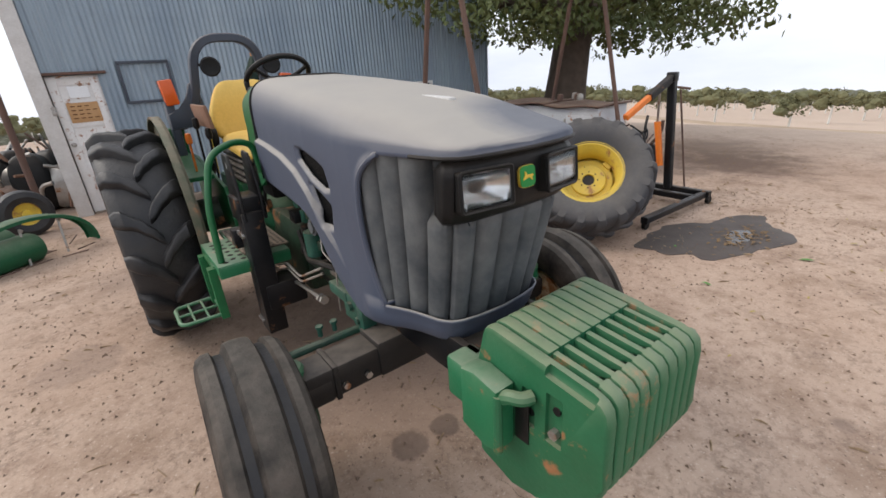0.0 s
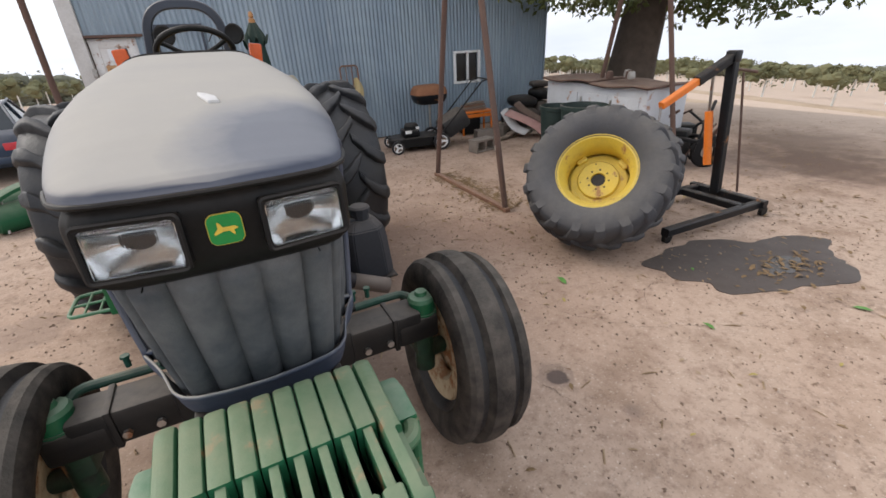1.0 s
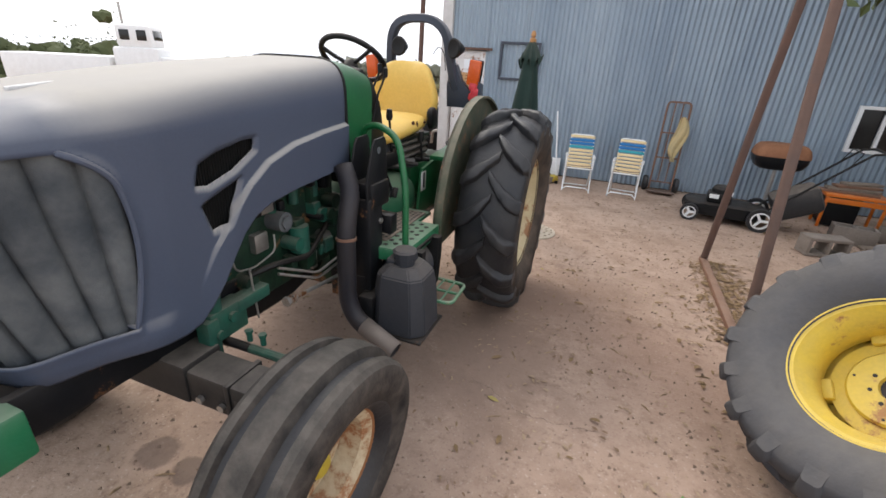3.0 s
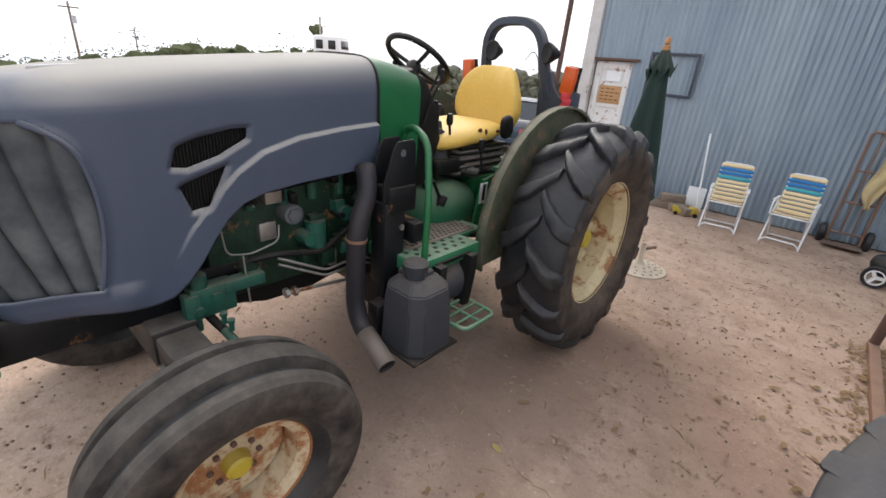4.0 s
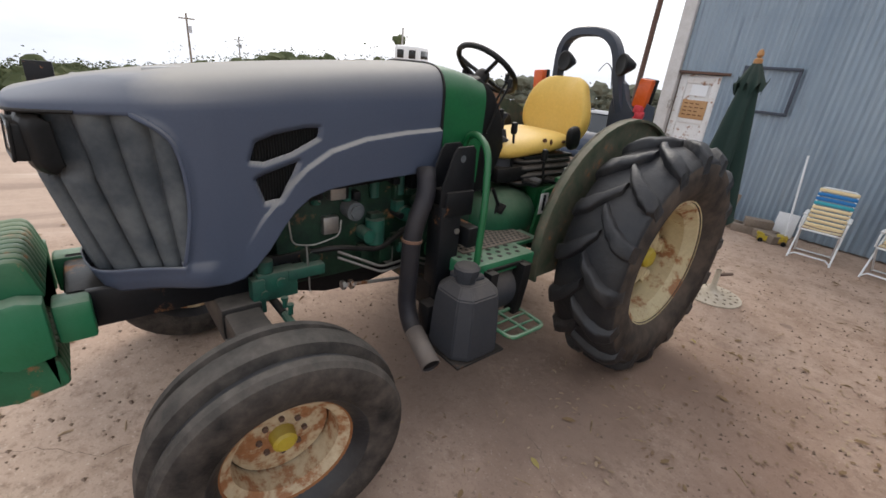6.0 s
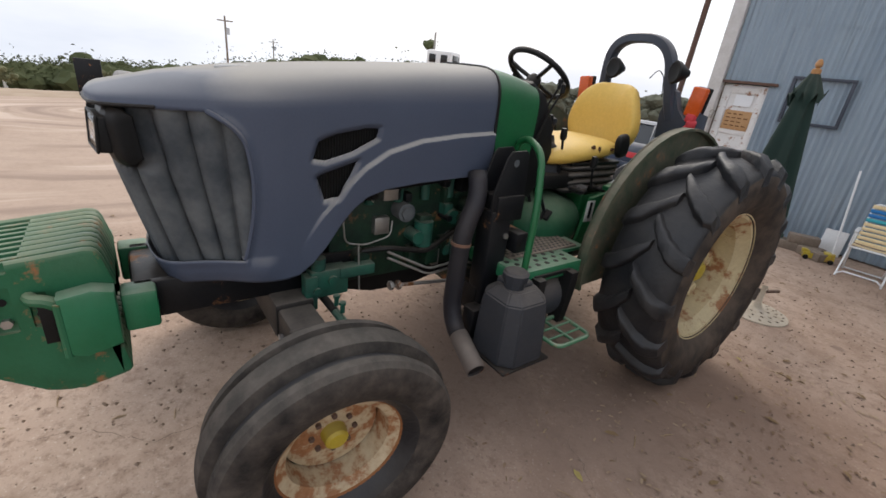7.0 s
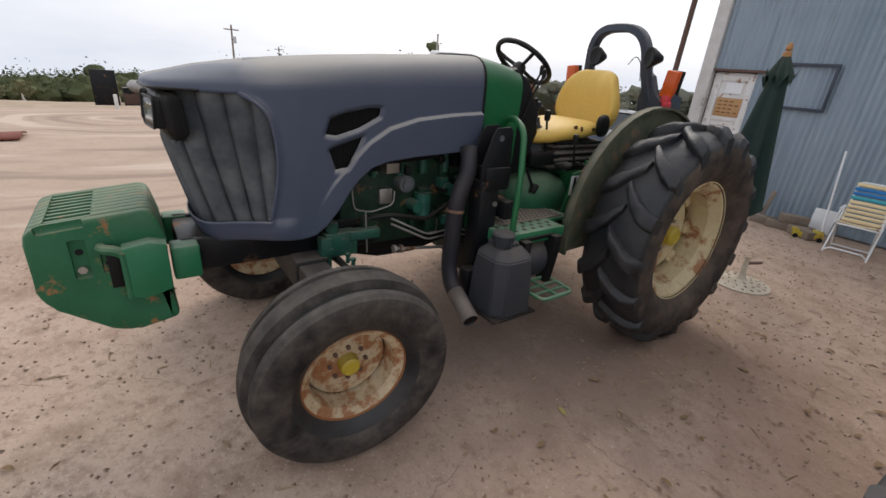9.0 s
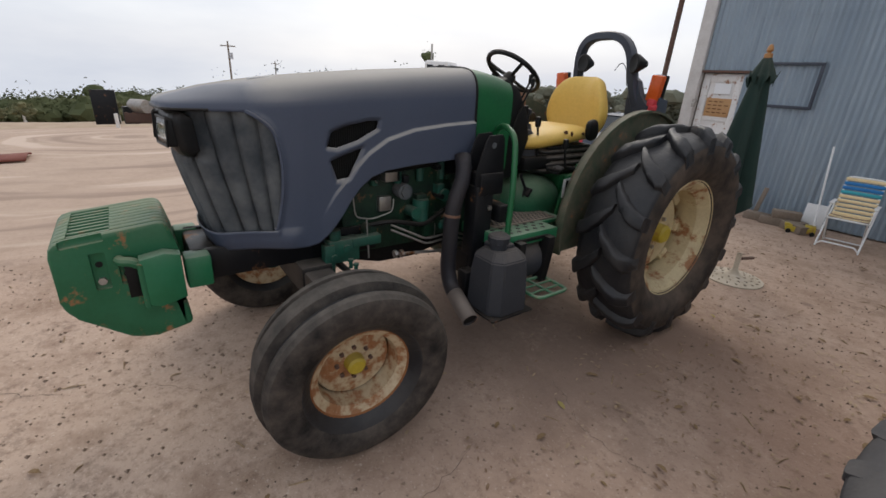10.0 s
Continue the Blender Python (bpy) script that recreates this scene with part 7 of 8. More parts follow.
tube(bm, rounded([(1.10, -0.20, 0.98), (1.20, -0.20, 1.0), (1.20, 0.20, 1.0), (1.10, 0.20, 0.98)], 0.04), 0.012, 8)
tube(bm, [(0.95, -0.20, 0.82), (1.02, -0.2, 0.98), (1.02, 0.2, 0.98), (0.95, 0.20, 0.82)], 0.006, 6)
part("handle", bm, BLACK, mow)
bm = NB()
box(bm, (0.66, 0, 0.36), (0.46, 0.40, 0.30), rot=(0, -28, 0), bevel=0.06)
part("grass_bag", bm, DARK_RUBBER, mow, "black fabric grass bag")

# ---- barrel grill ----
gr = thing("charcoal_grill", "rusty kettle grill on a thin stand by the shed", "grill", pose(3.42, 5.78, 0))
bm = NB()
prev = None
for z, s in ((0.60, 0.70), (0.63, 0.86), (0.70, 0.98), (0.755, 1.0)):
    cur = [bm.verts.new((x * s, y * s, z)) for x, y in rounded_rect(0.58, 0.40, 0.10)]
    if prev:
        bridge(bm, prev, cur)
    else:
        bm.faces.new(cur[::-1])
    prev = cur
part("bowl", bm, BLACK_METAL, gr, "sooty black bowl")
bm = NB()
prev = None
for z, s in ((0.757, 1.02), (0.80, 1.0), (0.86, 0.93), (0.895, 0.80), (0.91, 0.55)):
    cur = [bm.verts.new((x * s, y * s, z)) for x, y in rounded_rect(0.58, 0.40, 0.10)]
    if prev:
        bridge(bm, prev, cur)
    prev = cur
bm.faces.new(prev)
part("lid", bm, mat("rusted_lid", (0.30, 0.13, 0.06), 0.8, alt=(0.2, 0.09, 0.05), scale=8, amount=0.9, bump=0.3), gr, "orange-brown rusted lid")
bm = NB()
tube(bm, [(0, 0, 0.60), (0, 0, 0.08)], 0.022, 10)
box(bm, (0, 0, 0.02), (0.42, 0.30, 0.03), bevel=0.006)
rod(bm, (0, 0, 0.03), (0, 0, 0.09), 0.03, 10)
part("stand", bm, STEEL, gr)

# ---- orange workbench and scrap ----
wb = thing("work_table", "small orange steel table with weathered boards on it", "table", pose(4.26, 5.68, 0, 0, 0, -5))
bm = NB()
box(bm, (0, 0, 0.40), (0.62, 0.36, 0.035), bevel=0.004)
part("tabletop", bm, ORANGE, wb)
for x in (-0.28, 0.28):
    for y in (-0.15, 0.15):
        bm = NB()
        box(bm, (x, y, 0.19), (0.03, 0.03, 0.38), bevel=0.003)
        part("leg", bm, ORANGE, wb)
bm = NB()
box(bm, (0, -0.16, 0.34), (0.56, 0.02, 0.06), bevel=0.003)
part("apron", bm, ORANGE, wb)
bm = NB()
box(bm, (-0.2, 0.0, 0.20), (0.34, 0.30, 0.36), bevel=0.02)
solo("black_crate", bm, BLACK, "black plastic crate under the table", "crate").matrix_basis = pose(4.26, 5.68, 0.0, 0, 0, -5) @ Matrix.Translation((0.10, 0.02, 0)) @ Matrix.Scale(0.98, 4)
rng = random.Random(5)


def board(c, s, rot, m, label, cat="board", grp="scrap boards"):
    bm = NB()
    box(bm, (0, 0, 0), s, bevel=min(0.006, min(s) * 0.3))
    o = solo("board", bm, m, label, cat, grp)
    o.matrix_basis = pose(*c, *rot)
    return o


for k in range(4):
    board((4.18 + 0.05 * k, 5.66 + 0.04 * k, 0.433 + 0.030 * k), (0.58 - 0.05 * k, 0.13, 0.028), (0, 0, -8 + 9 * k), OLD_WOOD if k % 2 else RUST, "weathered board lying on the orange table")
for k in range(7):
    board((4.42 + 0.16 * k % 0.7, 4.90 + 0.07 * k, 0.022 + 0.03 * (k % 3)), (0.5 + 0.2 * rng.random(), 0.10, 0.03), (0, 0, rng.uniform(-40, 40)), OLD_WOOD, "short weathered board on the ground")


def concrete_block(m):
    bm = NB()
    w, d, h = 0.39, 0.19, 0.19
    t = 0.032
    for x in (-w / 2 + t / 2, 0, w / 2 - t / 2):
        box(bm, (x, 0, h / 2), (t, d - 2 * t, h), bevel=0.003)
    for y in (-d / 2 + t / 2, d / 2 - t / 2):
        box(bm, (0, y, h / 2), (w, t, h), bevel=0.003)
    o = solo("concrete_block", bm, CONCRETE_BLOCK, "grey hollow concrete block lying on the yard", "block", "concrete blocks")
    o.matrix_basis = m
    return o


concrete_block(pose(3.62, 4.50, 0.10, 90, 0, 12))
concrete_block(pose(4.10, 5.0, 0.0, 0, 0, -10))
concrete_block(pose(4.62, 5.22, 0.0, 0, 0, 25))

# pink and brown curved sheets thrown on a pile
for k, (c, s, rot, m, lab) in enumerate((((4.82, 4.74, 0.16), (0.34, 0.95), (32, 0, 35), PINK, "faded pink curved plastic sheet"), ((4.98, 4.84, 0.27), (0.26, 0.85), (38, 6, 30), RUST_DARK, "brown curved plastic sheet"), ((5.12, 4.72, 0.14), (0.26, 0.7), (28, 0, 50), PINK, "faded pink curved plastic sheet"), ((4.66, 4.96, 0.2), (0.25, 0.6), (30, 0, 20), PALE_WOOD, "pale bent sheet"))):
    bm = NB()
    grid(bm, 12, 10, lambda u, v: Vector(((u - 0.5) * s[0], (v - 0.5) * s[1], 0.10 * math.cos((u - 0.5) * 2.6) + 0.06 * math.sin(v * 4 + k))))
    o = solo("bent_sheet", bm, m, lab + " leaning on a scrap pile", "sheet", "scrap sheets", angle=80)
    o.matrix_basis = pose(*c, *rot)
    q = o.modifiers.new("shell", "SOLIDIFY")
    q.thickness = 0.012
# dark stacked seats and boxes against the shed
for k, (c, s, rot) in enumerate((((5.15, 5.48, 0.20), (0.60, 0.55, 0.40), (0, 0, 8)), ((5.20, 5.50, 0.50), (0.50, 0.42, 0.20), (6, 0, -6)), ((5.62, 5.50, 0.24), (0.44, 0.55, 0.48), (0, 0, -10)), ((5.64, 5.50, 0.60), (0.42, 0.40, 0.22), (0, 8, 12)), ((5.60, 5.52, 0.77), (0.36, 0.30, 0.12), (0, 0, -20)))):
    bm = NB()
    cushion(bm, (0, 0, 0), (s[0] / 2, s[1] / 2, s[2] / 2), (0, 0, 0), e=3.2)
    o = solo("seat_pad", bm, BLACK if k % 2 else mat("dark_worn_vinyl", (0.035, 0.028, 0.024), 0.6, scale=8, amount=0.8, bump=0.4, dust=0.35), "dark worn vehicle seat cushion in a pile", "seat cushion", "pile of old seats", angle=60)
    o.matrix_basis = pose(*c, *rot)
bm = NB()
cushion(bm, (0, 0, 0), (0.13, 0.11, 0.11), (0, 0, 0))
o = solo("feed_sack", bm, mat("orange_brown_sack", (0.42, 0.20, 0.07), 0.8, scale=14, amount=0.9, bump=0.6), "crumpled orange-brown sack on the pile", "sack", angle=60)
o.matrix_basis = pose(5.46, 4.72, 0.83, 20, 10, 30)
bm = NB()
box(bm, (0, 0, 0.09), (0.16, 0.12, 0.18), bevel=0.01)
rod(bm, (0.05, -0.07, 0.12), (0.05, -0.02, 0.12), 0.04, 12)
o = solo("small_motor", bm, BIN_GREY, "small grey motor lying by the scrap pile", "motor")
o.matrix_basis = pose(4.85, 4.32, 0.0, 0, 0, 25)

# ---- plastic bins and the grey bin ----
def tub(m, r, h, mt, label):
    t = thing("trash_bin", label, "trash bin", m, "plastic trash bins")
    bm = NB()
    lathe(bm, [(0, 0.01), (r * 0.82, 0.0), (r * 0.85, 0.02), (r, h - 0.06), (r * 1.05, h - 0.05), (r * 1.06, h), (r * 1.0, h + 0.004), (r * 0.97, h - 0.04), (r * 0.80, 0.05), (0, 0.04)], 36, pose(0, 0, 0, 0, -90, 0))
    part("body", bm, mt, t)
    bm = NB()
    lathe(bm, [(0, h - 0.10), (r * 0.92, h - 0.12)], 24, pose(0, 0, 0, 0, -90, 0))
    part("bin_contents", bm, BLACK, t)
    return t


tub(pose(4.34, 3.02, 0), 0.29, 0.76, PLASTIC_GREEN, "dark green round plastic trash bin")
tub(pose(4.45, 3.62, 0), 0.26, 0.68, PLASTIC_GREEN, "dark green round plastic trash bin")
fb = thing("steel_bin", "chalky grey steel bin with a warped dark lid", "bin")
bm = NB()
bx, by0, by1 = 5.86, 2.98, 5.12
box(bm, (bx, (by0 + by1) / 2, 0.56), (0.85, by1 - by0, 1.12), bevel=0.012)
part("body", bm, BIN_GREY, fb)
bm = NB()
for y in (3.35, 3.95, 4.6):
    box(bm, (bx - 0.432, y, 0.62), (0.012, 0.5, 0.72), bevel=0.004)
part("side_panel", bm, BIN_GREY, fb)
for y in (3.62, 4.25):
    bm = NB()
    box(bm, (bx - 0.445, y, 0.85), (0.02, 0.03, 0.14), bevel=0.004)
    part("latch", bm, STEEL, fb)
for y0, y1, dz in ((2.93, 4.05, 0.0), (4.02, 5.18, 0.03)):
    bm = NB()
    grid(bm, 6, 16, lambda u, v: Vector((bx - 0.50 + 1.0 * u, y0 + (y1 - y0) * v, 1.14 + dz + 0.018 * math.sin(7 * v + u * 2))))
    o = part("lid", bm, RUST_DARK, fb, "dark warped lid", 60)
    q = o.modifiers.new("shell", "SOLIDIFY")
    q.thickness = 0.03
rng = random.Random(12)
for k in range(4):
    bm = NB()
    lathe(bm, [(0, 0.10), (0.04, 0.09), (0.05, 0.04), (0.045, 0.0), (0, 0)], 12, pose(0, 0, 0, 0, -90, 0))
    o = solo("old_part", bm, RUST_DARK if k % 2 else STEEL, "rusty machine part lying on the bin lid", "machine part", "parts on the bin")
    o.matrix_basis = pose(4.91 + 0.10 * k % 0.3, 2.83 + 0.12 * k, 1.028 + (0.008 if k < 3 else 0.0), 0, 0, 30 * k)

NEARER = Matrix.Translation((0.042, -0.182, 0)) @ Matrix.Scale(0.86, 4)
fb.matrix_basis = NEARER

# ---- dark machinery behind the wheels ----
junk = thing("scrap_implement", "tangle of dark rusty farm implement frame", "implement")
rng = random.Random(21)
for k in range(16):
    bm = NB()
    a = Vector((5.9 + 0.9 * rng.random(), 2.0 + 0.9 * rng.random(), 0.05 + 0.2 * rng.random()))
    b = a + Vector((rng.uniform(-0.4, 0.4), rng.uniform(-0.5, 0.4), rng.uniform(0.1, 0.75)))
    tube(bm, rounded([a, (a + b) / 2 + Vector((0, rng.uniform(-0.2, 0.2), 0.12)), b], 0.1), rng.uniform(0.012, 0.028), 8)
    part("frame_bar", bm, BLACK_METAL if k % 3 else RUST_DARK, junk)
for k in range(4):
    bm = NB()
    box(bm, (6.0 + 0.22 * k, 2.25 + 0.12 * k, 0.22 + 0.08 * (k % 2)), (0.30, 0.26, 0.40), rot=(0, 0, 20 * k), bevel=0.02)
    part("gearbox", bm, BLACK, junk)
bm = NB()
lathe(bm, [(0.10, -0.03), (0.22, -0.02), (0.24, 0), (0.22, 0.02), (0.10, 0.03)], 28, pose(6.3, 1.95, 0.235, 0, 0, 60), close=True)
part("disc", bm, BLACK_METAL, junk)
junk.matrix_basis = Matrix.Translation((-0.05, 0.45, 0)) @ NEARER

# ---- yellow trolley jack, timber blocks and a pole by the shed ----
jack = thing("trolley_jack", "yellow trolley jack with a long white handle", "jack", pose(0.62, 5.86, 0, 0, 0, 20) @ Matrix.Scale(0.66, 4))
bm = NB()
for y in (-0.08, 0.08):
    side_plate(bm, [(y - 0.012, 0.03), (y + 0.012, 0.03), (y + 0.012, 0.12), (y - 0.012, 0.12)], 0, 0.44, bevel=0.004)
box(bm, (0.14, 0, 0.12), (0.16, 0.15, 0.11), bevel=0.015)
box(bm, (-0.12, 0, 0.12), (0.20, 0.08, 0.05), rot=(0, 10, 0), bevel=0.01)
rod(bm, (-0.20, 0, 0.12), (-0.20, 0, 0.16), 0.045, 14)
part("body", bm, HUB_YELLOW, jack)
for x in (-0.17, 0.18):
    for y in (-0.11, 0.11):
        bm = NB()
        rod(bm, (x, y - 0.015, 0.04), (x, y + 0.015, 0.04), 0.04, 14)
        part("wheel", bm, BLACK, jack)
bm = NB()
rod(bm, (0.18, 0, 0.16), (0.10, 0.40, 1.55), 0.017, 10)
part("handle", bm, WHITE_TUBE, jack, "long white handle")
for k, (x, y, z, rz, m) in enumerate(((0.62, 6.32, 0.05, 10, OLD_WOOD), (0.80, 6.38, 0.05, -15, OLD_WOOD), (0.72, 6.36, 0.15, 25, OLD_WOOD), (0.42, 6.36, 0.05, 4, OLD_WOOD), (0.88, 6.22, 0.05, -30, OLD_WOOD))):
    board((x - 0.32, y - 0.34, z), (0.30, 0.13, 0.098), (0, 0, rz), m, "weathered timber block by the shed wall", "timber block", "timber blocks")
board((0.62, 6.25, 0.16), (0.22, 0.02, 0.30), (-12, 0, 5), WHITE_PAINT, "small white board leaning on the shed", "board", "leaning boards")
board((0.02, 6.20, 0.20), (0.05, 0.03, 0.40), (-10, 6, 0), OLD_WOOD, "grey stake leaning on the shed", "stake", "leaning boards")

# ---- left side: post, green implement, small wheel, car, tangle ----
bm = NB()
tube(bm, [(-1.72, 6.15, 0.0), (-1.70, 6.15, 1.3), (-1.64, 6.14, 3.7)], 0.038, 14)
solo("pipe_post", bm, RUST_DARK, "tall dark rusty pipe post beside the shed", "post")
impl = thing("green_implement", "green steel mower deck with a curved guard on the ground", "implement", pose(-1.77, 4.62, 0, 0, 0, 35))
bm = NB()
prev = None
for k in range(33):
    a = math.pi * k / 32
    x, z = 0.63 * math.cos(a), 0.02 + 0.42 * math.sin(a) ** 0.8
    tx, tz = -0.63 * math.sin(a), 0.42 * math.cos(a)
    ln = math.hypot(tx, tz)
    nx, nz = tz / ln, -tx / ln
    cur = [bm.verts.new((x + nx * o, y, z + nz * o)) for y, o in ((-0.09, -0.02), (-0.09, 0.012), (-0.07, 0.02), (0.07, 0.02), (0.09, 0.012), (0.09, -0.02), (0.08, -0.02), (0.08, 0.004), (-0.08, 0.004), (-0.08, -0.02))]
    if prev:
        bridge(bm, prev, cur)
    prev = cur
bmesh.ops.recalc_face_normals(bm, faces=bm.faces)
part("guard", bm, GREEN_DUSTY, impl, "dusty green curved guard", 50)
for y, x, r, h in ((-0.02, -0.22, 0.15, 0.30), (0.46, -0.18, 0.15, 0.30)):
    bm = NB()
    lathe(bm, [(0, -h), (r * 0.85, -h), (r, -h + 0.04), (r, h - 0.04), (r * 0.85, h), (0, h)], 30, pose(x, y, r, 0, 0, 4))
    part("drum", bm, GREEN_DUSTY, impl, "worn green steel drum")
for k, x in enumerate((-0.38, -0.02, 0.34)):
    bm = NB()
    tube(bm, [(x, -0.02, 0.36), (x - 0.10, -0.16, 0.02)], 0.011, 8)
    bolt(bm, (x, -0.03, 0.34), (0, -1, 0), 0.018, 0.014)
    part("brace", bm, STEEL, impl)
rng = random.Random(19)
for k in range(9):
    bm = NB()
    p = Vector((rng.uniform(-0.6, 0.5), rng.uniform(-0.35, 0.15), 0.03))
    tube(bm, [p, p + Vector((rng.uniform(-0.35, 0.35), rng.uniform(-0.2, 0.2), rng.uniform(0.0, 0.08)))], 0.007, 6)
    part("linkage_rod", bm, RUST_DARK, impl, "rusty loose linkage rod")
sw = thing("spare_wheel", "small black tyre on a yellow rim beside scrap", "wheel", pose(-1.84, 5.80, 0.28, 0, 0, -70) @ Matrix.Scale(1.045, 4))
bm = NB()
lathe(bm, [(0.13, -0.07), (0.20, -0.09), (0.255, -0.07), (0.268, -0.03), (0.268, 0.03), (0.255, 0.07), (0.20, 0.09), (0.13, 0.07)], 40, close=True)
part("tyre", bm, RUBBER, sw)
bm = NB()
lathe(bm, [(0.135, 0.07), (0.12, 0.03), (0.05, 0.02), (0.045, 0.06), (0, 0.06)], 32)
part("rim", bm, YELLOW, sw, "yellow rim")
tang = thing("scrap_tangle", "tangle of rusty dark scrap machinery beside the shed", "scrap")
rng = random.Random(33)
for k in range(46):
    bm = NB()
    a = Vector((-2.15 + 0.80 * rng.random(), 6.9 + 1.5 * rng.random(), 0.05 + 0.35 * rng.random()))
    b = a + Vector((rng.uniform(-0.2, 0.3), rng.uniform(-0.5, 0.5), rng.uniform(0.2, 0.8)))
    tube(bm, rounded([a, (a + b) / 2 + Vector((rng.uniform(-0.1, 0.2), 0, 0.1)), b], 0.1), rng.uniform(0.012, 0.035), 8)
    part("scrap_bar", bm, (RUST_DARK, BLACK_METAL, RUST, STEEL)[k % 4], tang)
for k in range(9):
    bm = NB()
    cushion(bm, (-2.12 + 0.085 * k, 7.2 + 0.3 * (k * 7 % 4), 0.22 + 0.10 * (k * 5 % 3)), (0.20, 0.24, 0.22 + 0.10 * (k * 5 % 3)), (0, 0, 20 * k), e=3.4)
    part("scrap_casting", bm, (RUST_DARK, BLACK, STEEL)[k % 3], tang)


def car():
    c = thing("car", "dark blue-grey four-door car with dusty paint", "car", pose(-3.30, 8.30, 0, 0, 0, 100) @ Matrix.Scale(0.72, 4))
    secs = [(-2.15, 0.45, 0.78, 0.70), (-2.05, 0.30, 0.86, 0.80), (-1.55, 0.24, 0.95, 0.86), (-1.35, 0.22, 0.97, 0.87), (-0.5, 0.22, 0.93, 0.88), (0.8, 0.22, 0.92, 0.88), (1.5, 0.24, 0.86, 0.86), (2.05, 0.30, 0.74, 0.78), (2.2, 0.42, 0.60, 0.66)]
    bm = NB()
    prev = None
    for x, z0, z1, w in secs:
        cur = [bm.verts.new((x, y * w, z)) for y, z in ((-0.9, z0), (-1.0, z0 + 0.08), (-1.0, z1 - 0.12), (-0.92, z1), (0.92, z1), (1.0, z1 - 0.12), (1.0, z0 + 0.08), (0.9, z0))]
        if prev:
            bridge(bm, prev, cur)
        else:
            bm.faces.new(cur[::-1])
        prev = cur
    bm.faces.new(prev)
    bmesh.ops.bevel(bm, geom=list(bm.edges), offset=0.03, segments=2, affect="EDGES")
    body = part("body", bm, CAR_BLUE, c, "", 50)
    bm = NB()
    rows = []
    for x, z, w in ((-1.55, 0.94, 0.76), (-0.95, 1.38, 0.60), (0.15, 1.42, 0.60), (0.95, 0.93, 0.78)):
        rows.append([bm.verts.new((x, y * w, z)) for y in (-1, 1)])
    base = [[bm.verts.new((x, s * 0.80, 0.92)) for s in (-1, 1)] for x in (-1.5, -0.95, 0.15, 0.9)]
    for a, b in zip(rows, rows[1:]):
        bm.faces.new((a[0], a[1], b[1], b[0]))
    for k in range(3):
        for s in (0, 1):
            bm.faces.new((rows[k][s], rows[k + 1][s], base[k + 1][s], base[k][s]))
    bmesh.ops.recalc_face_normals(bm, faces=bm.faces)
    part("cabin_glass", bm, mat("tinted_car_glass", (0.03, 0.035, 0.040), 0.10, scale=2, amount=0.3, bump=0), c, "dark tinted glass", 30)
    bm = NB()
    grid(bm, 4, 4, lambda u, v: Vector((-0.97 + 1.14 * u, -0.605 + 1.21 * v, 1.395 + 0.03 * math.sin(math.pi * u))))
    for s in (-1, 1):
        for pts in ([(-1.53, s * 0.77, 0.95), (-0.96, s * 0.605, 1.385), (0.15, s * 0.605, 1.425), (0.93, s * 0.785, 0.94)], [(-0.40, s * 0.615, 1.40), (-0.40, s * 0.80, 0.94)]):
            tube(bm, pts, 0.028, 8)
    part("roof", bm, CAR_BLUE, c, "", 50)
    for x in (-1.35, 1.40):
        for y in (-0.80, 0.80):
            bm = NB()
            lathe(bm, [(0.20, -0.09), (0.30, -0.09), (0.315, -0.05), (0.315, 0.05), (0.30, 0.09), (0.20, 0.09)], 32, pose(x, y, 0.315, 0, 0, 90), close=True)
            wh = part("wheel", bm, RUBBER, c)
            bm = NB()
            lathe(bm, [(0.205, 0.06), (0.19, 0.075), (0.05, 0.06), (0, 0.06)], 24, pose(x, y, 0.315, 0, 0, 90 if y > 0 else -90))
            part("hubcap", bm, STEEL, wh)
    for y in (-0.66, 0.66):
        bm = NB()
        box(bm, (-2.10, y, 0.70), (0.12, 0.30, 0.14), bevel=0.02)
        part("tail_light", bm, RED_LENS, c, "red tail light")
    bm = NB()
    box(bm, (-2.13, 0, 0.45), (0.10, 1.4, 0.14), bevel=0.03)
    part("bumper", bm, CAR_BLUE, c)


car()

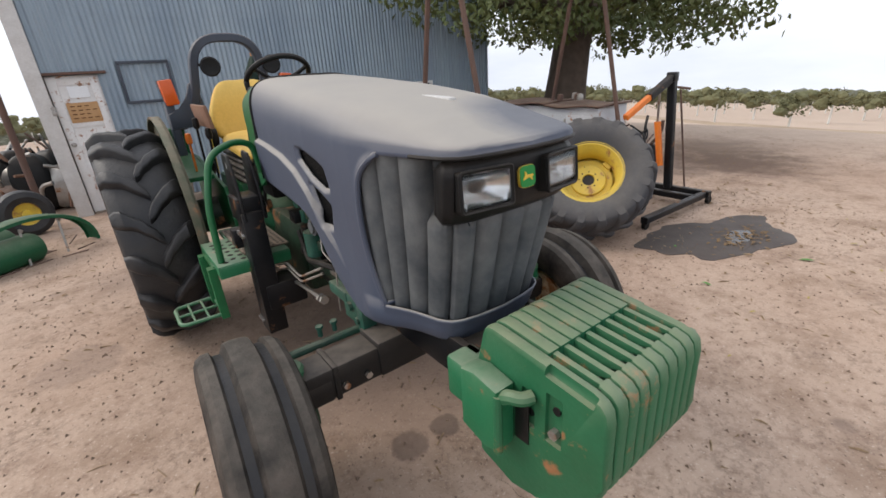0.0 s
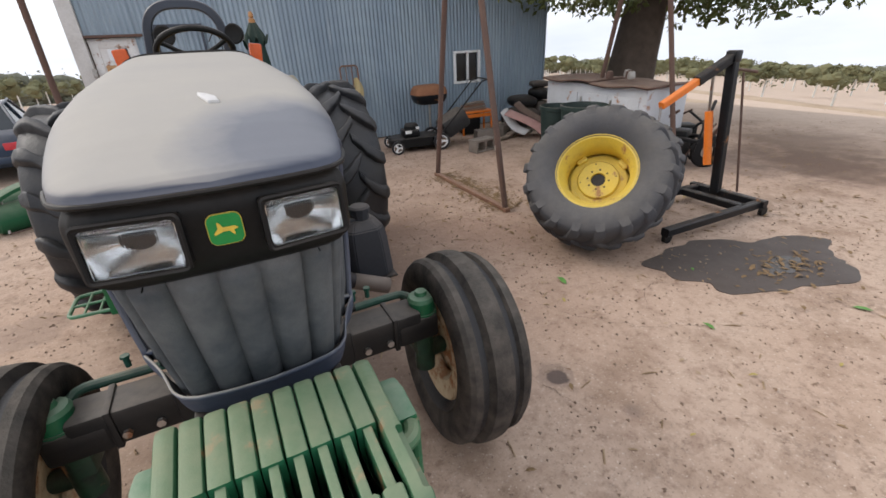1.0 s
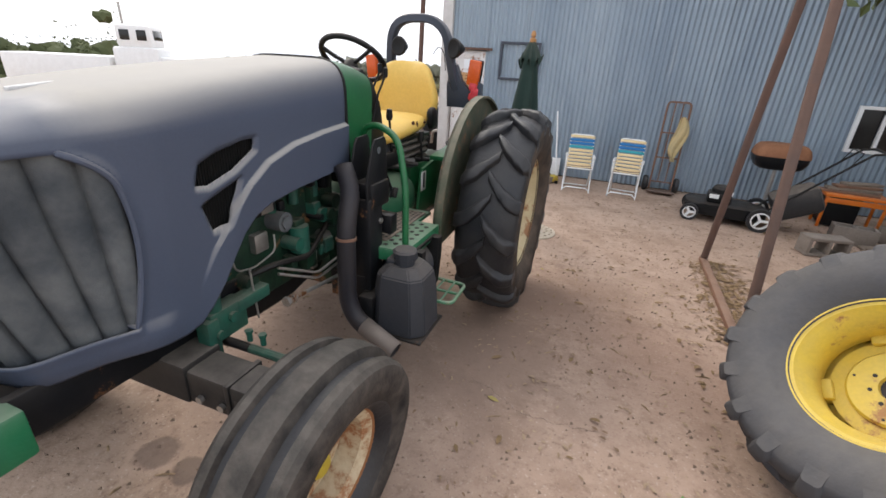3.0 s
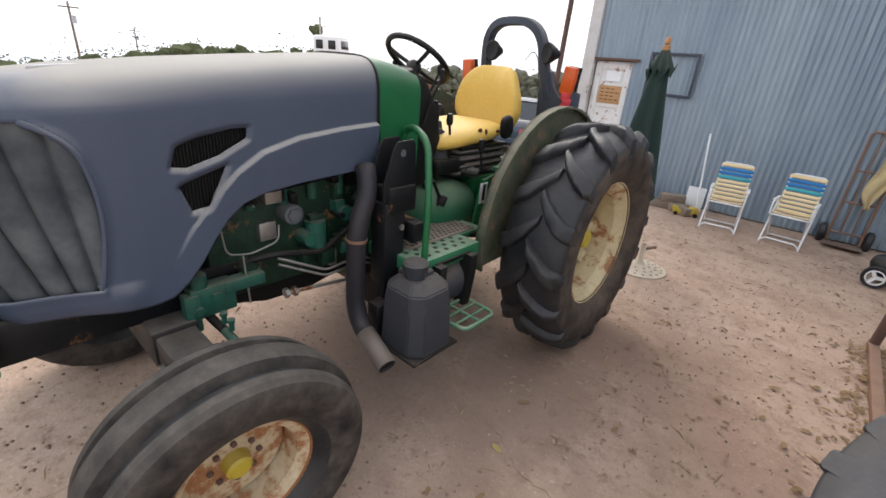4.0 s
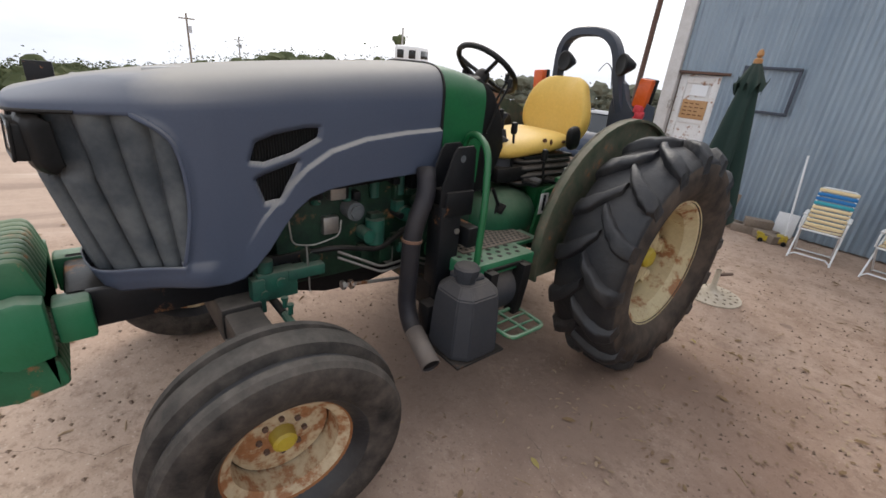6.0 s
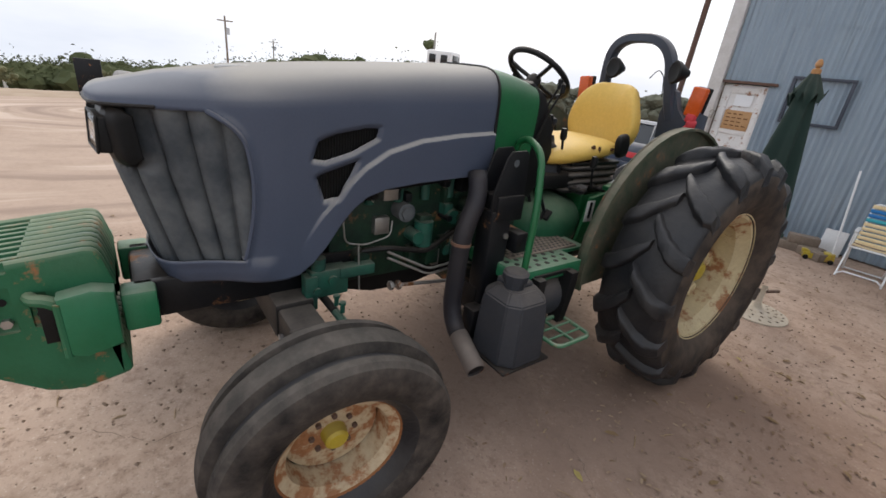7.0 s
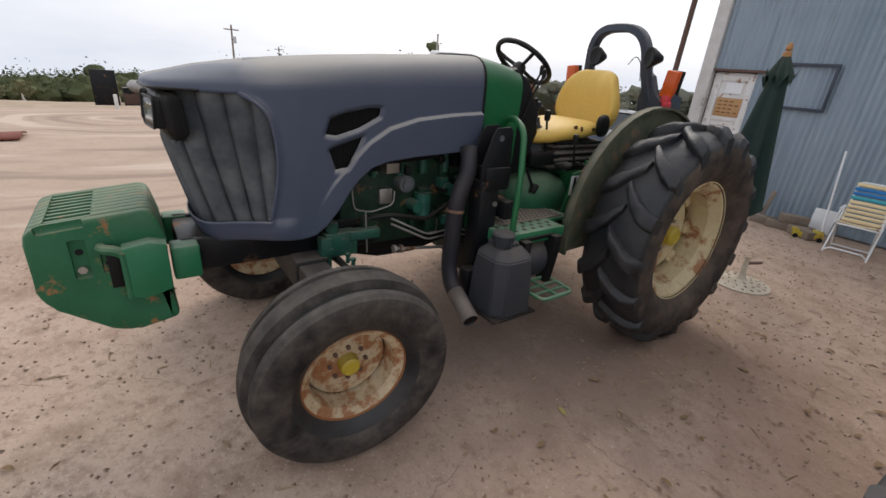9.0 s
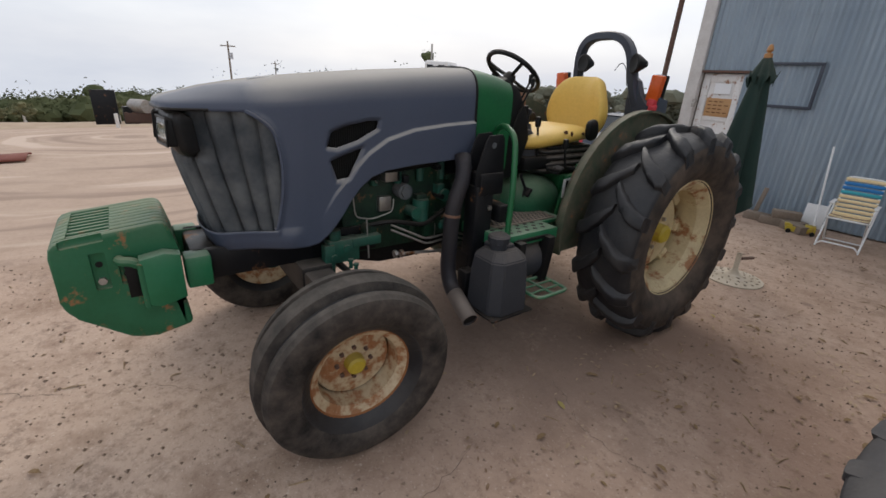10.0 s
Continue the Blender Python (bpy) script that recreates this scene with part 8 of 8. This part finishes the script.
# ---- big tree by the bin ----
tree = thing("walnut_tree", "large old tree with a thick dark trunk and low spreading leaves", "tree")
TX, TY = 7.3, 4.9
bm = NB()
tube(bm, [(TX - 0.15, TY, -0.05), (TX - 0.10, TY, 0.5), (TX, TY, 1.2), (TX + 0.12, TY, 1.9), (TX + 0.30, TY, 2.5)], lambda t: 0.50 - 0.16 * t ** 0.7 + 0.06 * (1 - t) ** 4, 20)
for v in bm.verts:
    v.co += Vector((1, 0.6, 0)) * 0.05 * noise.noise(v.co * 2.3)
part("trunk", bm, BARK, tree, "", 60)
rng = random.Random(77)
tips = []
for k in range(11):
    a = 2 * math.pi * k / 11 + rng.uniform(-0.2, 0.2)
    L = rng.uniform(2.2, 4.2)
    p0 = Vector((TX + 0.25, TY, 2.2 + 0.25 * rng.random()))
    up = rng.uniform(0.15, 0.9)
    pts = [p0]
    for j in range(1, 7):
        t = j / 6
        pts.append(p0 + Vector((math.cos(a) * L * t, math.sin(a) * L * t, up * L * t - 0.9 * t * t * (1.2 - up) + 0.4 * t)) + Vector((rng.uniform(-0.1, 0.1), rng.uniform(-0.1, 0.1), 0)))
    bm = NB()
    tube(bm, pts, lambda t: 0.16 * (1 - t) + 0.025, 10)
    part("limb", bm, BARK, tree, "", 60)
    tips += [(p, 0.35 + 0.12 * j) for j, p in enumerate(pts[2:])]
    for j in range(3):
        q = pts[3 + j]
        b = a + rng.uniform(-1.0, 1.0)
        e = q + Vector((math.cos(b) * 0.9, math.sin(b) * 0.9, rng.uniform(-0.2, 0.6)))
        tips += [(q.lerp(e, 0.5), 0.4), (e, 0.45)]
verts, faces = [], []


def leaf(verts, faces, c, size, rng, droop=0.4):
    d = Vector((rng.gauss(0, 1), rng.gauss(0, 1), rng.gauss(-droop, 0.6))).normalized()
    s = d.cross(Vector((rng.gauss(0, 1), rng.gauss(0, 1), rng.gauss(0, 1)))).normalized()
    n = d.cross(s) * size * 0.12
    i = len(verts)
    verts += [c, c + d * size * 0.5 + s * size * 0.26 + n, c + d * size, c + d * size * 0.5 - s * size * 0.26 + n]
    faces.append((i, i + 1, i + 2, i + 3))


for p, r in tips:
    for k in range(130):
        o = Vector((rng.gauss(0, 1), rng.gauss(0, 1), rng.gauss(0, 0.7)))
        c = p + o * r * 0.55
        if c.z > 1.70 + 0.15 * rng.random():
            leaf(verts, faces, c, rng.uniform(0.09, 0.17), rng)
# drooping skirt towards the yard
for k in range(5200):
    a = rng.uniform(math.pi * 0.6, math.pi * 2.3)
    R = rng.uniform(0.6, 4.6)
    c = Vector((TX + 0.3 + R * math.cos(a), TY + R * 0.75 * math.sin(a), 2.18 + 0.22 * math.sin(a * 5) + abs(rng.gauss(0, 0.45)) + 0.16 * max(0, R - 2.8) - 0.35 * max(0.0, -math.sin(a))))
    leaf(verts, faces, c, rng.uniform(0.09, 0.17), rng, 0.9)
me = bpy.data.meshes.new("crown")
me.from_pydata([tuple(v) for v in verts], [], faces)
crown_ob = new("crown", me)
me.materials.append(LEAF)
crown_ob.parent = tree
crown_ob["kind"] = "stuff"


# ---- orchard rows and the far tree line ----
def small_tree(verts, faces, c, h, rng, n, spread=0.42, leaf_size=0.22):
    for k in range(n):
        t = rng.random() ** 0.8
        r = h * spread * 0.85 * (0.35 + 0.65 * math.sin(math.pi * min(1, 0.15 + 0.8 * t)))
        a = rng.uniform(0, 2 * math.pi)
        q = r * math.sqrt(rng.random())
        leaf(verts, faces, Vector((c[0] + q * math.cos(a), c[1] + q * math.sin(a), land(*c) + h * (0.32 + 0.50 * t))), leaf_size * rng.uniform(0.6, 1.3), rng, 0.1)


def trunks(bm, c, h, r):
    z = land(*c)
    rod(bm, (c[0], c[1], z - 0.05), (c[0] + 0.03, c[1], z + h), r, 6, r * 0.8)


ico = NB()
bmesh.ops.create_icosphere(ico, subdivisions=2, radius=1.0)
ICO_V = [v.co.copy() for v in ico.verts]
ICO_F = [tuple(v.index for v in f.verts) for f in ico.faces]
ico.free()


def clump(verts, faces, c, r, rng, squash=0.8):
    i = len(verts)
    o = Vector((rng.uniform(0, 50), rng.uniform(0, 50), rng.uniform(0, 50)))
    for v in ICO_V:
        d = 1 + 0.42 * noise.noise(v * 1.6 + o) + 0.28 * noise.noise(v * 4.1 + o)
        verts.append(Vector((c[0] + v.x * r * d, c[1] + v.y * r * d, c[2] + v.z * r * d * squash)))
    faces += [tuple(q + i for q in f) for f in ICO_F]


def orchard(name, places, label, n, leaf_size, hs, seed, m, spread=0.42):
    rng = random.Random(seed)
    verts, faces = [], []
    tb = NB()
    for x, y in places:
        h = rng.uniform(*hs)
        x, y = x + rng.uniform(-0.3, 0.3), y + rng.uniform(-0.3, 0.3)
        for k in range(6):
            clump(verts, faces, (x + rng.uniform(-0.28, 0.28) * h, y + rng.uniform(-0.28, 0.28) * h, land(x, y) + h * rng.uniform(0.42, 0.78)), h * rng.uniform(0.10, 0.17), rng)
        small_tree(verts, faces, (x, y), h, rng, n, spread, leaf_size)
        trunks(tb, (x, y), h * 0.45, 0.045)
    me = bpy.data.meshes.new(name)
    me.from_pydata([tuple(v) for v in verts], [], faces)
    ob = new(name, me)
    me.materials.append(m)
    tagged(ob, label, "orchard trees", kind="stuff")
    solo(name + "_trunks", tb, WHITEWASH, "whitewashed young trunks in rows", "tree trunks", kind="stuff")


# right-hand orchard, beyond the hoist
pl = [(17.5 + 4.6 * i + 0.30 * j, -24 + 3.1 * j) for i in range(8) for j in range(28)]
orchard("orchard_east", pl, "rows of young leafy orchard trees on pale soil", 190, 0.15, (1.4, 1.9), 3, ORCHARD, 0.48)
pl = [(-21.5 - 3.2 * i - 0.2 * j, -18 + 3.4 * j) for i in range(3) for j in range(16)]
orchard("orchard_west", pl, "young whitewashed orchard trees at the edge of the yard", 170, 0.15, (0.8, 1.25), 5, ORCHARD, 0.56)
pl = [(-14 + 4.2 * j + 0.3 * i, 34 + 5.0 * i) for i in range(5) for j in range(26)]
orchard("orchard_north", pl, "rows of orchard trees behind the shed", 130, 0.18, (1.9, 2.6), 6, ORCHARD, 0.5)

rng = random.Random(14)
verts, faces = [], []
for k in range(1500):
    deg = rng.uniform(146, 216)
    far = rng.uniform(31, 46)
    x, y = 1.8 + far * math.cos(radians(deg)), -0.4 + far * math.sin(radians(deg))
    tall = (1.35 + 0.055 * max(0.0, 190 - deg)) * (0.85 + 0.3 * noise.noise(Vector((x * 0.12, y * 0.12, 3.0))) + (0.5 if rng.random() < 0.015 else 0)) * far / 34
    r = rng.uniform(0.35, 0.75)
    clump(verts, faces, (x, y, land(x, y) + max(r * 0.7, tall * rng.uniform(0.25, 1.0) - r * 0.5)), r, rng, 0.85)
    for q in range(26):
        d = Vector((rng.gauss(0, 1), rng.gauss(0, 1), rng.gauss(0, 1))).normalized() * r * rng.uniform(0.8, 1.2)
        leaf(verts, faces, Vector((x, y, land(x, y) + tall * rng.uniform(0.45, 0.95))) + d, rng.uniform(0.12, 0.24), rng, 0.1)
me = bpy.data.meshes.new("orchard_far")
me.from_pydata([tuple(v) for v in verts], [], faces)
ob = new("orchard_far", me)
me.materials.append(mat("olive_foliage", (0.060, 0.074, 0.032), 0.9, spec=0.1, alt=(0.115, 0.118, 0.058), scale=0.5, amount=0.9, bump=0.0))
tagged(ob, "dense olive-green orchard beyond the dirt yard", "orchard trees", kind="stuff")

# berms of soil along the orchard edge
bm = NB()
for x0, y0, x1, y1, w, h in ((14.0, -26, 17.0, 60, 0.6, 0.14), (18.4, -26, 22.0, 60, 0.6, 0.16), (-18.5, -22, -21.5, 66, 0.7, 0.16), (-15.5, -22, -18.0, 66, 0.5, 0.10), (-24.0, -22, -27.0, 66, 0.7, 0.15)):
    n = 60
    prev = None
    for k in range(n + 1):
        t = k / n
        x, y = x0 + (x1 - x0) * t, y0 + (y1 - y0) * t
        hh = h * (0.7 + 0.5 * noise.noise(Vector((x, y * 0.6, 1.0))))
        cur = [bm.verts.new((x + w * s, y, z + land(x, y))) for s, z in ((-1, -0.01), (-0.5, hh * 0.7), (0, hh), (0.5, hh * 0.7), (1, -0.01))]
        if prev:
            for j in range(4):
                bm.faces.new((prev[j], prev[j + 1], cur[j + 1], cur[j]))
        prev = cur
solo("soil_berms", bm, mat("pale_soil", (0.46, 0.35, 0.25), 0.95, alt=(0.34, 0.25, 0.17), scale=1.5, amount=0.8, bump=0.5), "low pale soil berms along the orchard rows", "berm", kind="structure")

# tree line all round the horizon, its haze painted into the leaf colour
rng = random.Random(9)
verts, faces = [], []
for k in range(1100):
    a = 2 * math.pi * k / 1100 + rng.uniform(-0.01, 0.01)
    R = rng.uniform(72, 105)
    r = rng.uniform(0.7, 1.5)
    deg = math.degrees(a) % 360
    h = 0.9 + max(3.4 * max(0.0, 1 - abs(deg - 152) / 26) ** 0.6, 3.6 * max(0.0, 1 - ((deg - 122) / 22) ** 2) ** 0.5) + 0.35 * noise.noise(Vector((math.cos(a) * 9, math.sin(a) * 9, 0)))
    c = Vector((R * math.cos(a), R * math.sin(a), land(R * math.cos(a), R * math.sin(a))))
    clump(verts, faces, c + Vector((0, 0, h)), r * (1.2 if rng.random() < 0.05 else 1), rng, 0.75)
    if 98 < deg < 178:
        # taller stands carry leaves down to the ground
        for q in range(7):
            clump(verts, faces, c + Vector((rng.gauss(0, 1.6), rng.gauss(0, 1.6), h * rng.uniform(0.0, 1.0) - 0.4)), r * rng.uniform(0.35, 0.8), rng, 0.8)
        for q in range(170):
            leaf(verts, faces, c + Vector((rng.gauss(0, 1.8), rng.gauss(0, 1.8), h * rng.uniform(0.0, 1.0) + rng.gauss(0.25, 0.45))), rng.uniform(0.22, 0.5), rng, 0.1)
me = bpy.data.meshes.new("tree_line")
me.from_pydata([tuple(v) for v in verts], [], faces)
ob = new("tree_line", me)
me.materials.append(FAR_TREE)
tagged(ob, "low hazy green tree line on the horizon", "tree line", kind="stuff")

# ---- far truck, poles, fence posts, stacked drums ----
trk = thing("truck", "white old truck parked far off by the orchard", "truck", pose(-14.0, 10.6, land(-14.0, 10.6), 0, 0, 35) @ Matrix.Diagonal((0.70, 0.70, 0.90, 1.0)))
bm = NB()
box(bm, (0, 0, 1.5), (1.9, 2.0, 1.2), bevel=0.12)
box(bm, (0, 0, 2.45), (1.5, 1.8, 0.8), bevel=0.15)
box(bm, (1.4, 0, 1.35), (1.4, 1.7, 0.9), bevel=0.12)
part("cab", bm, WHITE_PAINT, trk)
for y in (-0.91, 0.91):
    for x in (-0.35, 0.35):
        bm = NB()
        box(bm, (x, y, 2.50), (0.40, 0.03, 0.34), bevel=0.02)
        part("window", bm, DARK_PANE, trk)
bm = NB()
box(bm, (0.76, 0, 2.52), (0.03, 1.2, 0.32), bevel=0.02)
part("window", bm, DARK_PANE, trk)
bm = NB()
box(bm, (-3.2, 0, 1.3), (4.2, 2.2, 0.9), bevel=0.05)
part("bed", bm, WHITE_PAINT, trk)
for x in (1.5, -2.4, -4.2):
    for y in (-0.95, 0.95):
        bm = NB()
        lathe(bm, [(0.2, -0.15), (0.5, -0.15), (0.5, 0.15), (0.2, 0.15)], 24, pose(x, y, 0.5, 0, 0, 90), close=True)
        part("wheel", bm, RUBBER, trk)
bm = NB()
rod(bm, (-0.9, 0.7, 2.0), (-0.9, 0.7, 3.6), 0.06, 8)
part("stack", bm, STEEL, trk)


def power_pole(x, y, h):
    p = thing("utility_pole", "wooden utility pole with a crossarm, far off", "utility pole", pose(x, y, land(x, y)), "utility poles")
    bm = NB()
    rod(bm, (0, 0, 0), (0, 0, h), 0.14, 8, 0.09)
    part("pole", bm, OLD_WOOD, p)
    bm = NB()
    box(bm, (0, 0.0, h - 0.5), (0.12, 1.6, 0.12))
    part("crossarm", bm, OLD_WOOD, p)
    bm = NB()
    rod(bm, (0.2, 0.2, h - 1.9), (0.2, 0.2, h - 1.2), 0.2, 10)
    part("transformer", bm, BIN_GREY, p)


power_pole(-57.2, 10.7, 4.2 - land(-57.2, 10.7))
power_pole(-92, 25.5, 2.9 - land(-92, 25.5))
drums = thing("drum_rack", "dark steel panel with a heap of dark drums beside it", "drum rack", pose(-18.5, -0.2, land(-18.5, -0.2), 0, 0, -6))
bm = NB()
box(bm, (0, -0.9, 0.62), (0.10, 0.75, 1.24), bevel=0.01)
part("panel", bm, BLACK_METAL, drums)
for k in range(7):
    bm = NB()
    lathe(bm, [(0, -0.38), (0.24, -0.38), (0.25, -0.1), (0.25, 0.1), (0.24, 0.38), (0, 0.38)], 18, pose(-0.4 + 0.3 * (k % 2), -0.2 + 0.36 * k, 0.26 + 0.42 * (k % 3 == 1) + 0.42 * (k % 3 == 2) * 0.6, 0, 90 if k % 3 == 0 else 0, 40 * k))
    part("drum", bm, (BLACK_METAL, STEEL, RUST_DARK, DARK_BLUE)[k % 4], drums)
bm = NB()
box(bm, (-0.4, 1.0, 0.25), (0.5, 2.8, 0.4), bevel=0.04)
part("pallet", bm, RUST_DARK, drums)
for k in range(9):
    bm = NB()
    rod(bm, (0, 0, -0.02), (0, 0, 0.42), 0.05, 8)
    o = solo("marker_post", bm, WHITEWASH, "short white marker post along the orchard track", "post", "white marker posts")
    o.matrix_basis = pose(-14.2 - 0.35 * k, -9.0 + 4.1 * k, land(-14.2 - 0.35 * k, -9.0 + 4.1 * k))
bm = NB()
grid(bm, 6, 4, lambda u, v: Vector((-7.8 + 0.7 * u, -3.0 + 1.0 * v, 0.03 + 0.06 * math.sin(3 * u) * v)))
o = solo("rusty_sheet", bm, mat("red_rust_sheet", (0.20, 0.06, 0.04), 0.8, scale=4, amount=0.8, bump=0.3), "dark red rusty steel sheet lying on the dirt", "steel sheet")
q = o.modifiers.new("shell", "SOLIDIFY")
q.thickness = 0.02

# ---- leaves and grit on the ground ----
def litter(name, places, m, label, size, seed):
    rng = random.Random(seed)
    verts, faces = [], []
    for x, y in places:
        a, s = rng.uniform(0, 2 * math.pi), size * rng.uniform(0.5, 1.5)
        c, d = math.cos(a), math.sin(a)
        z = 0.004 + 0.006 * rng.random()
        i = len(verts)
        pts = [(-0.5, 0, 0), (-0.2, 0.2, 0.1), (0.2, 0.17, 0.16), (0.55, 0, 0.06), (0.2, -0.19, 0.14), (-0.2, -0.18, 0.12)]
        curl = rng.uniform(0.3, 1.6)
        verts += [(x + s * (c * p - d * q), y + s * (d * p + c * q), z + s * r * curl) for p, q, r in pts]
        faces += [(i, i + 1, i + 5), (i + 1, i + 2, i + 4, i + 5), (i + 2, i + 3, i + 4)]
    me = bpy.data.meshes.new(name)
    me.from_pydata(verts, [], faces)
    ob = new(name, me)
    me.materials.append(m)
    return tagged(ob, label, "leaves", kind="stuff")


rng = random.Random(51)
pl = [(rng.uniform(0.8, 9), rng.uniform(-1.5, 6.5)) for k in range(130)] + [(rng.uniform(-3, 0.8), rng.uniform(-3, 6.5)) for k in range(30)]
pl += [(2.53 + rng.gauss(0, 0.12), rng.uniform(2.05, 3.6)) for k in range(620)]
pl += [(2.6 + rng.gauss(0, 0.30), 2.5 + rng.gauss(0, 0.6)) for k in range(90)]
pl += [(3.5 + rng.gauss(0, 0.18), 0.0 + rng.gauss(0, 0.09)) for k in range(110)]
pl += [(4.6 + rng.gauss(0, 0.9), 0.9 + rng.gauss(0, 0.8)) for k in range(160)]
pl += [(7.0 + rng.gauss(0, 1.6), 2.4 + rng.gauss(0, 1.4)) for k in range(420)]
pl += [(4.2 + rng.gauss(0, 1.0), 5.0 + rng.gauss(0, 0.5)) for k in range(170)]
pl += [(1.7 + rng.gauss(0, 0.5), 2.2 + rng.gauss(0, 0.7)) for k in range(25)]
litter("dry_leaves", pl, LEAF_DRY, "scattered dry brown leaves on the yard", 0.048, 1)
chips = random.Random(63)
pl = [(1.9 + chips.gauss(0, 0.75), 2.0 + chips.gauss(0, 1.1)) for k in range(620)]
pl += [(chips.uniform(0.9, 3.4), chips.uniform(0.2, 4.5)) for k in range(480)]
litter("leaf_crumbs", pl, mat("leaf_crumb", (0.20, 0.12, 0.07), 0.9, alt=(0.42, 0.31, 0.20), scale=1.7, contrast=0.1, amount=1.0, bump=0.0), "crumbled dry leaves and bark chips on the slab", 0.026, 4)
litter("yellow_leaves", [(rng.uniform(1.0, 5), rng.uniform(-2.5, 3)) for k in range(30)], mat("yellow_leaf", (0.40, 0.31, 0.10), 0.8, scale=4, amount=0.7, bump=0.0), "scattered yellow fallen leaves", 0.046, 2)
litter("green_leaves", [(1.98, 0.66), (2.9, 0.3), (2.35, -0.2), (3.3, -0.55), (-1.4, -0.6)], LEAF_FRESH, "single fresh green leaves on the slab", 0.10, 3)
rng = random.Random(77)
verts, faces = [], []
for k in range(420):
    x, y, a, ln, w = rng.uniform(-2.5, 5.5), rng.uniform(-2.5, 5.8), rng.uniform(0, 6.28), rng.uniform(0.012, 0.05), rng.uniform(0.002, 0.005)
    c, d = math.cos(a), math.sin(a)
    i = len(verts)
    verts += [(x - c * ln - d * w, y - d * ln + c * w, 0.002), (x - c * ln + d * w, y - d * ln - c * w, 0.002), (x + c * ln + d * w, y + d * ln - c * w, 0.004), (x + c * ln - d * w, y + d * ln + c * w, 0.004), (x, y, 0.004 + 2 * w)]
    faces += [(i, i + 1, i + 4), (i + 1, i + 2, i + 4), (i + 2, i + 3, i + 4), (i + 3, i, i + 4)]
me = bpy.data.meshes.new("twigs")
me.from_pydata(verts, [], faces)
o = new("twigs", me)
me.materials.append(mat("dry_twig", (0.42, 0.30, 0.18), 0.9, alt=(0.16, 0.10, 0.06), scale=2.5, amount=1.0, bump=0.0))
tagged(o, "bits of dry twig and straw on the yard", "twigs", kind="stuff")
rng = random.Random(52)
verts, faces = [], []
for k in range(12000):
    x, y, s = rng.uniform(-2.5, 5), rng.uniform(-2, 5.5), 0.0025 + 0.010 * rng.random() ** 3
    i = len(verts)
    verts += [(x + s, y, 0), (x - s * 0.5, y + s, 0), (x - s * 0.6, y - s, 0), (x, y, s * 1.1)]
    faces += [(i, i + 1, i + 3), (i + 1, i + 2, i + 3), (i + 2, i, i + 3)]
me = bpy.data.meshes.new("grit")
me.from_pydata(verts, [], faces)
o = new("grit", me)
me.materials.append(mat("grit", (0.30, 0.21, 0.15), 0.95, alt=(0.14, 0.10, 0.08), scale=3, amount=0.9, bump=0.0))
tagged(o, "loose grit and pebbles on the yard", "grit", kind="stuff")
